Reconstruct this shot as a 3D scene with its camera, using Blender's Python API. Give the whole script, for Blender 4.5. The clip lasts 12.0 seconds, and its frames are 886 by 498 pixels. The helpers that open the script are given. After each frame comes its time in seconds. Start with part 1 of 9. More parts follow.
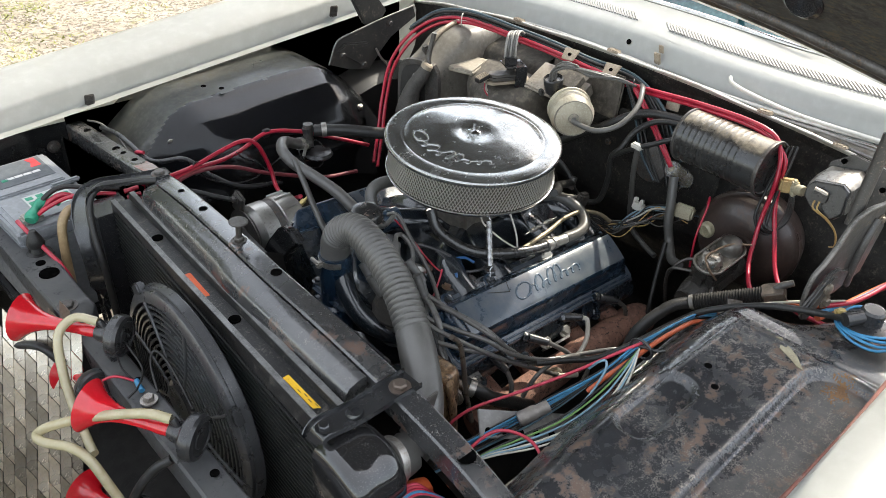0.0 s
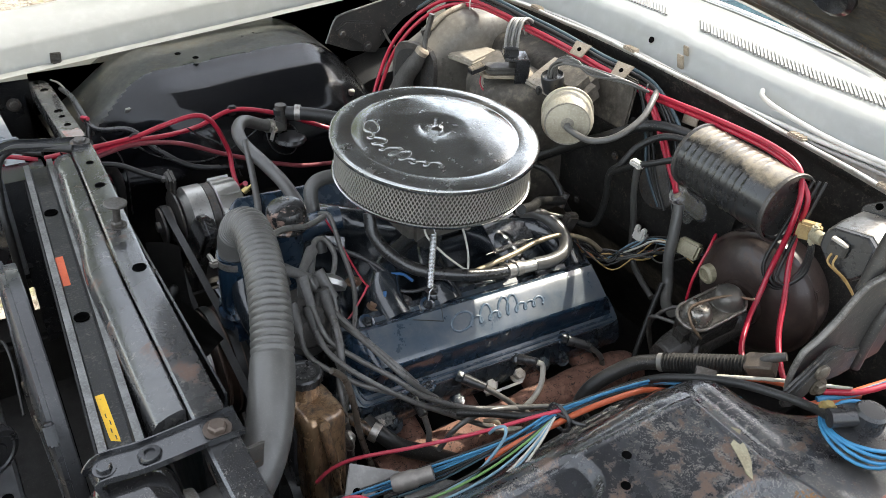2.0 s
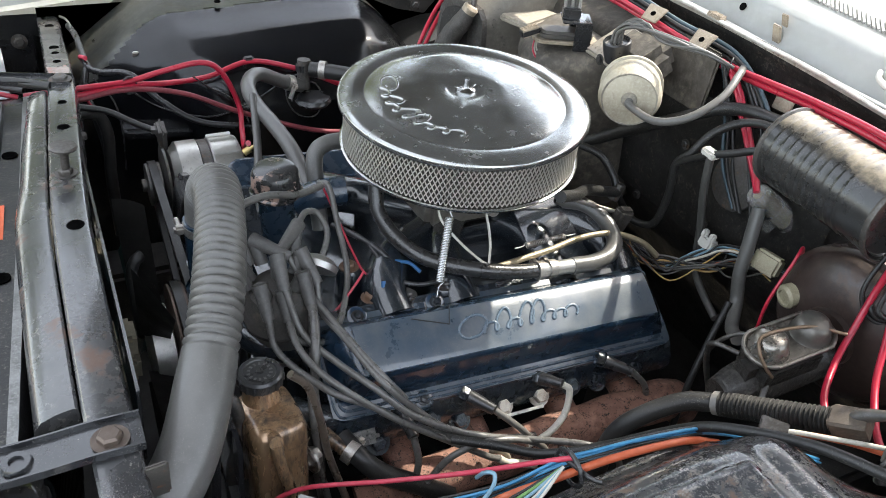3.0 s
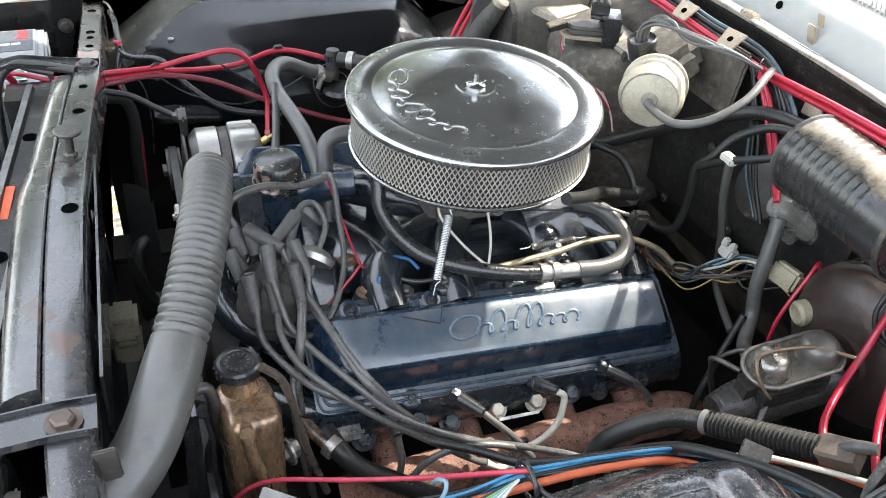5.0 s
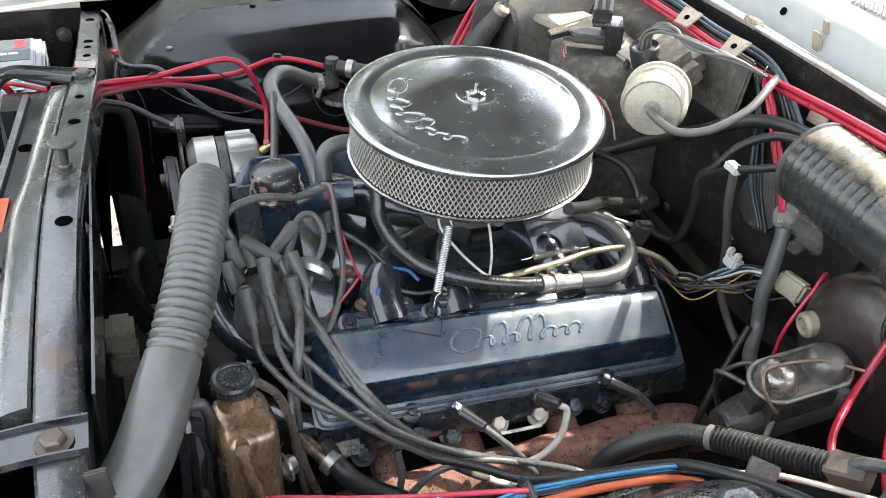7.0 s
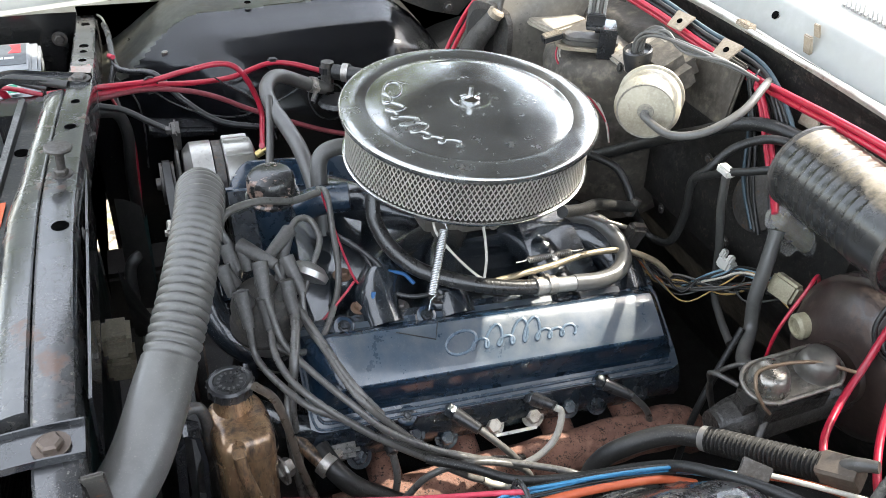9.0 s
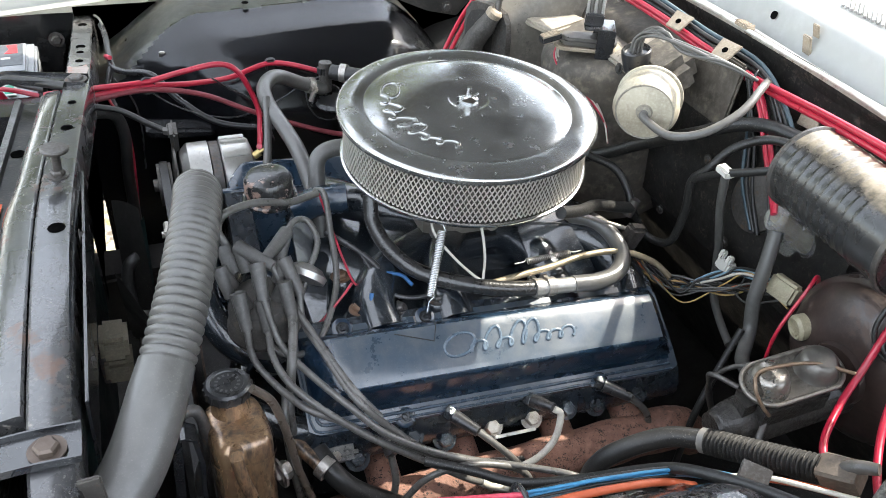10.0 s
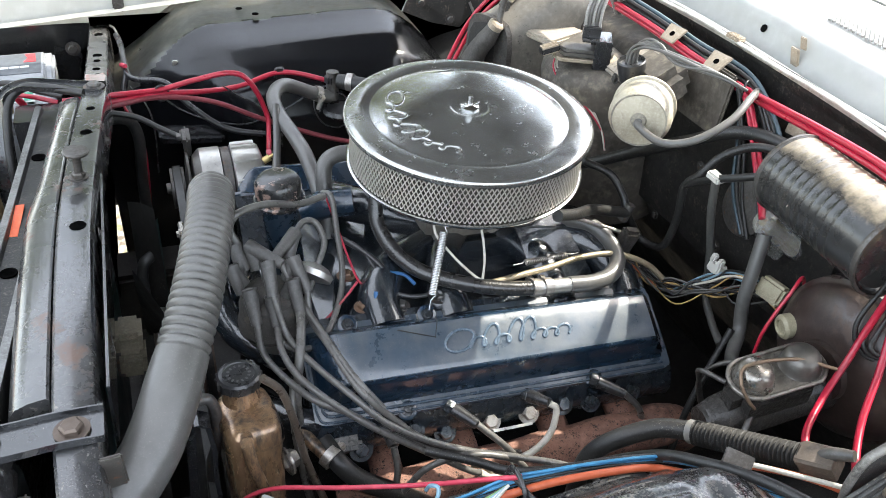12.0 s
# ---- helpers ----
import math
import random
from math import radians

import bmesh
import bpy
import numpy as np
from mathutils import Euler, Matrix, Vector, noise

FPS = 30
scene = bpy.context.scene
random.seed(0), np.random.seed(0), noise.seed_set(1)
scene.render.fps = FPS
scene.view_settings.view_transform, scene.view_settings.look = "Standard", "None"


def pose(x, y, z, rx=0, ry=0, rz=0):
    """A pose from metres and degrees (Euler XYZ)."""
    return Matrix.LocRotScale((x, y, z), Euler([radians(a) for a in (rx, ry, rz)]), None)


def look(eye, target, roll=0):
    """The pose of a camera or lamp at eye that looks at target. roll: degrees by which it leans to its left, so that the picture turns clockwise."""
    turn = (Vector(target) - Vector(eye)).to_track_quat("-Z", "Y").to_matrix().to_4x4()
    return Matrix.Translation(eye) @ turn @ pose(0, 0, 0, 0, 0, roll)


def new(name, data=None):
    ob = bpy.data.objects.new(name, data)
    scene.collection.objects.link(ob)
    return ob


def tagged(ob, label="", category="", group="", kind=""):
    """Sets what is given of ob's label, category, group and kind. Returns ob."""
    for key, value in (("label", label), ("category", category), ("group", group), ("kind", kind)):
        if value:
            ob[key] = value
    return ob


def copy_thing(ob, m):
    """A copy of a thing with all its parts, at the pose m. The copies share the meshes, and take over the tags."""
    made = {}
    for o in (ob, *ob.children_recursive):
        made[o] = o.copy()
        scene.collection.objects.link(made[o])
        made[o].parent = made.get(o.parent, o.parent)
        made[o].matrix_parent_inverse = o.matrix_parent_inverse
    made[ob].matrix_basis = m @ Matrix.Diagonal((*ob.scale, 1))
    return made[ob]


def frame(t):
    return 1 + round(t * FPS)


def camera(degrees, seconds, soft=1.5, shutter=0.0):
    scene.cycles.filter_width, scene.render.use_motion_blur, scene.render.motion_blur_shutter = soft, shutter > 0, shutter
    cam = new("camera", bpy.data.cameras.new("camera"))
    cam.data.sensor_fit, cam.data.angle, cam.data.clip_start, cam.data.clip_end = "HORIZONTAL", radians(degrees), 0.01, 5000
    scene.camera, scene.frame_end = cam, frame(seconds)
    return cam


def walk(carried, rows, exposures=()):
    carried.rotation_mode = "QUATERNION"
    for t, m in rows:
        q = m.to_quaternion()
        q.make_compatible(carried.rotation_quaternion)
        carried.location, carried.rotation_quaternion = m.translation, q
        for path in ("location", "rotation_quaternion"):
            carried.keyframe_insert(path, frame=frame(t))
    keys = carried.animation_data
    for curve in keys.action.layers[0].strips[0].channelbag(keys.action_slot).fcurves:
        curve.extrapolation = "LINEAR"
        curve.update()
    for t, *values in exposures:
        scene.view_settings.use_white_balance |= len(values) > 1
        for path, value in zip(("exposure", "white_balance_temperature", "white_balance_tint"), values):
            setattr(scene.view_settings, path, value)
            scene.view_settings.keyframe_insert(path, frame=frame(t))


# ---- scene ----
cam = camera(57.4, 12.0, soft=0.4)
METRES = 0.842
BASE = pose(0, 0, 0, -3.0, 0, 3.3) @ pose(0, 0, 0, -32.0, 0, -45.7)
ORIGIN = (-1.049, -1.020, 1.62)
ROWS = [
    (0.0, 0.0, 0.0, 0.0, 0.0, 0.0, -0.0),
    (0.5, -0.0069, 0.004, -0.0001, 0.22, 0.01, -0.23),
    (1.0, -0.0132, 0.0075, -0.0103, 1.44, 0.04, -1.3),
    (1.5, 0.0889, 0.0944, -0.0013, 4.06, -0.0, -3.49),
    (2.0, 0.3266, 0.3095, 0.0441, 7.56, -0.25, -6.35),
    (2.5, 0.3733, 0.4832, 0.0456, 10.47, -0.72, -9.14),
    (3.0, 0.3773, 0.5959, 0.0442, 12.73, -1.43, -11.23),
    (5.0, 0.4807, 0.6449, 0.0809, 18.2, -3.32, -13.6),
    (5.5, 0.4803, 0.6527, 0.0876, 18.56, -3.23, -13.59),
    (6.0, 0.4805, 0.6616, 0.089, 18.59, -3.1, -13.52),
    (6.5, 0.4791, 0.6665, 0.0892, 18.5, -3.01, -13.46),
    (7.0, 0.477, 0.6638, 0.0893, 18.41, -2.97, -13.42),
    (9.0, 0.4809, 0.6577, 0.0927, 18.15, -2.8, -13.23),
    (9.5, 0.4805, 0.6627, 0.0937, 18.1, -2.8, -13.19),
    (10.0, 0.4791, 0.6619, 0.0948, 18.03, -2.79, -13.17),
    (10.5, 0.4807, 0.6573, 0.0949, 17.95, -2.75, -13.17),
    (11.0, 0.4842, 0.6543, 0.0948, 17.94, -2.7, -13.24),
    (11.5, 0.4851, 0.6519, 0.0943, 18.07, -2.5, -13.37),
    (12.0, 0.503, 0.6105, 0.0821, 18.32, -2.07, -13.5),
]
walk(cam, [(t, Matrix.Translation(ORIGIN) @ BASE @ pose(METRES * x, METRES * y, METRES * z, 90 + pitch, roll, yaw)) for t, x, y, z, yaw, pitch, roll in ROWS],
     exposures=[(0.0, 1.85, 6850, 7), (1.2, 1.85, 6850, 7), (2.0, 2.0, 6750, 7), (3.0, 2.3, 6650, 7), (5.0, 2.65, 6600, 7), (12.0, 2.65, 6600, 7)])

# ---- light ----
world = bpy.data.worlds.new("sky")
scene.world = world
world.use_nodes = True
sky = world.node_tree.nodes.new("ShaderNodeTexSky")
sky.sky_type = "NISHITA"
sky.sun_disc = False
SUN_EL, SUN_AZ = 51.0, 9.0          # azimuth counted from +x towards +y
sky.sun_elevation = radians(SUN_EL)
sky.sun_rotation = radians(90 - SUN_AZ)
sky.dust_density = 2.0
bg = world.node_tree.nodes["Background"]
bg.inputs["Strength"].default_value = 0.15
veil = world.node_tree.nodes.new("ShaderNodeMix")       # thin bright cloud over the whole sky
veil.data_type = "RGBA"
veil.inputs["Factor"].default_value = 0.40
veil.inputs["B"].default_value = (6.6, 6.5, 6.4, 1)
world.node_tree.links.new(sky.outputs["Color"], veil.inputs["A"])
world.node_tree.links.new(veil.outputs["Result"], bg.inputs["Color"])
sun_data = bpy.data.lights.new("sun", "SUN")
sun_data.energy = 2.1
sun_data.angle = radians(0.6)
sun_data.color = (1.0, 0.95, 0.86)
sun_ob = new("sun", sun_data)
_a, _e = radians(SUN_AZ), radians(SUN_EL)
sun_ob.matrix_basis = look((6 * math.cos(_a) * math.cos(_e), 6 * math.sin(_a) * math.cos(_e), 6 * math.sin(_e)), (0, 0, 0.7))


# ---- materials ----
def surface(name, col, rough=0.5, metal=0.0, col2=None, scale=8.0, spot=None, spot_scale=30.0, spot_at=0.62,
            spot_rough=0.8, bump=0.15, bump_scale=250.0, coat=0.0, jitter=0.0, trans=0.0, soft=0.06, stretch=(1, 1, 1), spec=0.5, spot2=None, spot2_at=0.62, spot2_scale=9.0, patch=0.0, spot_metal=0.1, dust=None, film=None):
    """A painted, rubber or metal surface: two tones on a broad scale, worn spots, fine relief."""
    m = bpy.data.materials.new(name)
    m.use_nodes = True
    nt = m.node_tree
    n, l = nt.nodes, nt.links
    p = n["Principled BSDF"]
    tc = n.new("ShaderNodeTexCoord")
    mp = n.new("ShaderNodeMapping")
    mp.inputs["Scale"].default_value = stretch
    l.new(tc.outputs["Object"], mp.inputs["Vector"])
    def tex(s, detail=6.0, r=0.6):
        t = n.new("ShaderNodeTexNoise")
        t.inputs["Scale"].default_value, t.inputs["Detail"].default_value, t.inputs["Roughness"].default_value = s, detail, r
        l.new(mp.outputs["Vector"], t.inputs["Vector"])
        return t.outputs["Fac"]
    def ramp(src, a, b):
        r = n.new("ShaderNodeMapRange")
        r.interpolation_type = "SMOOTHSTEP"
        r.inputs["From Min"].default_value, r.inputs["From Max"].default_value = a, b
        l.new(src, r.inputs["Value"])
        return r.outputs["Result"]
    def mix(f, a, b):
        x = n.new("ShaderNodeMix")
        x.data_type = "RGBA"
        l.new(f, x.inputs["Factor"])
        for v, s in ((a, x.inputs["A"]), (b, x.inputs["B"])):
            if isinstance(v, tuple):
                s.default_value = (*v, 1)
            else:
                l.new(v, s)
        return x.outputs["Result"]
    def mixf(f, a, b):
        x = n.new("ShaderNodeMix")
        l.new(f, x.inputs["Factor"])
        for v, s in ((a, x.inputs[2]), (b, x.inputs[3])):
            if isinstance(v, (int, float)):
                s.default_value = v
            else:
                l.new(v, s)
        return x.outputs[0]
    col2 = col2 or tuple(c * 0.75 for c in col)
    fine = tex(scale * 11)
    c = mix(ramp(tex(scale), 0.35, 0.68), col, col2)
    c = mix(ramp(fine, 0.3, 0.75), c, mix(ramp(fine, 0.2, 0.8), c, tuple(v + 0.35 * v * max(0.0, 1 - 1.5 * v) + 0.003 for v in col)))
    r = mixf(ramp(tex(scale * 3), 0.3, 0.7), rough * 0.85, min(1.0, rough * 1.2))
    mt = metal
    if spot2:
        f2 = ramp(tex(spot2_scale, 9.0, 0.72), spot2_at - soft, spot2_at + soft)
        c = mix(f2, c, spot2)
        r = mixf(f2, r, 0.75)
    if spot:
        f = ramp(mixf(tex(spot_scale * 0.28, 3.0), tex(spot_scale * 3.2, 6.0, 0.65), tex(spot_scale * 0.6, 9.0, 0.7)), spot_at - soft - 0.02, spot_at + soft - 0.02)
        if patch:                            # the worn spots gather in patches
            f = mixf(ramp(tex(patch, 3.0), 0.42, 0.58), 0.0, f)
        c = mix(f, c, spot)
        r = mixf(f, r, spot_rough)
        if metal:
            mt = mixf(f, metal, spot_metal)
    if film:                                 # a dry film that lies on one part, along one axis, with a ragged border
        tint, ax, lo, hi, share = film
        sep = n.new("ShaderNodeSeparateXYZ")
        l.new(tc.outputs["Object"], sep.inputs["Vector"])
        add = n.new("ShaderNodeMath")
        add.operation = "MULTIPLY_ADD"
        l.new(tex(26.0, 6.0, 0.7), add.inputs[0])
        add.inputs[1].default_value = 0.06
        l.new(sep.outputs[ax], add.inputs[2])
        ff = mixf(ramp(add.outputs[0], lo + 0.03, hi + 0.03), 0.0, mixf(ramp(tex(34.0, 9.0, 0.75), 0.36, 0.60), share * 0.35, share))
        c = mix(ff, c, tint)
        r = mixf(ff, r, 0.55)
    dust = (max(col) < 0.25 and metal < 0.5 and bump > 0) if dust is None else dust
    if dust:                                 # fine specks of road dust
        fd = ramp(tex(620.0, 2.0, 0.5), 0.60, 0.70)
        c = mix(mixf(fd, 0.0, mixf(ramp(tex(11.0, 3.0), 0.35, 0.65), 0.06, 0.42)), c, (0.20, 0.185, 0.16))
    if jitter:
        oi = n.new("ShaderNodeObjectInfo")
        hv = n.new("ShaderNodeHueSaturation")
        l.new(mixf(oi.outputs["Random"], 1 - jitter, 1 + jitter), hv.inputs["Value"])
        l.new(c, hv.inputs["Color"])
        c = hv.outputs["Color"]
    l.new(c, p.inputs["Base Color"])
    l.new(r, p.inputs["Roughness"])
    if isinstance(mt, (int, float)):
        p.inputs["Metallic"].default_value = mt
    else:
        l.new(mt, p.inputs["Metallic"])
    p.inputs["Coat Weight"].default_value = coat
    p.inputs["Coat Roughness"].default_value = 0.08
    p.inputs["Transmission Weight"].default_value = trans
    p.inputs["Specular IOR Level"].default_value = spec
    if bump:
        b = n.new("ShaderNodeBump")
        b.inputs["Strength"].default_value = bump
        b.inputs["Distance"].default_value = 0.002
        l.new(tex(bump_scale, 4.0), b.inputs["Height"])
        l.new(b.outputs["Normal"], p.inputs["Normal"])
    return m


WHITE = surface("cream_white_paint", (0.50, 0.505, 0.48), 0.34, col2=(0.46, 0.465, 0.44), scale=3, spot=(0.28, 0.23, 0.16), spot_scale=110, spot_at=0.72, soft=0.02, bump=0.03)
WHITE_DIRTY = surface("dirty_white_paint", (0.50, 0.47, 0.40), 0.5, col2=(0.34, 0.31, 0.26), scale=9, spot=(0.16, 0.12, 0.08), spot_scale=35, spot_at=0.60, bump=0.1)
BLACK = surface("worn_black_paint", (0.010, 0.0105, 0.012), 0.24, col2=(0.020, 0.0205, 0.022), scale=9, spot=(0.18, 0.16, 0.14), spot_scale=120, spot_at=0.67, soft=0.02, bump=0.10, bump_scale=140, spec=0.6, coat=0.5)
BLACK_RUSTY = surface("rusted_black_paint", (0.046, 0.0475, 0.0525), 0.25, col2=(0.110, 0.112, 0.118), scale=8, spot=(0.36, 0.33, 0.29), spot_scale=140, spot_at=0.570, soft=0.04, bump=0.16, bump_scale=160, spec=0.9, coat=1.0, patch=8, spot2=(0.235, 0.160, 0.122), spot2_at=0.568, spot2_scale=30, film=((0.22, 0.21, 0.196), 1, -0.768, -0.782, 0.45))
BEAM = surface("beam_black_paint", (0.022, 0.0225, 0.024), 0.25, col2=(0.052, 0.0515, 0.051), scale=5, spot=(0.22, 0.20, 0.17), spot_scale=110, spot_at=0.620, soft=0.03, bump=0.14, bump_scale=160, spec=0.75, coat=0.6, patch=6, spot2=(0.100, 0.060, 0.044), spot2_at=0.60, spot2_scale=14)
LINER = surface("glossy_black_liner", (0.008, 0.0086, 0.0105), 0.17, col2=(0.015, 0.016, 0.019), scale=5, spot=(0.12, 0.112, 0.10), spot_scale=60, spot_at=0.68, soft=0.03, bump=0.22, bump_scale=22, spec=0.55, coat=0.35, dust=False)
FIREWALL = surface("dusty_firewall", (0.036, 0.0335, 0.0305), 0.60, col2=(0.018, 0.017, 0.016), scale=7, spot=(0.115, 0.100, 0.083), spot_scale=60, spot_at=0.60, soft=0.05, bump=0.6, bump_scale=60, spec=0.35)
DUSTY = surface("dusty_grey_housing", (0.100, 0.088, 0.073), 0.6, col2=(0.046, 0.041, 0.035), scale=7, spot=(0.25, 0.218, 0.165), spot_scale=16, spot_at=0.63, soft=0.1, bump=0.2, bump_scale=90, spec=0.35)
DARK = surface("grimy_dark_metal", (0.012, 0.011, 0.010), 0.62, col2=(0.022, 0.02, 0.018), scale=10, bump=0.3, bump_scale=80)
OILY = surface("oily_cast_iron", (0.008, 0.0115, 0.016), 0.15, col2=(0.015, 0.018, 0.021), scale=14, spot=(0.16, 0.145, 0.12), spot_scale=100, spot_at=0.68, bump=1.0, bump_scale=80, coat=1.0)
NAVY = surface("navy_engine_paint", (0.0065, 0.018, 0.035), 0.24, col2=(0.010, 0.025, 0.045), scale=6, spot=(0.045, 0.058, 0.072), spot_scale=11, spot_at=0.62, soft=0.14, spot_rough=0.36, bump=0.05, coat=0.45, spec=0.6, dust=False)
# paler navy for upward faces: dust, with the sky's sheen mixed into the colour
NAVY_SHEEN = surface("dusty_sheen_navy_paint", (0.016, 0.034, 0.056), 0.26, col2=(0.028, 0.046, 0.068), scale=6, spot=(0.100, 0.110, 0.118), spot_scale=8, spot_at=0.55, soft=0.18, spot_rough=0.38, bump=0.05, coat=0.6, spec=0.8)
CHROME = surface("chrome", (0.66, 0.665, 0.66), 0.07, 1.0, col2=(0.54, 0.545, 0.54), scale=5, spot=(0.46, 0.46, 0.45), spot_scale=14, spot_at=0.53, soft=0.15, spot_rough=0.24, spot_metal=1.0, bump=0.02, bump_scale=300)
LIDCHROME = surface("hazy_chrome", (0.44, 0.445, 0.445), 0.09, 0.97, col2=(0.34, 0.345, 0.34), scale=7, spot=(0.31, 0.312, 0.30), spot_scale=8, spot_at=0.50, soft=0.14, spot_rough=0.30, spot_metal=0.80, bump=0.03, bump_scale=28, spot2=(0.20, 0.197, 0.185), spot2_at=0.70, spot2_scale=60)
MESH = surface("mesh_metal", (0.72, 0.68, 0.60), 0.34, 0.65, bump=0.05)
PLEAT = surface("filter_paper", (0.15, 0.135, 0.11), 0.9, bump=0.1)
ALU = surface("bare_aluminium", (0.46, 0.45, 0.42), 0.38, 0.9, col2=(0.42, 0.41, 0.39), scale=14, spot=(0.16, 0.14, 0.11), spot_scale=45, spot_at=0.64, bump=0.3, bump_scale=160)
STEEL = surface("bolt_steel", (0.42, 0.40, 0.37), 0.4, 0.85, col2=(0.24, 0.21, 0.18), scale=60, bump=0.2)
DARKSTEEL = surface("dark_steel", (0.10, 0.095, 0.09), 0.45, 0.6, col2=(0.06, 0.052, 0.045), scale=25, spot=(0.16, 0.10, 0.06), spot_scale=60, spot_at=0.62, bump=0.2)
RUBBER = surface("black_rubber", (0.012, 0.0117, 0.0113), 0.38, col2=(0.022, 0.0213, 0.020), scale=16, spot=(0.13, 0.12, 0.105), spot_scale=110, spot_at=0.72, soft=0.03, bump=0.20, bump_scale=380, spec=0.38)
HOSE = surface("faded_rubber_hose", (0.068, 0.0655, 0.0610), 0.36, col2=(0.100, 0.096, 0.089), scale=10, spot=(0.24, 0.23, 0.21), spot_scale=110, spot_at=0.71, soft=0.03, bump=0.12, bump_scale=300, spec=0.5, coat=0.12)
PLASTIC = surface("black_plastic", (0.016, 0.016, 0.0175), 0.28, col2=(0.027, 0.027, 0.027), scale=12, spot=(0.12, 0.11, 0.095), spot_scale=120, spot_at=0.71, soft=0.03, bump=0.10, coat=0.15)
RED = surface("red_plastic", (0.50, 0.006, 0.014), 0.2, col2=(0.42, 0.006, 0.012), scale=12, bump=0.02, coat=0.6, spot=(0.30, 0.06, 0.05), spot_scale=50, spot_at=0.72)
REDWIRE = surface("red_cable_sheath", (0.37, 0.009, 0.030), 0.32, col2=(0.27, 0.009, 0.024), scale=14, spot=(0.14, 0.045, 0.04), spot_scale=60, spot_at=0.66, bump=0.04, coat=0.2)
RUST = surface("rusted_manifold", (0.235, 0.118, 0.084), 0.80, col2=(0.135, 0.068, 0.050), scale=9, spot=(0.025, 0.017, 0.014), spot_scale=150, spot_at=0.575, soft=0.03, bump=0.8, bump_scale=170)
BROWN = surface("grimy_bronze_pump", (0.42, 0.26, 0.14), 0.26, 0.55, col2=(0.16, 0.088, 0.048), scale=14, spot=(0.022, 0.016, 0.012), spot_scale=26, spot_at=0.55, soft=0.07, spot_metal=0.2, bump=0.4, bump_scale=90, coat=0.8, stretch=(1, 1, 0.30))
BOOSTER = surface("dull_brown_booster", (0.031, 0.0200, 0.0165), 0.38, col2=(0.021, 0.0145, 0.012), scale=10, spot=(0.20, 0.15, 0.11), spot_scale=70, spot_at=0.67, soft=0.03, bump=0.2, bump_scale=120, spot2=(0.060, 0.039, 0.030), spot2_scale=12, spot2_at=0.58, dust=False, coat=0.2)
BATTERY = surface("pale_grey_plastic", (0.22, 0.232, 0.245), 0.45, col2=(0.17, 0.18, 0.19), scale=9, spot=(0.12, 0.11, 0.095), spot_scale=40, spot_at=0.66, bump=0.05)
LABEL = surface("dark_grey_label", (0.075, 0.085, 0.095), 0.4, bump=0.02)
INK = surface("pale_ink", (0.62, 0.62, 0.60), 0.5, bump=0)
REDINK = surface("red_ink", (0.60, 0.03, 0.035), 0.5, bump=0)
GREENINK = surface("green_tape", (0.015, 0.20, 0.115), 0.45, col2=(0.02, 0.27, 0.16), scale=40, bump=0.3)
ORANGE = surface("orange_sticker", (0.68, 0.11, 0.035), 0.5, col2=(0.56, 0.09, 0.03), scale=40, spot=(0.15, 0.06, 0.03), spot_scale=70, spot_at=0.68, bump=0.05)
YELLOW = surface("yellow_sticker", (0.80, 0.46, 0.02), 0.5, col2=(0.70, 0.38, 0.02), scale=40, spot=(0.10, 0.07, 0.03), spot_scale=70, spot_at=0.66, bump=0.05)
VINYL = surface("yellowed_clear_tube", (0.50, 0.44, 0.27), 0.2, col2=(0.45, 0.385, 0.22), scale=5, bump=0.02, trans=0.35, coat=0.5)
TANTUBE = surface("aged_amber_tube", (0.36, 0.25, 0.13), 0.35, bump=0.05, trans=0.15)
AMBER = surface("aged_nylon", (0.30, 0.27, 0.18), 0.5, col2=(0.22, 0.185, 0.12), scale=40, bump=0.1)
NYLON = surface("white_nylon", (0.52, 0.50, 0.45), 0.5, bump=0.05)
GLASSY = surface("clear_plastic", (0.50, 0.48, 0.44), 0.15, trans=0.7, bump=0.03)
BLUE = surface("blue_wire", (0.035, 0.19, 0.36), 0.4, bump=0)
CRIMP = surface("blue_crimp", (0.015, 0.085, 0.22), 0.4, bump=0)
LIGHTBLUE = surface("light_blue_wire", (0.16, 0.27, 0.34), 0.45, bump=0)
GREEN = surface("green_wire", (0.12, 0.24, 0.07), 0.45, bump=0)
PALE = surface("pale_wire", (0.52, 0.49, 0.42), 0.45, col2=(0.40, 0.36, 0.30), scale=40, bump=0)
ORANGEWIRE = surface("orange_wire", (0.52, 0.105, 0.040), 0.42, bump=0)
TAN = surface("tan_wire", (0.42, 0.26, 0.09), 0.5, bump=0)
PINK = surface("red_wire", (0.50, 0.04, 0.07), 0.45, bump=0)
BLUEGREY = surface("blue_grey_wire", (0.035, 0.06, 0.075), 0.45, bump=0)
LIGHTGREY = surface("pale_grey_wire", (0.26, 0.25, 0.235), 0.4, col2=(0.17, 0.163, 0.15), scale=40, bump=0.05)
DIRTYBRASS = surface("plated_brass", (0.45, 0.34, 0.14), 0.4, 0.8, bump=0.1)
PALESTEEL = surface("tan_steel_tab", (0.34, 0.285, 0.215), 0.5, 0.2, col2=(0.22, 0.175, 0.125), scale=30, bump=0.2)
GLASS = surface("tinted_windscreen", (0.03, 0.11, 0.13), 0.06, bump=0, coat=0.6)
HOOD = surface("brown_hood_liner", (0.105, 0.101, 0.094), 0.8, col2=(0.055, 0.052, 0.048), scale=6, spot=(0.16, 0.13, 0.09), spot_scale=22, spot_at=0.57, bump=0.9, bump_scale=40, stretch=(1, 1, 3))
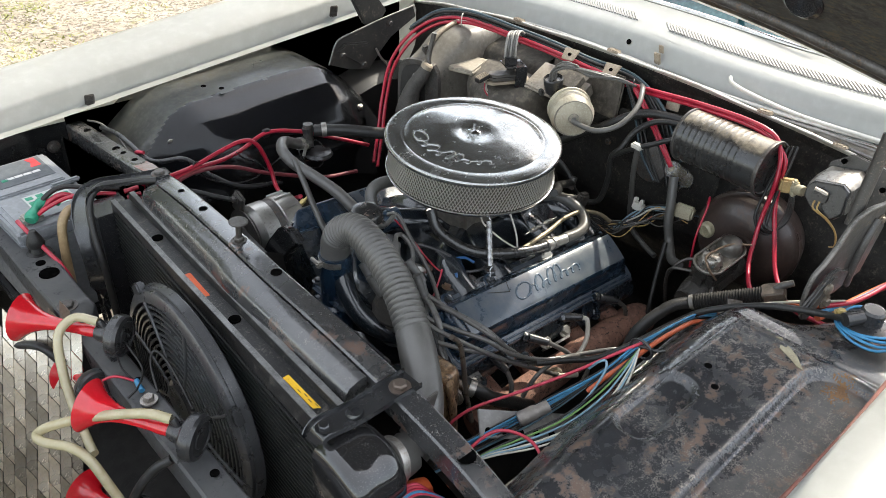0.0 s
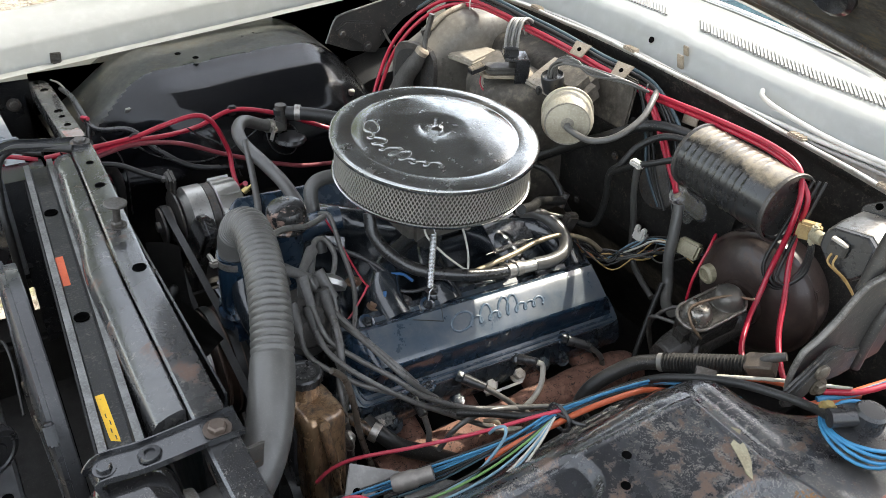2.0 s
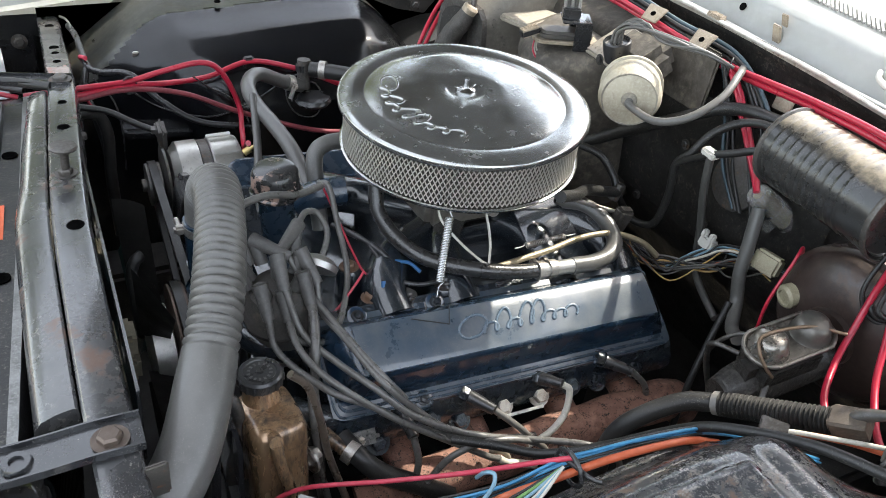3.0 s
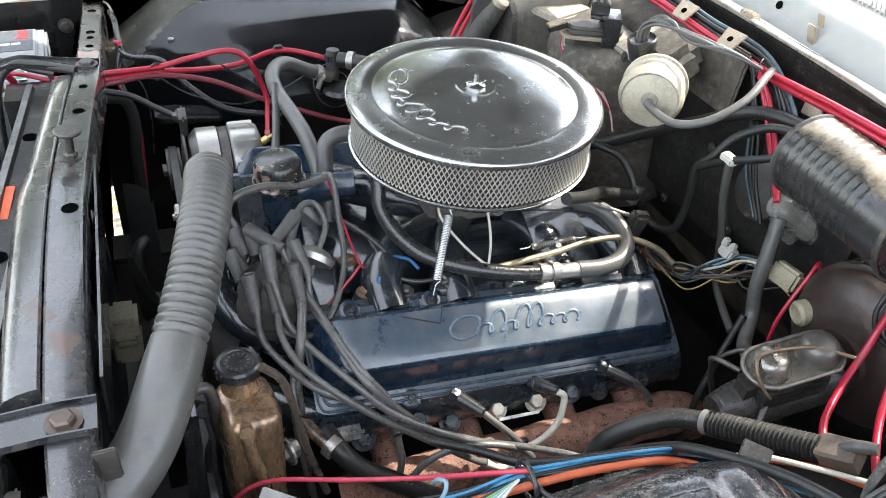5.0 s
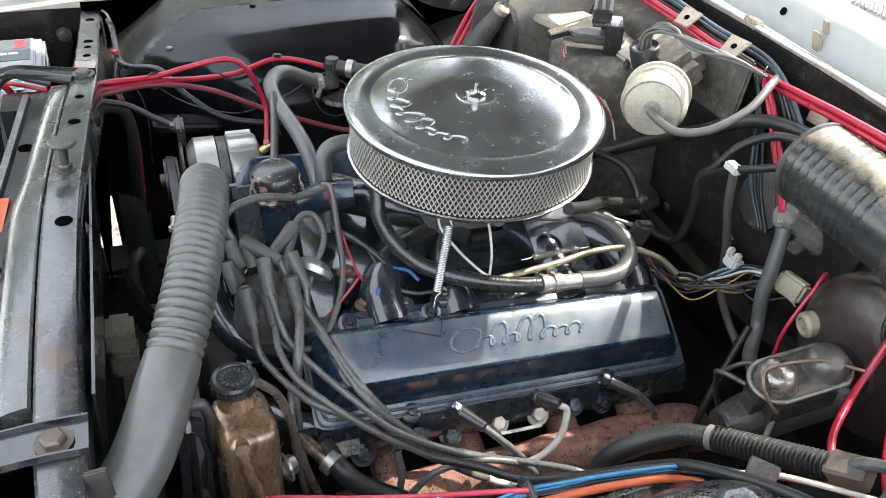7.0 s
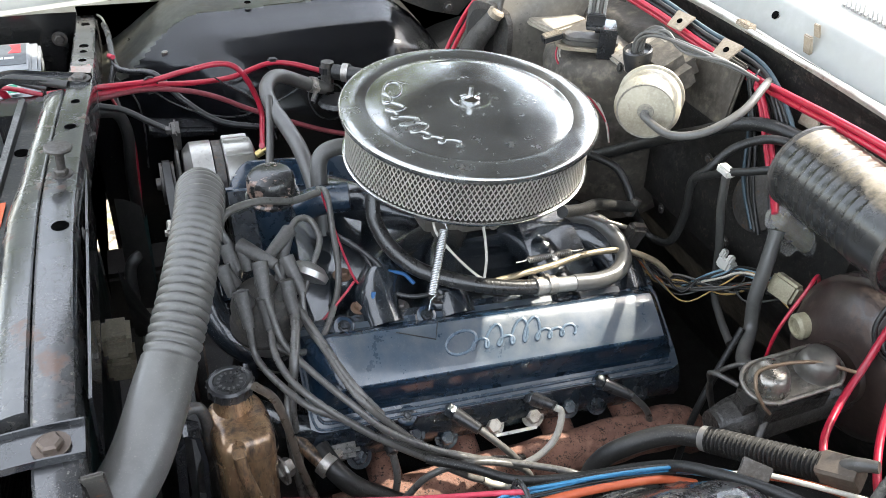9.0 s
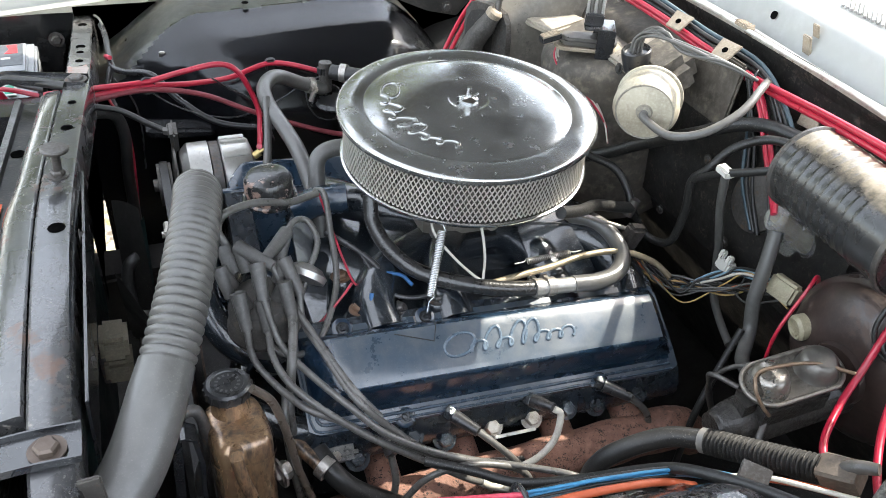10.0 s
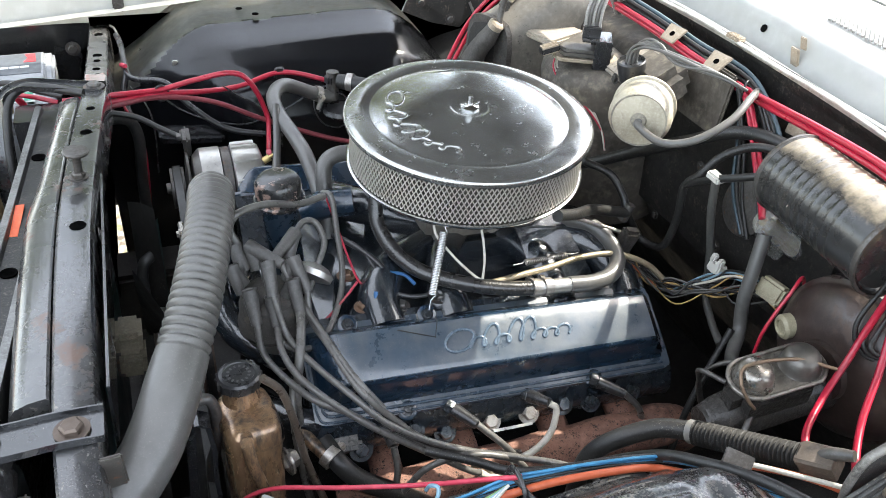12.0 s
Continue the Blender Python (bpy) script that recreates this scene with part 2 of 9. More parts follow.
GRILLE = surface("dull_bright_grille", (0.60, 0.54, 0.44), 0.28, 0.6, col2=(0.42, 0.36, 0.27), scale=9, spot=(0.13, 0.10, 0.07), spot_scale=40, spot_at=0.63, bump=0.12, jitter=0.45)
GRAVEL = surface("pale_gravel", (0.33, 0.29, 0.235), 0.95, col2=(0.23, 0.195, 0.15), scale=1.6, spot=(0.20, 0.20, 0.075), spot_scale=4.5, spot_at=0.60, soft=0.06, bump=1.0, bump_scale=45, spot2=(0.11, 0.09, 0.07), spot2_scale=38, spot2_at=0.53, spec=0.1)
LEAF = surface("dry_grass", (0.20, 0.215, 0.055), 0.7, col2=(0.29, 0.25, 0.09), scale=3, bump=0)
STONE = surface("gravel_stone", (0.36, 0.32, 0.26), 0.9, col2=(0.17, 0.14, 0.11), scale=25, bump=0.3, jitter=0.2, spec=0.1)


# olive grey: dust plus the reflection of trees and sky, as base colour
LINER_DUST_SHEEN = surface("dusty_sheen_liner_top", (0.080, 0.083, 0.072), 0.32, col2=(0.040, 0.0415, 0.038), scale=7, spot=(0.17, 0.155, 0.12), spot_scale=16, spot_at=0.60, soft=0.10, bump=0.10, spec=0.7, coat=0.6)
HINGE = surface("grimy_hinge_steel", (0.026, 0.025, 0.024), 0.40, col2=(0.045, 0.041, 0.037), scale=16, spot=(0.20, 0.17, 0.13), spot_scale=60, spot_at=0.62, soft=0.05, bump=0.3, bump_scale=90, coat=0.15)
# near-black for flat discs that paint the shade inside holes and gaps
HOLE = surface("hole_shade", (0.0015, 0.0015, 0.0015), 1.0, bump=0, spec=0.0)
# lighter navy carries the highlights of the raised strokes in its colour
SCRIPT = surface("highlit_script_navy", (0.085, 0.115, 0.145), 0.26, col2=(0.045, 0.07, 0.095), scale=40, bump=0.05, coat=0.5)
# pale grey that paints the sky's glint on the tray's bevels
TRAY_GLINT = surface("tray_edge_highlight", (0.20, 0.202, 0.205), 0.30, col2=(0.11, 0.11, 0.113), scale=40, spot=(0.03, 0.03, 0.032), spot_scale=150, spot_at=0.60, soft=0.05, bump=0.12, coat=0.6)
HEADBLUE = surface("oily_navy_head", (0.007, 0.0125, 0.020), 0.26, col2=(0.014, 0.018, 0.022), scale=14, spot=(0.14, 0.13, 0.11), spot_scale=90, spot_at=0.67, soft=0.04, bump=0.9, bump_scale=110, coat=0.6)
TANPIN = surface("tan_pin", (0.15, 0.125, 0.095), 0.45, 0.4, col2=(0.09, 0.075, 0.058), scale=40, bump=0.2)
GLOSSHOSE = surface("oily_black_hose", (0.014, 0.0135, 0.013), 0.28, col2=(0.024, 0.023, 0.022), scale=16, spot=(0.13, 0.12, 0.10), spot_scale=110, spot_at=0.68, soft=0.03, bump=0.2, bump_scale=300, coat=0.5)
SLOT = surface("shaded_vent_slot", (0.28, 0.27, 0.25), 0.7, col2=(0.20, 0.19, 0.175), scale=30, bump=0)
FANBLACK = surface("fan_plastic", (0.030, 0.0305, 0.033), 0.30, col2=(0.042, 0.042, 0.043), scale=14, spot=(0.13, 0.12, 0.10), spot_scale=120, spot_at=0.69, soft=0.03, bump=0.15)


# ---- mesh helpers ----
HOME = {}
IDENT = Matrix.Identity(4)


def thing(name, loc, label, category, group="", kind=""):
    """The Empty of a thing, at its base; its parts are built in world metres."""
    ob = new(name)
    ob.empty_display_size = 0.03
    ob.matrix_basis = Matrix.Translation(loc)
    HOME[ob.name] = ob.matrix_basis.copy()
    return tagged(ob, label, category, group, kind)


def part(name, bm, material, parent=None, label="", m=None, sharp=35, mesh=None):
    """Links a bmesh as one mesh object under a thing or a part."""
    if mesh is None:
        bmesh.ops.recalc_face_normals(bm, faces=bm.faces)
        mesh = bpy.data.meshes.new(name)
        bm.to_mesh(mesh)
        bm.free()
        mesh.materials.append(material)
        mesh.polygons.foreach_set("use_smooth", [True] * len(mesh.polygons))
        mesh.set_sharp_from_angle(angle=radians(sharp))
    ob = new(name, mesh)
    if m is not None:
        ob.matrix_basis = m
    if parent is not None:
        ob.parent = parent
        ob.matrix_parent_inverse = HOME.get(parent.name, IDENT).inverted()
    HOME[ob.name] = ob.matrix_basis.copy()
    if label:
        ob["label"] = label
    return ob


def solo(name, bm, material, label, category, group="", kind="", sharp=35, m=None):
    return tagged(part(name, bm, material, None, "", m, sharp), label, category, group, kind)


def spline(pts, n=8):
    """A smooth line through the points (centripetal in feel, uniform in parameter)."""
    p = [Vector(q) for q in pts]
    if len(p) == 2:
        return [p[0].lerp(p[1], i / n) for i in range(n + 1)]
    q = [p[0] * 2 - p[1]] + p + [p[-1] * 2 - p[-2]]
    out = []
    for i in range(1, len(q) - 2):
        a, b, c, d = q[i - 1:i + 3]
        for k in range(n):
            t = k / n
            out.append(0.5 * ((2 * b) + (c - a) * t + (2 * a - 5 * b + 4 * c - d) * t * t + (3 * b - a - 3 * c + d) * t ** 3))
    out.append(p[-1])
    return out


def tube(pts, r, n=8, seg=10, bm=None, smooth=True):
    """A round tube along a line; r is a number or a function of (fraction, metres along)."""
    bm = bm or bmesh.new()
    seg = max(seg, 12)
    c = spline(pts, n) if smooth else [Vector(q) for q in pts]
    length = [0.0]
    for a, b in zip(c, c[1:]):
        length.append(length[-1] + (b - a).length)
    t = (c[1] - c[0]).normalized()
    u = t.orthogonal().normalized()
    rings = []
    for i, v in enumerate(c):
        d = (c[min(i + 1, len(c) - 1)] - c[max(i - 1, 0)])
        d = d.normalized() if d.length > 1e-9 else t
        u = (u - d * u.dot(d)).normalized()
        w = d.cross(u)
        rr = r(length[i] / length[-1], length[i]) if callable(r) else r
        rings.append([bm.verts.new(v + (u * math.cos(2 * math.pi * k / seg) + w * math.sin(2 * math.pi * k / seg)) * rr) for k in range(seg)])
        t = d
    for a, b in zip(rings, rings[1:]):
        for k in range(seg):
            bm.faces.new((a[k], a[(k + 1) % seg], b[(k + 1) % seg], b[k]))
    bm.faces.new(rings[0][::-1])
    bm.faces.new(rings[-1])
    return bm


def lathe(profile, seg=32, m=None, bm=None, cap=True):
    """A profile of (radius, height) turned about z, then set at m."""
    bm = bm or bmesh.new()
    m = m or IDENT
    rings = []
    for r, z in profile:
        if r < 1e-6:
            rings.append([bm.verts.new(m @ Vector((0, 0, z)))])
        else:
            rings.append([bm.verts.new(m @ Vector((r * math.cos(2 * math.pi * k / seg), r * math.sin(2 * math.pi * k / seg), z))) for k in range(seg)])
    for a, b in zip(rings, rings[1:]):
        if len(a) == 1 and len(b) == 1:
            continue
        for k in range(seg):
            j = (k + 1) % seg
            if len(a) == 1:
                bm.faces.new((a[0], b[j], b[k]))
            elif len(b) == 1:
                bm.faces.new((a[k], a[j], b[0]))
            else:
                bm.faces.new((a[k], a[j], b[j], b[k]))
    if cap:
        for ring, flip in ((rings[0], True), (rings[-1], False)):
            if len(ring) > 2:
                bm.faces.new(ring[::-1] if flip else ring)
    return bm


def axis(a, b):
    """The pose at a whose z runs towards b."""
    d = Vector(b) - Vector(a)
    return Matrix.Translation(a) @ d.to_track_quat("Z", "Y").to_matrix().to_4x4()


def box(size, m=None, bevel=0.003, bm=None, seg=2):
    own = bmesh.new()
    bmesh.ops.create_cube(own, size=1.0)
    bmesh.ops.scale(own, vec=size, verts=own.verts)
    if bevel:
        bmesh.ops.bevel(own, geom=list(own.edges), offset=min(bevel, min(size) * 0.45), segments=seg, affect="EDGES")
    if m is not None:
        bmesh.ops.transform(own, matrix=m, verts=own.verts)
    return join(bm, own)


def join(bm, own):
    if bm is None:
        return own
    me = bpy.data.meshes.new("join")
    own.to_mesh(me)
    own.free()
    bm.from_mesh(me)
    bpy.data.meshes.remove(me)
    return bm


def prism(poly, depth, m=None, bevel=0.0, bm=None, seg=2):
    """A flat outline in x, y, thickened by depth along z (centred), then set at m."""
    own = bmesh.new()
    f = own.faces.new([own.verts.new((x, y, -depth / 2)) for x, y in poly])
    ex = bmesh.ops.extrude_face_region(own, geom=[f])
    bmesh.ops.translate(own, vec=(0, 0, depth), verts=[v for v in ex["geom"] if isinstance(v, bmesh.types.BMVert)])
    bmesh.ops.recalc_face_normals(own, faces=own.faces)
    if bevel:
        bmesh.ops.bevel(own, geom=list(own.edges), offset=bevel, segments=seg, affect="EDGES")
    if m is not None:
        bmesh.ops.transform(own, matrix=m, verts=own.verts)
    return join(bm, own)


def sheet(f, nu, nv, thick=0.002, bm=None):
    """A sheet over the unit square with a real thickness."""
    own = bmesh.new()
    g = [[own.verts.new(f(i / nu, j / nv)) for j in range(nv + 1)] for i in range(nu + 1)]
    for i in range(nu):
        for j in range(nv):
            own.faces.new((g[i][j], g[i + 1][j], g[i + 1][j + 1], g[i][j + 1]))
    if thick:
        bmesh.ops.solidify(own, geom=own.faces[:], thickness=thick)
    return join(bm, own)


def profile_strip(points, closed=False):
    """Interpolates a profile polyline at a fraction of its length."""
    p = [Vector(q) for q in points]
    d = [0.0]
    for a, b in zip(p, p[1:]):
        d.append(d[-1] + (b - a).length)
    def at(t):
        s = t * d[-1]
        for i in range(len(p) - 1):
            if s <= d[i + 1] + 1e-9:
                return p[i].lerp(p[i + 1], (s - d[i]) / max(1e-9, d[i + 1] - d[i]))
        return p[-1]
    return at


def loft(rings, bm=None, close=False, caps=True):
    """Joins rings of equally many points."""
    bm = bm or bmesh.new()
    vs = [[bm.verts.new(p) for p in r] for r in rings]
    n = len(vs[0])
    for a, b in zip(vs, vs[1:]):
        for k in range(n if close else n - 1):
            bm.faces.new((a[k], a[(k + 1) % n], b[(k + 1) % n], b[k]))
    if caps and close:
        bm.faces.new(vs[0][::-1])
        bm.faces.new(vs[-1])
    return bm


def hexbolt(m, r=0.008, h=0.006, bm=None, washer=True):
    prof = [(0, h), (r * 0.8, h), (r, h * 0.75), (r, 0)]
    bm = lathe(prof[::-1], 6, m, bm, cap=False)
    if washer:
        bm = lathe([(r * 1.5, 0.0), (r * 1.5, h * 0.22), (0, h * 0.22)], 16, m, bm, cap=False)
    return bm


UP = Vector((0, 0, 1))


def lerp(a, b, t):
    return a + (b - a) * t


def ease(a, b, x):
    t = max(0.0, min(1.0, (x - a) / (b - a)))
    return t * t * (3 - 2 * t)


# ---- ground ----
def ground_height(x, y):
    return 0.02 * noise.noise((x * 0.6, y * 0.6, 0.0)) - 0.01


def build_ground():
    bm = bmesh.new()
    steps = [-600, -200, -60, -20, -10, -6, -4, -3, -2, -1, 0, 0.5, 1, 1.5, 2, 2.5, 3, 3.5, 4, 4.5, 5, 5.5, 6, 7, 8, 10, 14, 20, 60, 200, 600]
    g = [[bm.verts.new((x, y, ground_height(x, y) if max(abs(x), abs(y)) < 15 else 0)) for y in steps] for x in steps]
    for i in range(len(steps) - 1):
        for j in range(len(steps) - 1):
            bm.faces.new((g[i][j], g[i + 1][j], g[i + 1][j + 1], g[i][j + 1]))
    solo("ground", bm, GRAVEL, "pale sunlit gravel with patches of thin yellow-green grass", "ground", kind="structure")
    rnd = random.Random(4)
    bm = bmesh.new()
    for _ in range(2600):
        x, y = rnd.uniform(-1.2, 3.4), rnd.uniform(2.0, 7.0)
        if noise.noise((x * 1.9, y * 1.9, 3.0)) < 0.22:
            continue
        for _ in range(9):
            px, py = x + rnd.gauss(0, 0.05), y + rnd.gauss(0, 0.05)
            a, h = rnd.uniform(0, 6.28), rnd.uniform(0.006, 0.020)
            dx, dy = math.cos(a) * 0.006, math.sin(a) * 0.006
            z = ground_height(px, py)
            bm.faces.new([bm.verts.new(v) for v in ((px - dx, py - dy, z), (px + dx, py + dy, z), (px + rnd.gauss(0, 0.02), py + rnd.gauss(0, 0.02), z + h))])
    solo("grass", bm, LEAF, "thin dry yellow-green grass tufts growing in the gravel", "grass", kind="stuff")
    bm = bmesh.new()
    for _ in range(9000):
        x, y, s = rnd.uniform(-1.0, 3.2), rnd.uniform(2.2, 6.0), rnd.uniform(0.004, 0.015) * (2.0 if rnd.random() < 0.03 else 1)
        z = ground_height(x, y)
        q = [bm.verts.new((x + s * rnd.uniform(0.6, 1.2) * a, y + s * rnd.uniform(0.6, 1.2) * b, z + s * rnd.uniform(0.2, 0.8) * c)) for a, b, c in ((1, 0, 0), (-1, 0, 0), (0, 1, 0), (0, -1, 0), (0, 0, 1))]
        for i, j in ((0, 2), (2, 1), (1, 3), (3, 0)):
            bm.faces.new((q[i], q[j], q[4]))
    solo("gravel_stones", bm, STONE, "loose pale gravel stones scattered on the ground", "gravel", kind="stuff")


build_ground()


# ---- trees beyond the passenger side, which the chrome mirrors ----
BARK = surface("grey_bark", (0.10, 0.085, 0.065), 0.9, bump=0.8, bump_scale=12)
FOLIAGE = surface("sunlit_foliage", (0.120, 0.145, 0.030), 0.6, col2=(0.055, 0.078, 0.02), scale=0.8, bump=0)


def tree(seed, h):
    r = random.Random(seed)
    t = thing("tree", (0, 0, 0), "leafy green tree standing beyond the gravel", "tree", "trees beyond the gravel")
    bm = tube([(0, 0, -0.1), (0.05, 0.02, h * 0.25), (-0.05, 0.05, h * 0.55), (0.0, 0.0, h * 0.85)], lambda a, s: 0.16 * (1 - a) + 0.02, n=5, seg=8)
    tips = []
    for k in range(9):
        a, z = r.uniform(0, 6.28), h * r.uniform(0.25, 0.7)
        e = Vector((math.cos(a) * h * 0.22, math.sin(a) * h * 0.22, z + h * r.uniform(0.08, 0.22)))
        tube([(0, 0, z), e * 0.5 + Vector((0, 0, z * 0.5)), e], lambda q, s: 0.05 * (1 - q) + 0.01, n=3, seg=5, bm=bm)
        tips.append(e)
    tips += [Vector((0, 0, h * z)) for z in (0.6, 0.75, 0.9)]
    part("trunk", bm, BARK, t)
    bm = bmesh.new()
    for _ in range(3200):
        c = r.choice(tips) + Vector((r.gauss(0, h * 0.075), r.gauss(0, h * 0.075), r.gauss(0, h * 0.065)))
        m = Matrix.Translation(c) @ Euler((r.uniform(0, 6), r.uniform(0, 6), r.uniform(0, 6))).to_matrix().to_4x4()
        q = r.uniform(0.12, 0.24)
        bm.faces.new([bm.verts.new(m @ Vector(v)) for v in ((-q, 0, 0), (0, -q * 0.5, 0.02), (q, 0, 0), (0, q * 0.5, 0.02))])
    part("crown", bm, FOLIAGE, t)
    return t


first_tree, other_tree = tree(1, 10.0), tree(2, 8.5)
first_tree.matrix_basis = pose(2.3, 12.6, 0)
other_tree.matrix_basis = pose(-0.8, 14.0, 0, 0, 0, 40)
for k, (x, y) in enumerate(((-4.2, 13.0), (-7.5, 15.0), (-11.0, 14.0), (0.7, 16.0), (-2.6, 17.0), (20.0, 45.0), (28.0, 42.0), (36.0, 48.0), (14.0, 47.0))):
    copy_thing((first_tree, other_tree)[k % 2], pose(x, y, 0, 0, 0, 77 * k))

# ---- car body ----
car = thing("car_body", (0, 0, 0), "cream-white classic car body with its hood raised", "car body")


def fender(side):
    """A white wing: inner lip, rolled edge, top and the outer flank. side: 1 passenger, -1 driver."""
    if side > 0:
        prof = [(0.776, -0.052), (0.797, -0.050), (0.800, -0.044), (0.804, -0.006), (0.810, 0.002), (0.860, 0.022), (0.930, 0.028), (0.975, 0.020), (0.998, -0.005), (1.005, -0.06), (1.012, -0.2), (0.995, -0.42)]
        x0, x1 = -1.0, 0.9
        rise = lambda x: 0.855 + 0.088 * (x + 0.62) if x < 0.6 else 0.962
    else:
        prof = [(0.846, -0.03), (0.848, -0.012), (0.850, -0.003), (0.856, 0.002), (0.890, 0.014), (0.940, 0.018), (0.975, 0.010), (0.998, -0.012), (1.005, -0.06), (1.012, -0.2), (0.995, -0.42)]
        x0, x1 = -1.0, 0.9
        rise = lambda x: 0.868 + 0.045 * (x + 0.2) if x < 0.6 else 0.904
    rings = []
    for i in range(41):
        x = lerp(x0, x1, i / 40)
        z = rise(x)
        rings.append([(x, side * y, z + dz) for y, dz in prof])
    bm = loft(rings)
    bmesh.ops.solidify(bm, geom=bm.faces[:], thickness=0.002 * side)
    return part("fender", bm, WHITE, car, "cream-white front fender with a chipped inner lip", sharp=50)


fender_p = fender(1)
fender_d = fender(-1)

# rusty edge of the driver's inner panel, along the white fender
part("edge_strip", tube([(x, -0.846 + 0.004 * math.sin(9 * x), 0.861 + 0.045 * (x + 0.2)) for x in np.linspace(-0.9, 0.75, 14)], 0.0040, seg=6), surface("red_rust", (0.16, 0.058, 0.043), 0.8, col2=(0.10, 0.045, 0.036), scale=30, spot=(0.28, 0.25, 0.22), spot_scale=60, spot_at=0.62, bump=0.3), fender_d, "rust-red edge strip")


def clip(m, parent, mat=BLACK, s=1.0):
    bm = box((0.022 * s, 0.005, 0.030 * s), m, 0.0015)
    box((0.016 * s, 0.009, 0.010 * s), m @ Matrix.Translation((0, -0.004, -0.008 * s)), 0.001, bm)
    box((0.004, 0.008, 0.028 * s), m @ Matrix.Translation((0.008 * s, -0.002, 0)), 0.001, bm)
    return part("clip", bm, mat, parent, "spring clip")


clip(pose(-0.458, 0.797, 0.826, 8, 4, 0), fender_p, DARKSTEEL)
clip(pose(0.235, 0.795, 0.905, 8, 4, 0), fender_p, DARKSTEEL)


# ---- inner fenders ----
def inner_p(u, v):
    """The passenger wheelhouse: flat top, crease, bulged flank, rounded ends."""
    x = lerp(-0.52, 0.22, u)
    top = 0.70 + 0.13 * ease(-0.54, -0.28, x) + 0.010 * ease(-0.28, 0.0, x)
    drop = 0.16 * max(0.0, (x - 0.03) / 0.19) ** 2
    top -= drop
    bulge = ease(-0.47, -0.22, x) * (1 - 0.35 * ease(0.02, 0.22, x))
    yc = 0.628 - 0.02 * ease(-0.38, -0.50, x)
    pr = [(0.85, top - 0.003), (0.80, top), (0.70, top + 0.001), (yc + 0.006, top), (yc - 0.004, top - 0.005),
          (yc - 0.015 - 0.055 * bulge, top - 0.018 - 0.008 * (1 - bulge)), (yc - 0.025 - 0.098 * bulge, top - 0.046), (yc - 0.03 - 0.122 * bulge, top - 0.085), (yc - 0.035 - 0.135 * bulge, top - 0.14), (yc - 0.04 - 0.135 * bulge, top - 0.24), (yc - 0.05, 0.30)]
    y, z = profile_strip([(a, b, 0) for a, b in pr])(v)[:2]
    return (x, y, z + 0.0012 * noise.noise((x * 16, y * 16, 5)))


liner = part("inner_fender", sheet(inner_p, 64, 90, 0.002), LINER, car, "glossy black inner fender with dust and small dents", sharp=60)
liner.data.materials.append(LINER_DUST_SHEEN)
for face in liner.data.polygons:            # dust on the flat top, with the trees' mirrored olive in its colour
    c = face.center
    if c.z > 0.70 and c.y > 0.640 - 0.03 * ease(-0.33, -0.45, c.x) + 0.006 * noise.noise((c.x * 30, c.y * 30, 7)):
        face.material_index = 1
for hx, hy in ((-0.230, 0.680), (-0.203, 0.643)):
    part("drain_hole", lathe([(0.0065, 0), (0.0065, 0.0014), (0.0, 0.0012)], 16, pose(hx, hy, 0.8420)), HOLE, liner)
part("lug", box((0.012, 0.006, 0.014), pose(-0.369, 0.595, 0.772, 20, 0, 0), 0.002), STEEL, liner, "small steel lug")
part("lug", box((0.014, 0.010, 0.016), pose(0.10, 0.505, 0.76, 20, 0, 0), 0.002), STEEL, liner, "small steel lug")
part("cable_clip", box((0.018, 0.012, 0.024), pose(-0.188, 0.482, 0.783, 15, 0, 0), 0.003), RUBBER, liner, "black rubber cable clip")
part("ledge", box((0.12, 0.05, 0.02), pose(-0.36, 0.50, 0.665, 0, 6, 0), 0.006), BLACK, liner, "pressed black ledge")


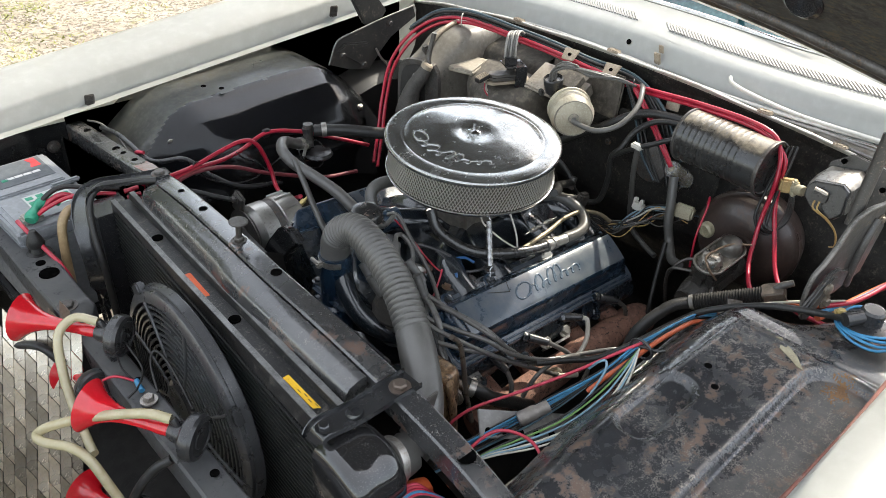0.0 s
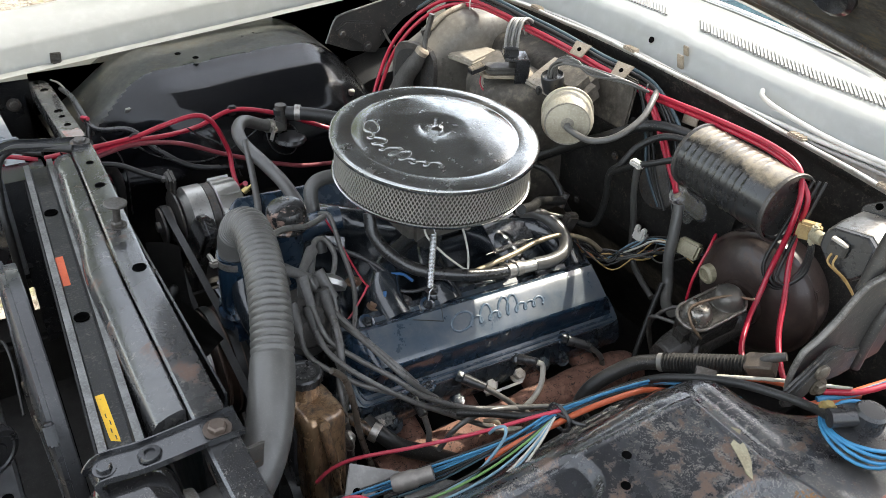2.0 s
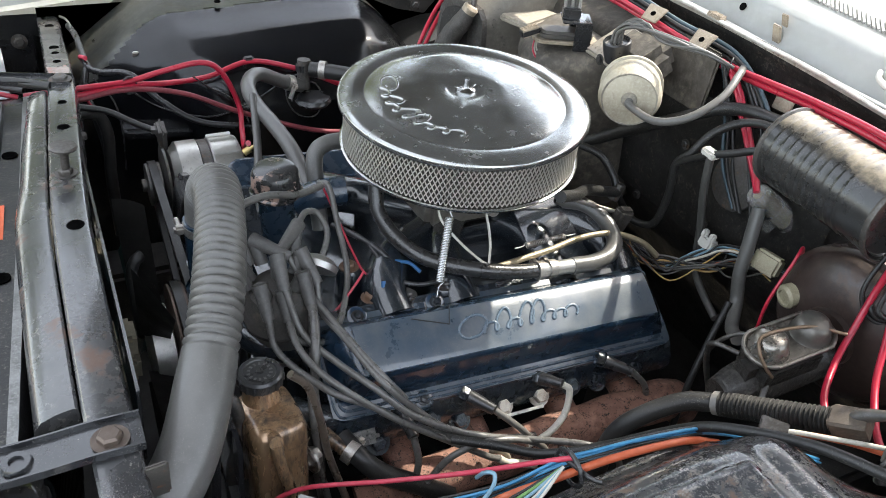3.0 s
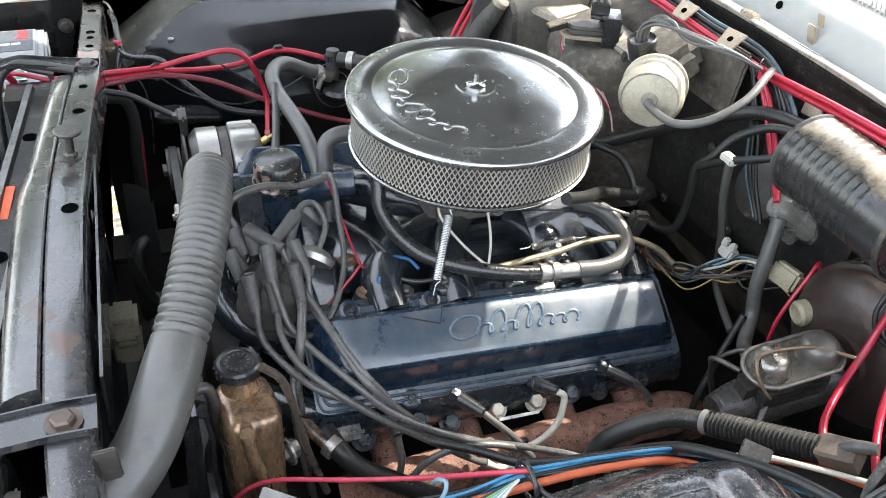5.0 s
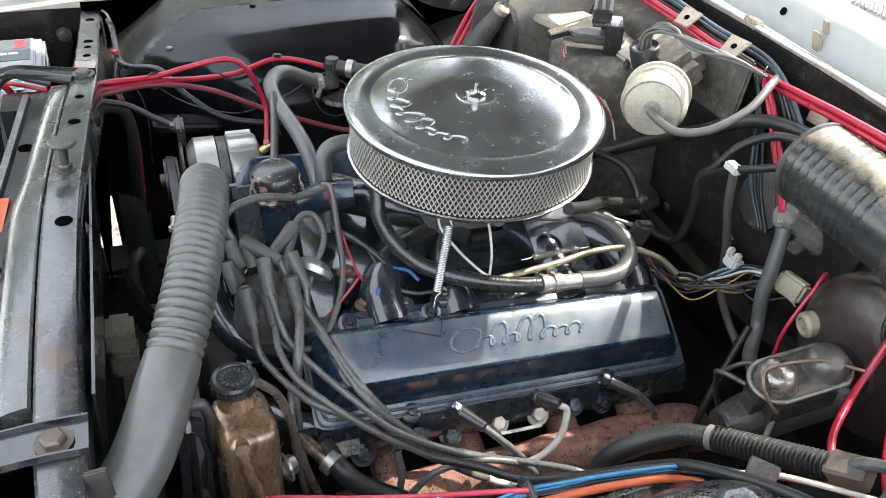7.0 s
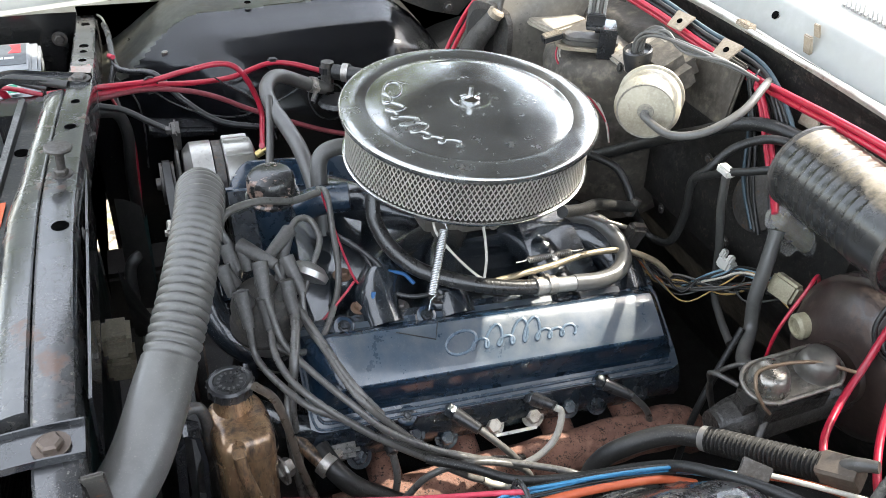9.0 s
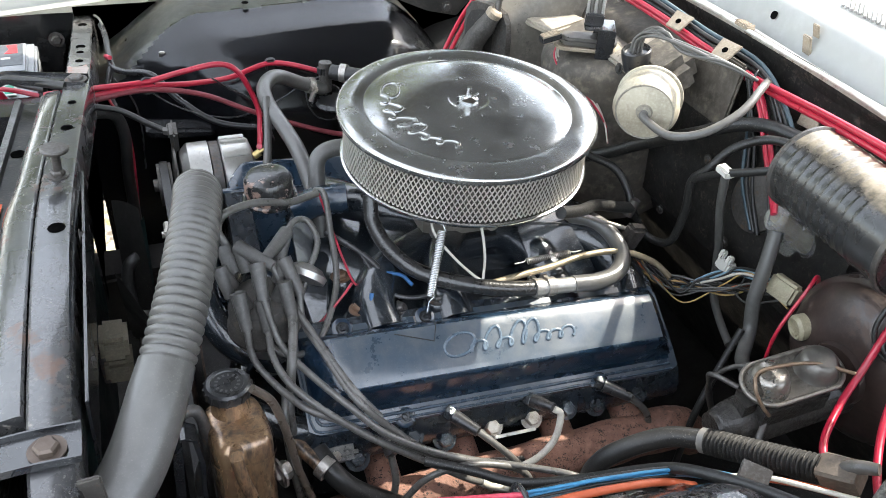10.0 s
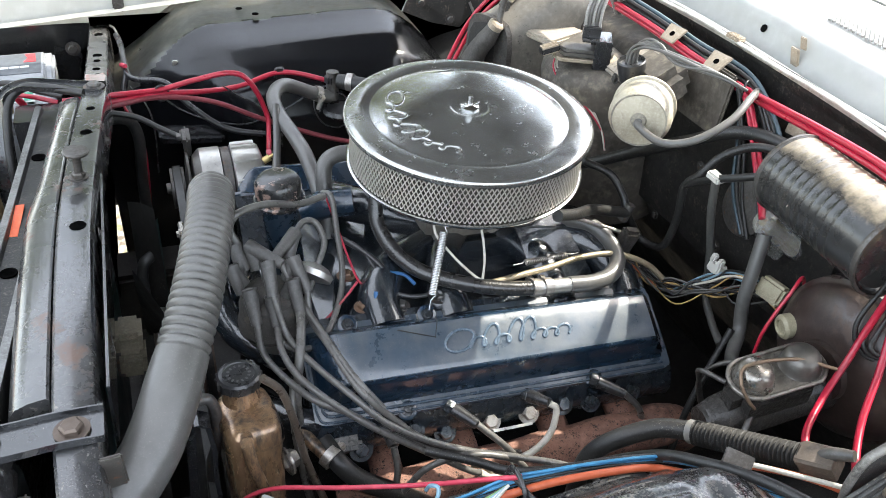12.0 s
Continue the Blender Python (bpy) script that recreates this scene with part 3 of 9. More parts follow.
def inner_d(u, v):
    """The driver's wheelhouse top: a shallow crowned tray with ridges, a pressed pocket and a sunk outer panel."""
    x = lerp(-0.80, 0.30, u)
    edge = -0.545 - 0.02 * ease(-0.25, -0.6, x) - 0.012 * ease(0.0, 0.15, x)
    w = min(1.0, v * 1.30)
    y = lerp(-0.850, edge, w)
    crown = 0.851 - 0.10 * max(0.0, -0.07 - x) - 0.010 * ease(-0.35, -0.70, x) - 0.085 * max(0.0, (x + 0.01) / 0.30) ** 1.5 * (x > -0.01)
    z = crown - 0.075 * ease(-0.635, edge + 0.005, y) ** 1.5 - 0.26 * max(0.0, (x - 0.005) / 0.30) ** 1.3 * ease(-0.735, -0.63, y)
    if v > 1 / 1.30:
        d = (v * 1.30 - 1.0) / 0.30
        return (x, edge + 0.09 * d, z - 0.30 * d)
    # rounded rectangles: pocket, and the sunk outer panel
    def rounded(cx, cy, hx, hy, r):
        qx, qy = abs(x - cx) - hx + r, abs(y - cy) - hy + r
        return math.hypot(max(qx, 0), max(qy, 0)) + min(max(qx, qy), 0) - r
    pocket = rounded(-0.268, -0.645, 0.070, 0.032, 0.028)
    z -= 0.011 * ease(0.004, -0.010, pocket)
    panel = rounded(-0.43, -0.813, 0.395, 0.060, 0.050)
    z -= 0.012 * ease(0.004, -0.012, panel)
    z += 0.0012 * math.exp(-((panel - 0.010) / 0.005) ** 2)
    # thin raised line round the rear panel
    yl = -0.618 - 0.06 * (x + 0.29)
    z += 0.0022 * math.exp(-((y - yl) / 0.0032) ** 2) * ease(-0.30, -0.285, x) * ease(-0.036, -0.044, x)
    z += 0.0022 * math.exp(-((x + 0.040) / 0.0036) ** 2) * ease(-0.628, -0.638, y)
    z -= 0.004 * ease(-0.038, -0.015, x)
    return (x, y, z + 0.0010 * noise.noise((x * 18, y * 18, 1)))


tray = part("inner_fender", sheet(inner_d, 520, 220, 0.002), BLACK_RUSTY, car, "black inner fender with flaking paint and rust patches", sharp=14)
tray.data.materials.append(TRAY_GLINT)
tray.data.materials.append(surface("orange_rust_patch", (0.30, 0.165, 0.075), 0.75, col2=(0.20, 0.115, 0.065), scale=40, bump=0.3))


def rounded_at(x, y, cx, cy, hx, hy, r):
    qx, qy = abs(x - cx) - hx + r, abs(y - cy) - hy + r
    return math.hypot(max(qx, 0), max(qy, 0)) + min(max(qx, qy), 0) - r


rnd = random.Random(31)
for face in tray.data.polygons:             # highlights along the pressed edges, painted as paler faces
    c = face.center
    wob = 0.004 * noise.noise((c.x * 45, c.y * 45, 6))
    panel = rounded_at(c.x, c.y, -0.43, -0.813, 0.395, 0.060, 0.050)
    pocket = rounded_at(c.x, c.y, -0.268, -0.645, 0.070, 0.032, 0.028)
    near = 1.0
    if c.y > -0.80 and c.x < -0.06:
        near = min(near, abs(panel + 0.001 + wob * 0.6) / 0.0055)
    if c.y < -0.655 or c.x < -0.322:
        near = min(near, abs(pocket + 0.002 + wob) / 0.004)
    if -0.29 < c.x < -0.04:
        near = min(near, abs(c.y + 0.618 + 0.06 * (c.x + 0.29)) / 0.0028)
    if c.y < -0.632:
        near = min(near, abs(c.x + 0.040) / 0.0032)
    rusty = max(math.exp(-((c.x + 0.055) / 0.035) ** 2 - ((c.y + 0.800) / 0.020) ** 2), math.exp(-((c.x + 0.405) / 0.050) ** 2 - ((c.y + 0.772) / 0.018) ** 2))
    if rnd.random() > near ** 0.7 * 1.25:
        face.material_index = 1
    elif rusty * (0.75 + 0.9 * noise.noise((c.x * 70, c.y * 70, 2))) > 0.25 + 0.5 * rnd.random():
        face.material_index = 2
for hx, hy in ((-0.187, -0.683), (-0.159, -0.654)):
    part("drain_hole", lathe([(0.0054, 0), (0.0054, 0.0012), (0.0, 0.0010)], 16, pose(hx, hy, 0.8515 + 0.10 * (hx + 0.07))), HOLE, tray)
rnd = random.Random(3)
poly = [(0.030, 0.001), (0.016, 0.006), (0.004, 0.010), (-0.012, 0.012), (-0.022, 0.011), (-0.018, 0.006), (-0.026, 0.002), (-0.020, -0.004), (-0.006, -0.003), (0.008, -0.002), (0.020, -0.003)]
part("paint_flake", prism(poly, 0.0012, pose(-0.060, -0.725, 0.8525, 0, 0, 242)), AMBER, tray, "peeling tan paint flake")
part("paint_flake", prism([(0.010, 0), (0.003, 0.007), (-0.008, 0.005), (-0.006, -0.005), (0.004, -0.006)], 0.0012, pose(-0.034, -0.694, 0.8495, 0, 0, 200)), AMBER, tray, "peeling tan paint flake")


# ---- radiator support ----
BEAM_LINE = [(-0.515, -0.80, 0.73), (-0.518, -0.64, 0.772), (-0.521, -0.53, 0.812), (-0.527, -0.41, 0.843), (-0.528, -0.25, 0.858), (-0.527, -0.094, 0.863), (-0.522, 0.02, 0.864), (-0.512, 0.20, 0.856), (-0.505, 0.346, 0.840), (-0.503, 0.56, 0.812), (-0.502, 0.80, 0.783)]


def beam():
    c = spline(BEAM_LINE, 6)
    prof = [(-0.0195, -0.040), (-0.0195, -0.003), (-0.0165, 0.0), (0.0130, 0.0), (0.0170, -0.002), (0.0195, -0.008), (0.0200, -0.055), (0.0165, -0.055), (0.0160, -0.009), (-0.0165, -0.005), (-0.0165, -0.040)]
    bm = loft([[(p.x + a, p.y, p.z + b) for a, b in prof] for p in c], close=True)
    return part("radiator_support", bm, BEAM, car, "black pressed-steel radiator support beam with worn paint", sharp=40)


support = beam()


def on_beam(y):
    c = spline(BEAM_LINE, 12)
    return min(c, key=lambda p: abs(p.y - y))


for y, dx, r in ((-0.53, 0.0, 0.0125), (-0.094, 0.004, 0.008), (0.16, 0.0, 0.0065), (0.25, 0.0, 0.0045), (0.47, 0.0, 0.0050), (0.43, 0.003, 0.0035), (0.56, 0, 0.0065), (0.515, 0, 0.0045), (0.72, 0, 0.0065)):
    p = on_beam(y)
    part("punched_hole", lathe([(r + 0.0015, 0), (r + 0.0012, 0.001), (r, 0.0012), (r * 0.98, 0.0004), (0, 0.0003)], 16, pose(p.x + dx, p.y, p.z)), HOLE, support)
part("front_flange", loft([[(p.x - 0.0215, p.y, p.z - 0.030), (p.x - 0.0215, p.y, p.z - 0.004), (p.x - 0.024, p.y, p.z - 0.0015), (p.x - 0.030, p.y, p.z - 0.002), (p.x - 0.040, p.y, p.z - 0.004), (p.x - 0.048 - 0.004 * ease(0.05, -0.05, p.y), p.y, p.z - 0.009), (p.x - 0.054 - 0.005 * ease(0.05, -0.05, p.y), p.y, p.z - 0.018 - 0.012 * ease(0.1, 0.3, p.y)), (p.x - 0.058 - 0.005 * ease(0.05, -0.05, p.y), p.y, p.z - 0.060), (p.x - 0.052, p.y, p.z - 0.060)] for p in spline(BEAM_LINE, 6) if -0.38 < p.y < 0.345], close=True), BEAM, support, "bulged black front flange", sharp=40)
p = on_beam(0.405)
part("torn_label", prism([(-0.015, -0.026), (0.012, -0.028), (0.016, 0.004), (0.013, 0.024), (-0.004, 0.020), (-0.016, 0.027)], 0.0008, pose(p.x, p.y, p.z + 0.0008, -8, 0, 3)), surface("faded_paper", (0.34, 0.28, 0.25), 0.7, col2=(0.20, 0.17, 0.14), scale=40, spot=(0.42, 0.14, 0.11), spot_scale=30, spot_at=0.60, bump=0.1), support, "torn faded paper label")
p = on_beam(0.018)
knob = lathe([(0.0052, 0), (0.0052, 0.030), (0.007, 0.033), (0.0155, 0.036), (0.0163, 0.0385), (0.0145, 0.0405), (0, 0.0412)], 24, pose(p.x, p.y, p.z - 0.002, 0, 4, 0))
hexbolt(pose(p.x, p.y, p.z), 0.0085, 0.008, knob)
part("hood_bumper", knob, DARKSTEEL, support, "mushroom-headed hood bumper")
part("side_bolt", hexbolt(pose(-0.5045, -0.075, 0.835, 0, 90, 0), 0.006, 0.006), DARKSTEEL, support)
part("side_bolt", hexbolt(pose(-0.4935, 0.19, 0.825, 0, 90, 0), 0.006, 0.006), DARKSTEEL, support)
part("side_bolt", hexbolt(pose(-0.5045, -0.24, 0.79, 0, 90, 0), 0.006, 0.006), DARKSTEEL, support)
part("baffle", box((0.003, 0.42, 0.09), pose(-0.502, -0.14, 0.795, 0, 3, 0), 0.001), BLACK, support, "thin black air baffle")
# upright wall of the support beside the radiator, on the passenger side
part("side_wall", sheet(lambda u, v: (-0.535 + 0.0 * u, lerp(0.36, 0.80, u), lerp(0.40, 0.82 - 0.065 * u, v)), 6, 6, 0.003), BLACK, support, "black side panel")
part("side_wall", sheet(lambda u, v: (-0.545, lerp(-0.80, -0.42, u), lerp(0.40, 0.70 + 0.09 * u, v)), 6, 6, 0.003), BLACK, support, "black side panel")

# inner wall below the passenger fender, ahead of the support
part("apron", sheet(lambda u, v: (lerp(-1.0, -0.52, u), 0.80 + 0.004 * math.sin(9 * u), lerp(0.35, 0.79, v)), 8, 6, 0.003), BLACK, car, "black apron panel behind the battery")
# two added black panels stand for the shade in the gaps by liner and hinge
part("apron", sheet(lambda u, v: (lerp(-0.52, -0.20, u), 0.805, lerp(0.35, 0.80, v)), 8, 6, 0.003), BLACK, car, "black panel filling the shaded gap beside the inner fender")
part("apron", sheet(lambda u, v: (lerp(0.05, 0.50, u), 0.83, lerp(0.35, 0.90, v)), 8, 6, 0.003), BLACK, car, "black panel filling the shaded gap behind the hinge")
part("apron_bolt", hexbolt(pose(-0.56, 0.795, 0.74, 90, 0, 0), 0.010, 0.008), DARKSTEEL, car)


# ---- strap over the radiator on the driver's side ----
def strap(pts, w, th, name, label, mat=BLACK, parent=support):
    c = spline(pts, 6)
    rings = []
    for i, p in enumerate(c):
        d = (c[min(i + 1, len(c) - 1)] - c[max(i - 1, 0)]).normalized()
        s = d.cross(UP)
        s = s.normalized() if s.length > 0.1 else Vector((0, 1, 0))
        nrm = s.cross(d).normalized()
        rings.append([p + s * a * w / 2 + nrm * b for a, b in ((-1, -th), (-1, th * 1.6), (-0.9, th * 1.6), (-0.86, 0), (0.86, 0), (0.9, th * 1.6), (1, th * 1.6), (1, -th))])
    return part(name, loft(rings, close=True), mat, parent, label, sharp=40)


strap_d = strap([(-0.503, -0.402, 0.846), (-0.54, -0.402, 0.847), (-0.575, -0.400, 0.843), (-0.61, -0.397, 0.839), (-0.650, -0.390, 0.835), (-0.659, -0.390, 0.815)], 0.040, 0.003, "radiator_strap", "black channelled radiator strap")
part("strap_bolt", hexbolt(pose(-0.529, -0.406, 0.8475), 0.0105, 0.009), surface("rusty_bolt", (0.11, 0.085, 0.07), 0.5, 0.6, bump=0.3), strap_d, "large rusty hex bolt")
part("strap_boss", lathe([(0.013, 0), (0.011, 0.004), (0.006, 0.004), (0.005, 0.001), (0, 0.001)], 18, pose(-0.600, -0.399, 0.841)), BLACK, strap_d)
part("strap_bolt", hexbolt(pose(-0.645, -0.392, 0.837), 0.008, 0.007), BLACK, strap_d)

strap_p = strap([(-0.49, 0.345, 0.841), (-0.53, 0.352, 0.843), (-0.575, 0.372, 0.841), (-0.615, 0.388, 0.838), (-0.645, 0.388, 0.820), (-0.658, 0.375, 0.77), (-0.662, 0.35, 0.70), (-0.665, 0.335, 0.55)], 0.034, 0.003, "radiator_strap", "black curved radiator side strap with a rubber edge")
part("strap_bolt", hexbolt(pose(-0.505, 0.346, 0.844), 0.011, 0.008), DARKSTEEL, strap_p, "hex bolt")
part("strap_hole", lathe([(0.007, 0), (0.007, 0.0015), (0, 0.0008)], 14, pose(-0.594, 0.380, 0.841)), HOLE, strap_p)
part("rubber_edge", tube([(-0.52, 0.33, 0.842), (-0.575, 0.362, 0.842), (-0.612, 0.378, 0.838), (-0.637, 0.373, 0.815), (-0.648, 0.352, 0.76), (-0.65, 0.33, 0.70), (-0.652, 0.315, 0.55)], 0.007), RUBBER, strap_p, "rubber cushion edge")


# ---- cowl, firewall, windscreen, hood ----
def cowl_x(y):
    return 0.16 * y * y


def cowl_z(y):
    return -0.16 * y * y


def panel_z(y):
    """The cowl panel stays nearly level towards the driver's side, while the gutter edge falls away."""
    return cowl_z(y) if y > 0 else -0.0125 * (1 - math.exp(-y * y / 0.06))


def cowl_sheet(prof, y0, y1, n, thick, fall=cowl_z):
    at = profile_strip([(a, b, 0) for a, b in prof])
    def f(u, v):
        y = lerp(y0, y1, u)
        x, z = at(v)[:2]
        return (x + cowl_x(y), y, z + fall(y))
    return sheet(f, n, 24, thick)


cowl = part("cowl_panel", cowl_sheet([(0.440, 0.968), (0.462, 0.968), (0.470, 0.985), (0.480, 1.014), (0.490, 1.024), (0.530, 1.034), (0.60, 1.040), (0.66, 1.036), (0.68, 1.02)], -0.86, 0.86, 40, 0.002, panel_z), WHITE, car, "cream-white cowl panel with two slotted air intakes", sharp=35)
channel = part("cowl_channel", cowl_sheet([(0.4285, 0.976), (0.4275, 0.983), (0.4310, 0.985), (0.4345, 0.981), (0.437, 0.972), (0.447, 0.970)], -0.84, 0.80, 40, 0.002), WHITE_DIRTY, car, "stained cream cowl gutter with a bright edge", sharp=40)
part("cowl_flange", cowl_sheet([(0.4300, 0.977), (0.4310, 0.970), (0.438, 0.955), (0.440, 0.925)], -0.84, 0.80, 40, 0.002), FIREWALL, channel, "dusty dark flange below the gutter", sharp=40)
part("cowl_edge", tube([(0.4265 + cowl_x(y), y, 0.9835 + cowl_z(y) + 0.0015 * math.sin(23 * y)) for y in np.linspace(-0.82, 0.78, 28)], 0.0030, n=3, seg=8), surface("bright_edge_strip", (0.62, 0.60, 0.54), 0.35, 0.3, col2=(0.36, 0.33, 0.28), scale=40, bump=0.1), channel, "bright dented edge strip")
part("cowl_seal", tube([(0.4385 + cowl_x(y), y, 0.979 + cowl_z(y) + 0.001 * math.sin(31 * y)) for y in np.linspace(-0.82, 0.78, 28)], 0.0028, n=3, seg=8), RUBBER, channel, "thin black seal strip")
def gutter_f(u, v):
    """The open gutter floor between the bright edge and the foot of the cowl panel."""
    y = lerp(-0.84, 0.80, u)
    return (lerp(0.436, 0.445, v) + cowl_x(y), y, lerp(0.974 + cowl_z(y), 0.9695 + panel_z(y), v) + 0.0015 * noise.noise((y * 14, v * 3, 3)))


part("gutter_floor", sheet(gutter_f, 60, 8, 0.0015), surface("stained_gutter", (0.42, 0.385, 0.345), 0.5, col2=(0.30, 0.26, 0.225), scale=9, spot=(0.24, 0.13, 0.105), spot_scale=14, spot_at=0.60, soft=0.08, bump=0.12), channel, "stained pale gutter floor", sharp=50)
for v, r in ((0.30, 0.0024), (0.72, 0.0030)):
    part("gutter_seal", tube([Vector(gutter_f(u, v)) + Vector((-0.001, 0, 0.002 + 0.001 * math.sin(37 * u + 9 * v))) for u in np.linspace(0.02, 0.98, 30)], r, n=3), surface("grey_seal", (0.20, 0.19, 0.175), 0.5, col2=(0.12, 0.113, 0.105), scale=20, bump=0.1), channel, "grey seal strip lying in the gutter")
part("gutter_hose", tube([(0.452 + cowl_x(y) + 0.005 * math.sin(7 * y), y, 0.974 + panel_z(y)) for y in np.linspace(-0.80, 0.40, 20)], 0.0045, n=3, seg=8), NYLON, channel, "thin pale washer hose")
for y in (-0.002, -0.368, -0.52, 0.30):
    tabs = box((0.018, 0.030, 0.006), pose(0.430 + cowl_x(y), y, 0.986 + cowl_z(y), 0, 10, 0), 0.002)
    for k in range(4):
        box((0.019, 0.0028, 0.008), pose(0.430 + cowl_x(y), y - 0.0105 + 0.007 * k, 0.987 + cowl_z(y), 0, 10, 0), 0.001, tabs)
    part("edge_clip", tabs, PALESTEEL, channel, "ribbed steel edge clip")
part("punched_hole", lathe([(0.006, 0), (0.006, 0.0012), (0, 0.0008)], 14, pose(0.4735, -0.008, 1.000, 0, -68, 0)), HOLE, cowl)
clipbody = box((0.005, 0.016, 0.030), pose(0.466, -0.093, 0.988, 0, -18, 0), 0.0015)
box((0.003, 0.012, 0.020), pose(0.474, -0.093, 1.008, 0, -18, 0), 0.001, clipbody)
part("hose_clip", clipbody, PALESTEEL, cowl, "bent steel hose clip")
part("washer_line", tube([(0.476 + cowl_x(-0.26), -0.26, 0.995), (0.472, -0.275, 0.990), (0.470, -0.32, 0.982), (0.480, -0.42, 0.970), (0.500, -0.55, 0.966), (0.525, -0.68, 0.962)], 0.004, seg=8), NYLON, cowl, "pale washer hose coming out of the cowl")

# two slotted intakes
slot = box((0.046, 0.0036, 0.0030), pose(0, 0, 0, 0, 0, 44), 0)
slot_mesh = part("vent_slot", slot, SLOT, cowl, m=pose(0.541, -0.05, 1.0375))
slot_mesh.matrix_basis = pose(0.541 + cowl_x(-0.060), -0.060, 1.0362 + panel_z(-0.060), 0, -5, 0)
for k in range(1, 78):
    y = -0.060 - k * 0.0080
    part("vent_slot", None, SLOT, cowl, m=pose(0.541 + cowl_x(y), y, 1.0362 + panel_z(y), 0, -5, 0), mesh=slot_mesh.data)
for k in range(54):
    y = 0.030 + k * 0.0080
    part("vent_slot", None, SLOT, cowl, m=pose(0.541 + cowl_x(y), y, 1.0362 + panel_z(y), 0, -5, 0), mesh=slot_mesh.data)

wind = part("windscreen", sheet(lambda u, v: (0.675 + cowl_x(lerp(-0.72, 0.72, u)) + 0.55 * v, lerp(-0.72, 0.72, u), 1.030 + panel_z(lerp(-0.72, 0.72, u)) + 0.36 * v), 20, 6, 0.005), GLASS, car, "tinted blue-green windscreen")
part("windscreen_trim", tube([(0.672 + cowl_x(y), y, 1.036 + panel_z(y)) for y in np.linspace(-0.74, 0.74, 20)], 0.008, n=3, seg=8), CHROME, wind, "bright windscreen trim")
for s in (1, -1):
    part("wiper_arm", tube([(0.655, s * 0.35, 1.05), (0.70, s * 0.15, 1.055), (0.74, s * 0.05 - 0.1, 1.075)], 0.006, seg=8), BLACK, wind, "black wiper arm")

# hood, raised
HOOD_A, HOOD_B = Vector((0.355, 0, 1.136)), Vector((-0.46, 0, 2.11))


def hood_pt(u, v, off=0.0):
    p = HOOD_A.lerp(HOOD_B, v)
    nrm = Vector((HOOD_A.z - HOOD_B.z, 0, HOOD_A.x - HOOD_B.x)).normalized()
    y = lerp(-0.79, 0.79, u)
    return p + nrm * off + Vector((0, y, 0.04 - 0.15 * y * y))


hood = part("hood", sheet(lambda u, v: hood_pt(u, v), 16, 16, 0.004), HOOD, car, "raised hood with a dusty brown underside")
part("hood_skin", sheet(lambda u, v: hood_pt(u, v, -0.010), 16, 16, 0.003), WHITE, hood, "cream-white outer hood skin")
for v in (0.02, 0.98):
    part("hood_rail", tube([hood_pt(u, v, 0.014) for u in np.linspace(0, 1, 12)], 0.011, n=2, seg=6), DARKSTEEL if v < 0.5 else HOOD, hood, "folded hood edge")
for u in (0.02, 0.5, 0.98):
    part("hood_rail", tube([hood_pt(u, v, 0.012) for v in np.linspace(0, 1, 8)], 0.020, n=2, seg=6), HOOD, hood, "pressed hood rib")
part("hood_grommet", lathe([(0.035, 0), (0.035, 0.006), (0.028, 0.010), (0.012, 0.006), (0, 0.006)], 24, Matrix.Translation(hood_pt(0.21, 0.10, 0.004)) @ Vector((-0.88, 0, -0.46)).to_track_quat("Z", "Y").to_matrix().to_4x4()), BLACK, hood)


def firewall_f(u, v):
    y, z = lerp(-0.78, 0.80, u), lerp(0.25, 0.945, v)
    x = 0.440 + cowl_x(y) + 0.006 * noise.noise((y * 6, z * 6, 0))
    x -= 0.040 * ease(0.86, 0.74, z)
    x += 0.5 * max(0.0, 0.66 - z)
    return (x, y, z + cowl_z(y) * v)


firewall = part("firewall", sheet(firewall_f, 60, 36, 0.003), FIREWALL, car, "dusty dark firewall sheet metal", sharp=60)
part("firewall_plate", lathe([(0.044, 0), (0.043, 0.006), (0.036, 0.009), (0, 0.011)], 32, pose(0.368, -0.190, 0.805, 0, -80, 0)), DARKSTEEL, firewall, "round pressed blanking plate")


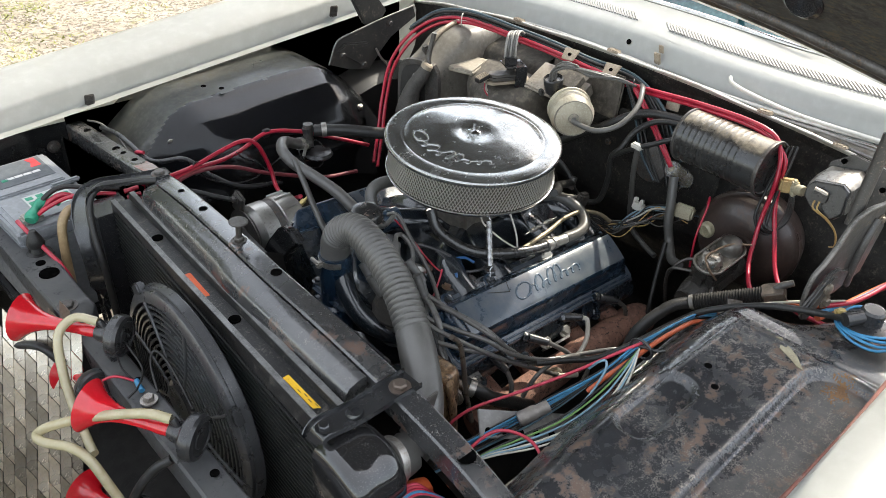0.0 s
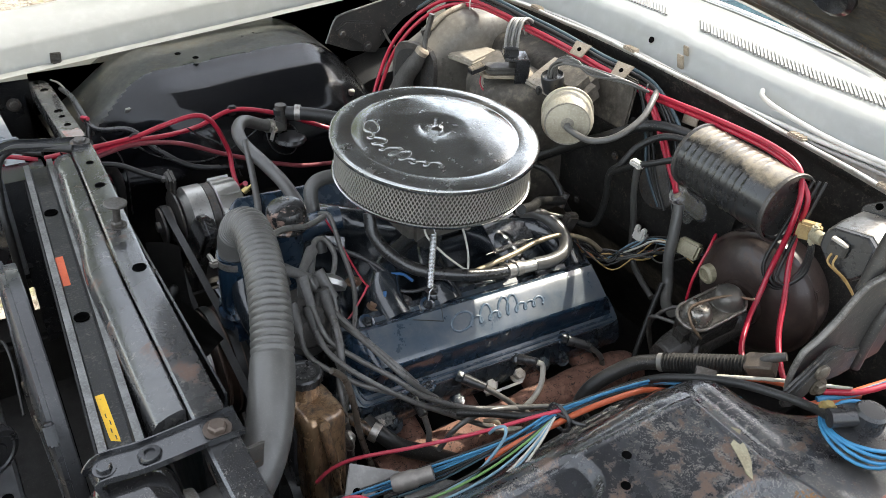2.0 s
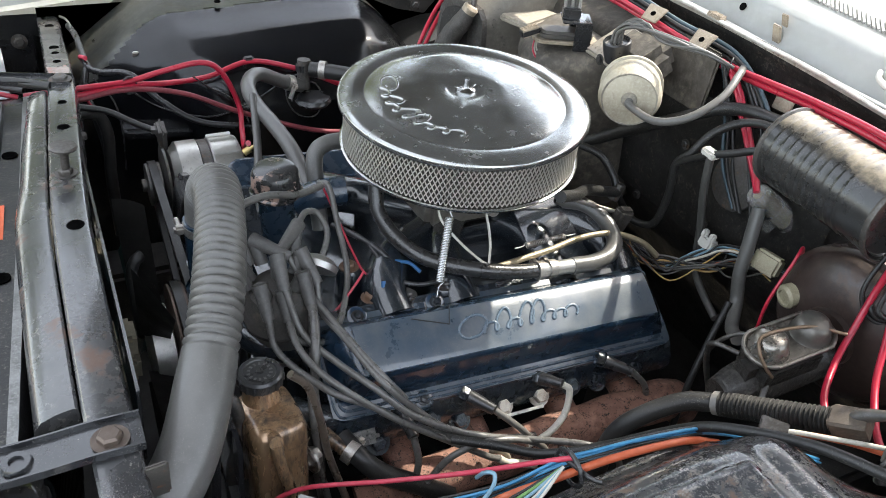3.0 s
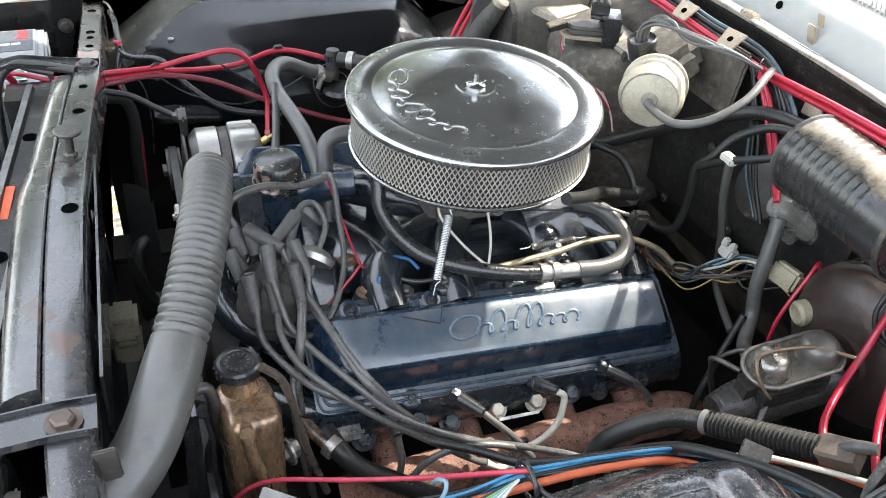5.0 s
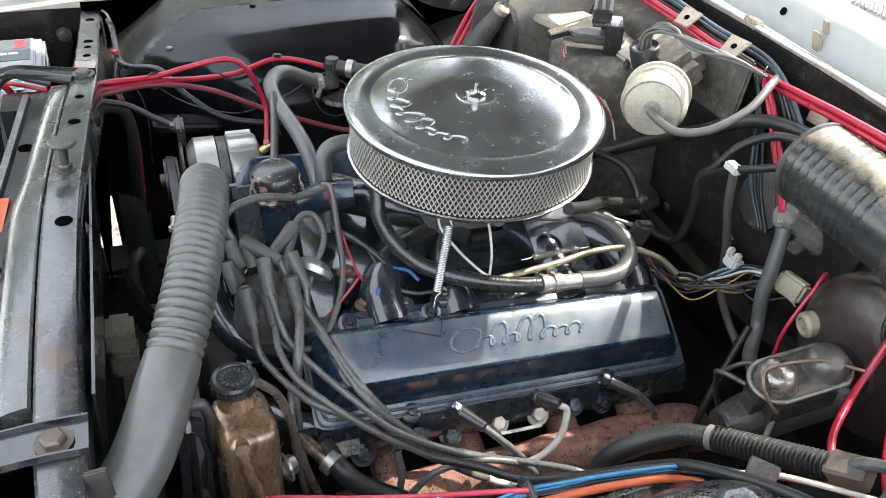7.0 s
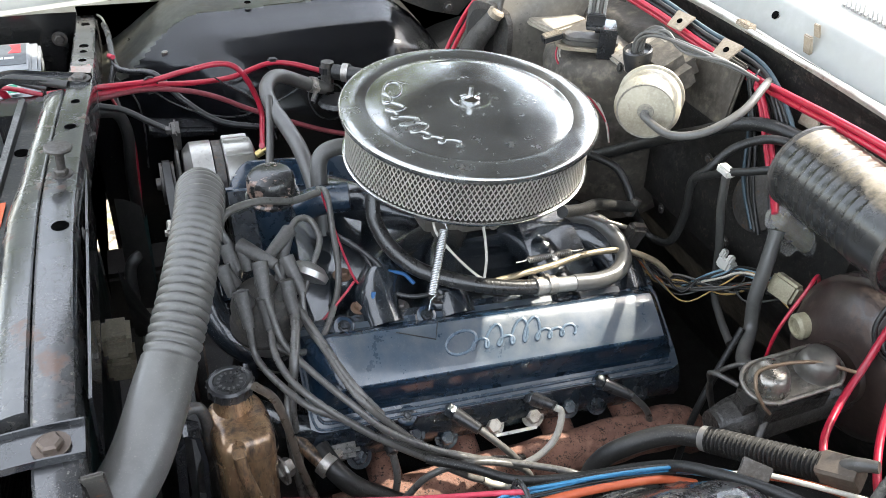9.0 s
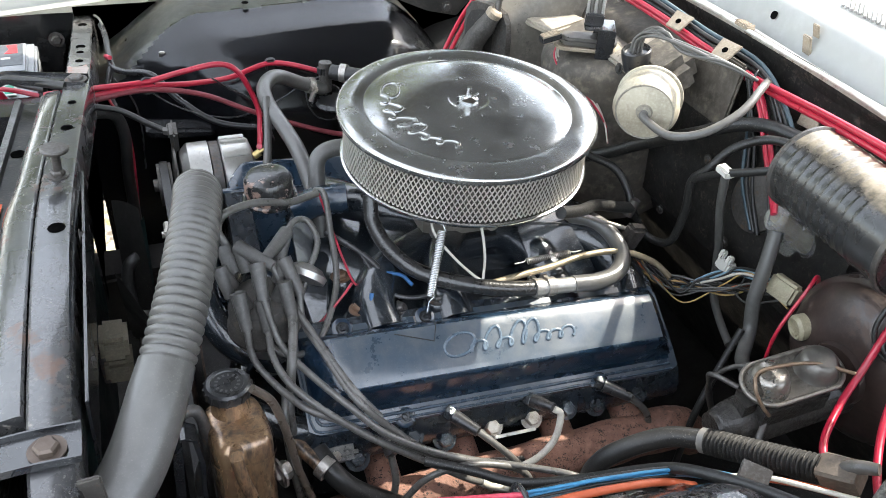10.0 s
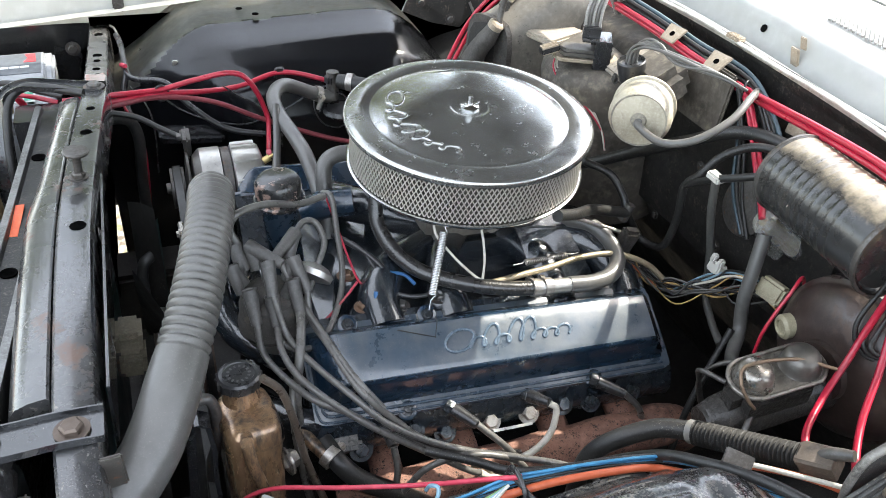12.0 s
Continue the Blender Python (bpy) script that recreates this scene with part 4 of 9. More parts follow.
def hinge(x, y, ax, ay, link_at=(0.026, 0.836), tilt=-16):
    """A hood hinge: pressed plate with a rolled pale edge, a link with two bolts, and the lifting arm; the plate runs along (ax, ay)."""
    m = Matrix(((ax, 0, ay, x), (ay, 0, -ax, y), (0, 1, 0, 0), (0, 0, 0, 1)))
    k = 1                                    # the side of the plate that faces the front of the car
    edge = [(0.000, 0.832), (-0.002, 0.858), (0.004, 0.888), (0.024, 0.906), (0.043, 0.930), (0.058, 0.958), (0.074, 0.976), (0.105, 0.984), (0.150, 0.982)]
    pl = edge + [(0.172, 0.93), (0.150, 0.845), (0.090, 0.822), (0.030, 0.815)]
    b = part("hood_hinge", prism(pl, 0.005, m, 0.002), HINGE, car, "grimy black pressed hood hinge plate", sharp=30)
    part("hinge_rim", tube([m @ Vector((u, z, 0.004 * k)) for u, z in edge], 0.0040, n=4, seg=8), surface("worn_hinge_edge", (0.16, 0.15, 0.135), 0.4, 0.3, col2=(0.05, 0.046, 0.042), scale=30, bump=0.2), b, "worn pale edge")
    part("hinge_rib", tube([m @ Vector(q) for q in ((0.110, 0.835, 0.004 * k), (0.112, 0.875, 0.005 * k), (0.120, 0.915, 0.005 * k), (0.138, 0.955, 0.003 * k))], 0.008, n=4, seg=8), HINGE, b)
    part("hinge_web", prism([(0.05, 0.83), (0.10, 0.835), (0.105, 0.87), (0.06, 0.875)], 0.006, m @ Matrix.Translation((0, 0, 0.004 * k)), 0.002), HINGE, b)
    am = m @ Matrix.Translation((*link_at, 0.014 * k)) @ pose(0, 0, 0, 0, 0, tilt)
    link = [(0.0, -0.052), (0.013, -0.048), (0.019, -0.034), (0.019, 0.036), (0.013, 0.049), (0.0, 0.053), (-0.012, 0.047), (-0.019, 0.034), (-0.019, -0.036), (-0.012, -0.048)]
    arm = part("hinge_arm", prism(link, 0.008, am, 0.003), HINGE, b, "worn black hinge link", sharp=30)
    part("arm_rib", prism([(q * 0.62, w * 0.75) for q, w in link], 0.005, am @ Matrix.Translation((0, 0, 0.004 * k)), 0.002), HINGE, arm)
    flip = pose(0, 0, 0, 0 if k > 0 else 180, 0, 0)
    part("pivot_bolt", lathe([(0.0105, 0), (0.0105, 0.004), (0.008, 0.006), (0, 0.007)], 20, am @ Matrix.Translation((-0.004, 0.012, 0.006 * k)) @ flip), TANPIN, arm, "tan pivot pin")
    part("pivot_bolt", hexbolt(am @ Matrix.Translation((0.017, -0.004, 0.006 * k)) @ flip, 0.0085, 0.008), TANPIN, arm, "steel pivot bolt")
    part("upper_arm", tube([m @ Vector((0.09, 0.95, -0.012 * k)), m @ Vector((0.11, 1.04, -0.016 * k)), m @ Vector((0.12, 1.10, -0.018 * k))], 0.010, seg=8), HINGE, b, "black hood lifting arm")
    part("mount_bolt", hexbolt(m @ Matrix.Translation((0.150, 0.950, 0.003 * k)) @ flip, 0.0065, 0.006), TANPIN, b)
    return b




def passenger_hinge():
    """The folded hinge plate with its two bolts, a bent pale edge and the broad arm that lifts the hood."""
    m = Matrix(((1, 0, 0, 0), (0.02, 0, -1, 0.634), (0, 1, 0, 0), (0, 0, 0, 1)))
    edge = [(0.100, 0.832), (0.108, 0.850), (0.118, 0.874), (0.136, 0.893), (0.20, 0.905), (0.27, 0.917), (0.39, 0.932)]
    b = part("hood_hinge", prism(edge + [(0.40, 0.90), (0.31, 0.86), (0.275, 0.83), (0.235, 0.787), (0.17, 0.802)], 0.004, m, 0.0015), HINGE, car, "grimy black folded hood hinge plate", sharp=30)
    part("hinge_rim", tube([m @ Vector((u, z, 0.004)) for u, z in edge], 0.0022, n=4), surface("pale_hinge_edge", (0.20, 0.19, 0.17), 0.4, 0.3, col2=(0.08, 0.075, 0.068), scale=30, bump=0.2), b, "worn pale edge")
    part("hinge_web", prism([(0.122, 0.862), (0.150, 0.880), (0.225, 0.868), (0.245, 0.850), (0.238, 0.800), (0.222, 0.795)], 0.012, m @ Matrix.Translation((0, 0, 0.006)), 0.004), HINGE, b, "raised black bolt face", sharp=30)
    for u, z in ((0.139, 0.852), (0.207, 0.812), (0.305, 0.900)):
        part("mount_bolt", hexbolt(m @ Matrix.Translation((u, z, 0.012 if u < 0.3 else 0.003)), 0.0075, 0.006), DARKSTEEL, b)
    part("upper_arm", prism([(0.150, 1.06), (0.205, 1.06), (0.310, 0.930), (0.290, 0.905), (0.232, 0.905)], 0.014, m @ Matrix.Translation((0, 0, -0.020)), 0.004), HINGE, b, "broad black hood lifting arm", sharp=30)
    part("stay_rod", tube([m @ Vector((0.250, 0.845, 0.012)), m @ Vector((0.262, 0.820, 0.016)), m @ Vector((0.285, 0.79, 0.02)), m @ Vector((0.30, 0.75, 0.02))], 0.003), STEEL, b, "thin steel rod")
    return b


passenger_hinge()
hinge(0.100, -0.664, 0.985, -0.17, (0.022, 0.854), -42)

# frame, plus shields and the unseen closed rear of the car, added for shade
part("frame_rail", box((1.6, 0.10, 0.14), pose(-0.1, 0.44, 0.36), 0.01), DARK, car, "black chassis rail")
part("frame_rail", box((1.6, 0.10, 0.14), pose(-0.1, -0.44, 0.36), 0.01), DARK, car, "black chassis rail")
part("crossmember", box((0.14, 0.9, 0.12), pose(-0.34, 0, 0.32), 0.01), DARK, car, "black crossmember")
part("splash_shield", box((1.15, 0.50, 0.01), pose(-0.05, -0.62, 0.34, 8, 0, 0), 0.002), DARK, car, "black sheet added to keep the bottom of the bay dark")
part("splash_shield", box((0.85, 0.36, 0.01), pose(0.10, 0.62, 0.34, -8, 0, 0), 0.002), DARK, car, "black sheet added to keep the bottom of the bay dark")
part("splash_shield", box((1.45, 1.70, 0.01), pose(0.20, 0, 0.262), 0.002), DARK, car, "black lower sheet added to keep the bottom of the bay dark")
part("splash_shield", box((0.40, 1.3, 0.01), pose(-0.72, 0, 0.30), 0.002), DARK, car, "black lower sheet added to keep the bottom of the bay dark")
rear = loft([[(x, y * w, z) for y, z in ((-1.0, 0.28), (-1.0, 0.86), (-0.86, 0.93), (-h[0], h[1]), (h[0], h[1]), (0.86, 0.93), (1.0, 0.86), (1.0, 0.28))] for x, w, h in ((0.92, 1.0, (0.80, 0.96)), (1.25, 1.0, (0.74, 1.20)), (1.55, 1.0, (0.66, 1.38)), (2.6, 1.0, (0.66, 1.39)), (3.2, 1.0, (0.72, 1.00)), (4.4, 0.96, (0.80, 0.92)))], close=True)
part("cabin", rear, WHITE, car, "cream-white cabin and rear body, unseen, added to shade the ground", sharp=1)
for x in (0.42, 3.5):
    for s in (-1, 1):
        w = lathe([(0.16, -0.10), (0.34, -0.10), (0.36, -0.07), (0.36, 0.07), (0.34, 0.10), (0.16, 0.10)], 40, pose(x - 0.05 if x < 1 else x, s * 0.82, 0.355, 90, 0, 0))
        part("wheel", w, RUBBER, car, "black tyre")


# ---- engine ----
SLOPE = 0.069


def cov(x, u, n):
    """A point of the driver's rocker cover: along the engine, down the bank, out of the bank."""
    return Vector((x, -0.172 - 0.81 * u - 0.585 * n, 0.701 - 0.585 * u + 0.81 * n - SLOPE * (x + 0.112)))


def mirror(p):
    return Vector((p[0] - 0.03, -p[1], p[2]))


engine = thing("engine", (0, 0, 0.33), "dark navy V8 engine with oily castings and rusty manifolds", "engine")
part("block", box((0.52, 0.30, 0.34), pose(-0.02, 0, 0.50, 0, 3, 0), 0.02), OILY, engine, "oily dark engine block")


def head(side):
    f = (lambda p: p) if side < 0 else mirror
    rings = []
    for x in np.linspace(-0.29, 0.235, 12):
        rings.append([f(cov(x, u, n)) for u, n in ((-0.01, 0.0), (0.127, 0.0), (0.132, -0.002), (0.148, -0.012), (0.156, -0.022), (0.160, -0.036), (0.156, -0.062), (0.125, -0.115), (-0.02, -0.115))])
    return part("cylinder_head", loft(rings, close=True), HEADBLUE, engine, "oily navy cylinder head", sharp=25)


head_d, head_p = head(-1), head(1)


def rocker_cover(side):
    f = (lambda p: p) if side < 0 else mirror
    prof = [(0.000, 0.0), (0.000, 0.004), (0.008, 0.005), (0.011, 0.009), (0.0205, 0.0430), (0.0225, 0.0472), (0.0255, 0.0500), (0.0290, 0.0512), (0.040, 0.0520), (0.050, 0.0524), (0.060, 0.0524), (0.070, 0.0519), (0.080, 0.0511), (0.0870, 0.0503), (0.0900, 0.0490), (0.0925, 0.0462), (0.0945, 0.0420), (0.107, 0.012), (0.112, 0.008), (0.129, 0.007), (0.131, 0.004), (0.131, 0.0)]
    c0, c1, uc = -0.291, 0.232, 0.063
    xs = [c0, c0 + 0.0005, c0 + 0.008, c0 + 0.012, c0 + 0.020, c0 + 0.032, c0 + 0.042] + list(np.linspace(c0 + 0.06, c1 - 0.06, 14)) + [c1 - 0.036, c1 - 0.028, c1 - 0.019, c1 - 0.012, c1 - 0.008, c1 - 0.0005, c1]
    rings = []
    for x in xs:
        e = min(x - c0, c1 - x)
        k = max(0.0, min(1.0, (e - 0.009) / 0.028)) ** 0.6
        sq = 1 - 0.11 * (1 - min(1.0, e / 0.018)) ** 2
        ring = []
        for u, n in prof:
            uu = uc + (u - uc) * (sq if e < 0.018 else 1)
            nn = n if n <= 0.009 else 0.009 + (n - 0.009) * k
            if e < 0.0004:
                nn = 0.0
            ring.append(f(cov(x, uu, min(nn, n))))
        rings.append(ring)
    ob = part("rocker_cover", loft(rings, close=True), NAVY, engine, "glossy navy rocker cover with embossed script", sharp=28)
    ob.data.materials.append(NAVY_SHEEN)
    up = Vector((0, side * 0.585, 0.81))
    for face in ob.data.polygons:            # sky sheen and road dust on the broad upper face, put into the colour
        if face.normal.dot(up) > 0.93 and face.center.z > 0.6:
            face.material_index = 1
    return ob


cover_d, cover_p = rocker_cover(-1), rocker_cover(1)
for u0, r0 in ((0.1190, 0.0022), (0.1265, 0.0017)):
    d0 = u0 - 0.1190
    round_end = [cov(-0.2795 - d0, u, 0.0078) for u in (0.030, 0.060, 0.085, 0.104)] + [cov(-0.2775 - d0, 0.113 + 0.6 * d0, 0.0080), cov(-0.2710 - d0, 0.1182 + 0.9 * d0, 0.0083)]
    # beads in a lighter navy than the cover
    part("flange_bead", tube(round_end + [cov(x, u0, 0.0085) for x in np.linspace(-0.250, 0.218, 8)], r0, n=3, seg=8), surface("light_navy_bead", (0.035, 0.055, 0.080), 0.25, col2=(0.020, 0.038, 0.060), scale=30, bump=0.05, coat=0.5), cover_d, "raised bead round the flange")

# embossed script on the cover: plain looping strokes
def script_strokes(width, height):
    """Cursive-looking loops along a line: no letters."""
    pts = []
    for k in range(26):
        a = math.pi * (-0.1 + 2.2 * k / 25)
        pts.append((0.022 + 0.020 * math.cos(a), 0.9 * height + 1.15 * height * math.sin(a)))
    tall = (1.0, 2.2, 0.9, 2.4, 2.4, 1.0, 0.9, 1.1)
    n = len(tall)
    for k in range(n * 12 + 1):
        t = k / 12.0
        ph = 2 * math.pi * t
        y = height * 0.5 * tall[min(int(t), n - 1)] * (1 - math.cos(ph))
        pts.append((0.040 + width * t / n - 0.34 * width / n * math.sin(ph), y))
    return [(x + 0.45 * y, y) for x, y in pts]


rings = [cov(-0.120 + px, 0.066 - py, 0.0524 - 1.0 * py * py + 0.02 * py) for px, py in script_strokes(0.142, 0.0125)]
part("script_emblem", tube(rings, 0.0021, n=2, seg=8), SCRIPT, cover_d, "embossed cursive script strokes")
tri_mark = [cov(-0.172, 0.030, 0.0522), cov(-0.125, 0.046, 0.0545), cov(-0.115, 0.021, 0.0493)]
part("torn_sticker", tube(tri_mark, 0.0008, n=2, seg=5, smooth=False), DARK, cover_d)

for x, u in ((-0.172, 0.1255), (0.103, 0.1255), (-0.225, 0.004), (-0.115, 0.004), (0.09, 0.004), (0.20, 0.004)):
    q = cov(x, u, 0.005)
    m = axis(q, q + Vector((0, -0.585, 0.81)))
    part("tab", lathe([(0.0135, -0.002), (0.0135, 0.002), (0.012, 0.003), (0, 0.003)], 18, m), NAVY, cover_d)
    part("cover_bolt", hexbolt(m @ Matrix.Translation((0, 0, 0.003)), 0.0055, 0.005), OILY, cover_d)
for x in (-0.20, 0.05):
    q = mirror(cov(x, 0.1225, 0.005))
    part("cover_bolt", hexbolt(axis(q, q + Vector((0, 0.585, 0.81))), 0.0055, 0.005), OILY, cover_p)
# head bolts along the side
for x, dz, mat in ((-0.235, 0.0, OILY), (-0.165, 0.035, OILY), (-0.120, 0.0, OILY), (-0.055, 0.006, STEEL), (0.003, 0.006, STEEL), (0.055, 0.012, OILY), (0.10, 0.0, OILY), (0.165, 0.008, OILY)):
    q = Vector((x, -0.284, 0.586 + dz * 0.5 - 0.03 * (x + 0.1)))
    part("head_bolt", hexbolt(axis(q, q + Vector((0, -0.75, 0.66))), 0.0105, 0.010), mat if mat is STEEL else HEADBLUE, head_d, "hex head bolt")
part("tag_plate", box((0.06, 0.004, 0.030), pose(-0.027, -0.291, 0.572, 40, 3, 0), 0.001), ALU, head_d, "bright bare tag plate")
part("front_boss", box((0.055, 0.03, 0.045), pose(-0.262, -0.272, 0.600, 36, 3, 0), 0.006), surface("grimy_bare_boss", (0.13, 0.125, 0.115), 0.4, 0.3, col2=(0.05, 0.048, 0.045), scale=25, spot=(0.02, 0.02, 0.02), spot_scale=60, spot_at=0.58, bump=0.4), head_d, "grimy bare cast boss")


# exhaust manifold
def log_r(t, s):
    return 0.031 + 0.0012 * math.sin(s * 70) * (0.2 < t < 0.9)


manifold = part("exhaust_manifold", tube([(-0.27, -0.312, 0.515), (-0.18, -0.318, 0.528), (-0.05, -0.318, 0.532), (0.10, -0.316, 0.532), (0.22, -0.31, 0.522), (0.27, -0.30, 0.48)], log_r, n=14, seg=16), RUST, engine, "rusted cast exhaust manifold")
for x in (-0.20, -0.09, 0.05, 0.16):
    part("manifold_port", tube([(x, -0.305, 0.530), (x, -0.28, 0.540), (x, -0.25, 0.55)], 0.022, seg=12), RUST, manifold)
part("manifold_heat_tab", tube([(-0.10, -0.335, 0.572), (-0.085, -0.345, 0.575), (-0.078, -0.349, 0.562), (-0.08, -0.349, 0.548)], 0.004, seg=8), PALESTEEL, manifold)

# intake manifold, runners and bosses
intake = part("intake_manifold", box((0.30, 0.20, 0.06), pose(0.02, 0, 0.68, 0, 3, 0), 0.015), OILY, engine, "oily cast intake manifold")
for x in (-0.17, -0.07, 0.09, 0.20):
    for s in (-1, 1):
        part("runner", tube([(0.01 + (x - 0.01) * 0.35, s * 0.03, 0.715), (x * 0.8, s * 0.085, 0.720), (x, s * 0.135, 0.697 - SLOPE * x), (x, s * 0.17, 0.675 - SLOPE * x)], lambda t, q: 0.026 + 0.006 * t, seg=12), OILY, intake)
part("runner", loft([[Vector((0.035, -0.05, 0.79)), Vector((0.115, -0.05, 0.785)), Vector((0.115, -0.02, 0.78)), Vector((0.035, -0.02, 0.785))],
                     [Vector((0.05, -0.095, 0.755)), Vector((0.135, -0.095, 0.745)), Vector((0.135, -0.03, 0.74)), Vector((0.05, -0.03, 0.75))],
                     [Vector((0.065, -0.145, 0.695)), Vector((0.165, -0.145, 0.685)), Vector((0.165, -0.05, 0.68)), Vector((0.065, -0.05, 0.69))]], close=True), OILY, intake, "sloping oily casting below the carburettor", sharp=50)
for x, y, z in ((-0.195, -0.150, 0.708), (-0.145, -0.155, 0.702), (-0.205, -0.095, 0.722), (0.205, -0.125, 0.70), (-0.09, -0.155, 0.705)):
    lug = lathe([(0.020, -0.03), (0.018, 0.004), (0.014, 0.010), (0, 0.010)], 18, pose(x, y, z - 0.006))
    part("intake_lug", lug, OILY, intake)
    part("intake_bolt", hexbolt(pose(x, y, z + 0.004), 0.009, 0.008), surface("brown_bolt", (0.16, 0.095, 0.06), 0.6, 0.3, bump=0.2) if x < -0.18 and y > -0.2 else DARKSTEEL, intake, "brown oily hex bolt")
part("thermostat_neck", lathe([(0.036, -0.08), (0.036, -0.06), (0.030, -0.055), (0.030, 0.045)], 24, pose(-0.375, -0.045, 0.765)), NAVY, engine, "navy thermostat outlet")
ear = box((0.055, 0.10, 0.012), pose(-0.375, -0.05, 0.722), 0.005)
box((0.06, 0.11, 0.05), pose(-0.37, -0.05, 0.692), 0.012, ear)
part("thermostat_flange", ear, NAVY, engine, "navy thermostat flange")
part("flange_bolt", hexbolt(pose(-0.385, -0.002, 0.728), 0.008, 0.008), OILY, engine)
part("front_cover", lathe([(0.16, 0), (0.155, 0.03), (0.10, 0.06), (0.06, 0.07), (0, 0.07)], 24, pose(-0.28, 0, 0.53, 0, -90, 0)), OILY, engine, "oily front timing cover")
part("water_pipe", tube([(-0.33, -0.05, 0.60), (-0.355, -0.15, 0.60), (-0.34, -0.22, 0.632), (-0.31, -0.255, 0.640), (-0.285, -0.262, 0.630)], 0.019, seg=14), OILY, engine, "oily black water pipe")
part("heater_outlet", tube([(-0.23, 0.06, 0.74), (-0.20, 0.05, 0.755), (-0.16, 0.04, 0.76)], 0.022, seg=12), NAVY, engine)
part("rear_boss", lathe([(0.035, 0), (0.032, 0.03), (0, 0.032)], 20, pose(0.20, 0.02, 0.66)), OILY, engine)

# oil filler
filler = thing("oil_filler", (-0.275, 0.0, 0.70), "black oil filler cap with flaking paint on a navy tube", "oil filler")
part("filler_tube", tube([(-0.265, 0.0, 0.66), (-0.275, -0.004, 0.76), (-0.277, -0.006, 0.808)], 0.024, seg=16), NAVY, filler, "navy filler tube")
part("filler_cap", lathe([(0.020, -0.036), (0.033, -0.033), (0.0355, -0.030), (0.0355, -0.027), (0.0325, -0.025), (0.0315, -0.002), (0.028, 0.004), (0.020, 0.0065), (0, 0.0068)], 32, pose(-0.277, -0.007, 0.838, 4, -3, 0)), surface("flaking_cap_paint", (0.012, 0.012, 0.013), 0.25, col2=(0.02, 0.02, 0.02), scale=10, spot=(0.26, 0.175, 0.14), spot_scale=22, spot_at=0.575, soft=0.02, spot_rough=0.5, bump=0.1, coat=0.3), filler, "flaking black cap")

# ---- air cleaner ----
AC = pose(0, 0, 0.904, 3.2, 0, 0)
cleaner = thing("air_cleaner", (0, 0, 0.82), "round chrome air cleaner with a steel mesh filter", "air cleaner")
lid = part("lid", lathe([(0.1735, -0.008), (0.1775, -0.008), (0.1785, -0.004), (0.1775, 0.0), (0.174, 0.0022), (0.168, 0.003), (0.1465, 0.0038), (0.1430, 0.0024), (0.1405, 0.0022), (0.1370, 0.0042), (0.12, 0.0062), (0.09, 0.0090), (0.06, 0.0112), (0.030, 0.0128), (0.027, 0.0115), (0.024, 0.0108), (0.0, 0.0108)], 128, AC, cap=False), LIDCHROME, cleaner, "hazy chrome lid with a pressed ring and smudges", sharp=60)
arc = []
for px, py in script_strokes(0.150, 0.0110):
    a = math.radians(136) + px / 0.2 * math.radians(110)
    r = 0.118 - py
    arc.append(AC @ Vector((r * math.cos(a), r * math.sin(a), 0.0066 + (0.118 - r) * 0.09)))
part("script_emblem", tube(arc, 0.0021, n=2, seg=8), LIDCHROME, lid, "embossed cursive script strokes")
nut = lathe([(0.013, 0.010), (0.013, 0.013), (0.008, 0.015), (0.006, 0.017), (0.0035, 0.017), (0.0035, 0.030), (0, 0.030)], 20, AC)
for s in (-1, 1):
    tube([AC @ Vector((s * 0.004, 0, 0.015)), AC @ Vector((s * 0.010, 0, 0.0165)), AC @ Vector((s * 0.014, 0.002, 0.017))], 0.0020, bm=nut, seg=8)
part("wing_nut", nut, CHROME, cleaner, "chrome wing nut on a threaded stud")
pl = bmesh.new()
N = 240
ring = []
for k in range(N * 2):
    a, r = math.pi * k / N, 0.158 if k % 2 else 0.1655
    ring.append((r * math.cos(a), r * math.sin(a)))
loft([[AC @ Vector((x, y, z)) for x, y in ring] for z in (-0.070, -0.040, -0.008)], pl, close=True)
part("filter_element", pl, PLEAT, cleaner, "pleated dark paper element", sharp=10)


def screen():
    bm = bmesh.new()
    n, rows, z0, z1, rr = 156, 10, -0.0695, -0.008, 0.1682
    step = 2 * math.pi / n
    for fam in (-1, 1):
        for k in range(n):
            prev = None
            for j in range(rows + 1):
                t = j / rows
                a = k * step + fam * step * 0.5 * j
                z = lerp(z0, z1, t)
                c, s = math.cos(a), math.sin(a)
                d = 0.0009
                q = [bm.verts.new(AC @ Vector((r * math.cos(a + o / rr), r * math.sin(a + o / rr), z))) for r, o in ((rr + 0.0010, -d), (rr + 0.0010, d), (rr - 0.0010, 0))]
                if prev:
                    for i in range(3):
                        bm.faces.new((prev[i], prev[(i + 1) % 3], q[(i + 1) % 3], q[i]))
                prev = q
    return bm


part("mesh_screen", screen(), MESH, cleaner, "diamond expanded steel mesh", sharp=30)
part("base_pan", lathe([(0.06, -0.078), (0.10, -0.079), (0.165, -0.078), (0.1715, -0.0765), (0.1735, -0.0735), (0.1735, -0.0715), (0.1715, -0.0705), (0.169, -0.071), (0.06, -0.071)], 80, AC), CHROME, cleaner, "shallow chrome base pan", sharp=50)

# ---- carburettor ----
carb = thing("carburettor", (0.0, 0.0, 0.72), "bare aluminium carburettor with levers and springs below the air cleaner", "carburettor")
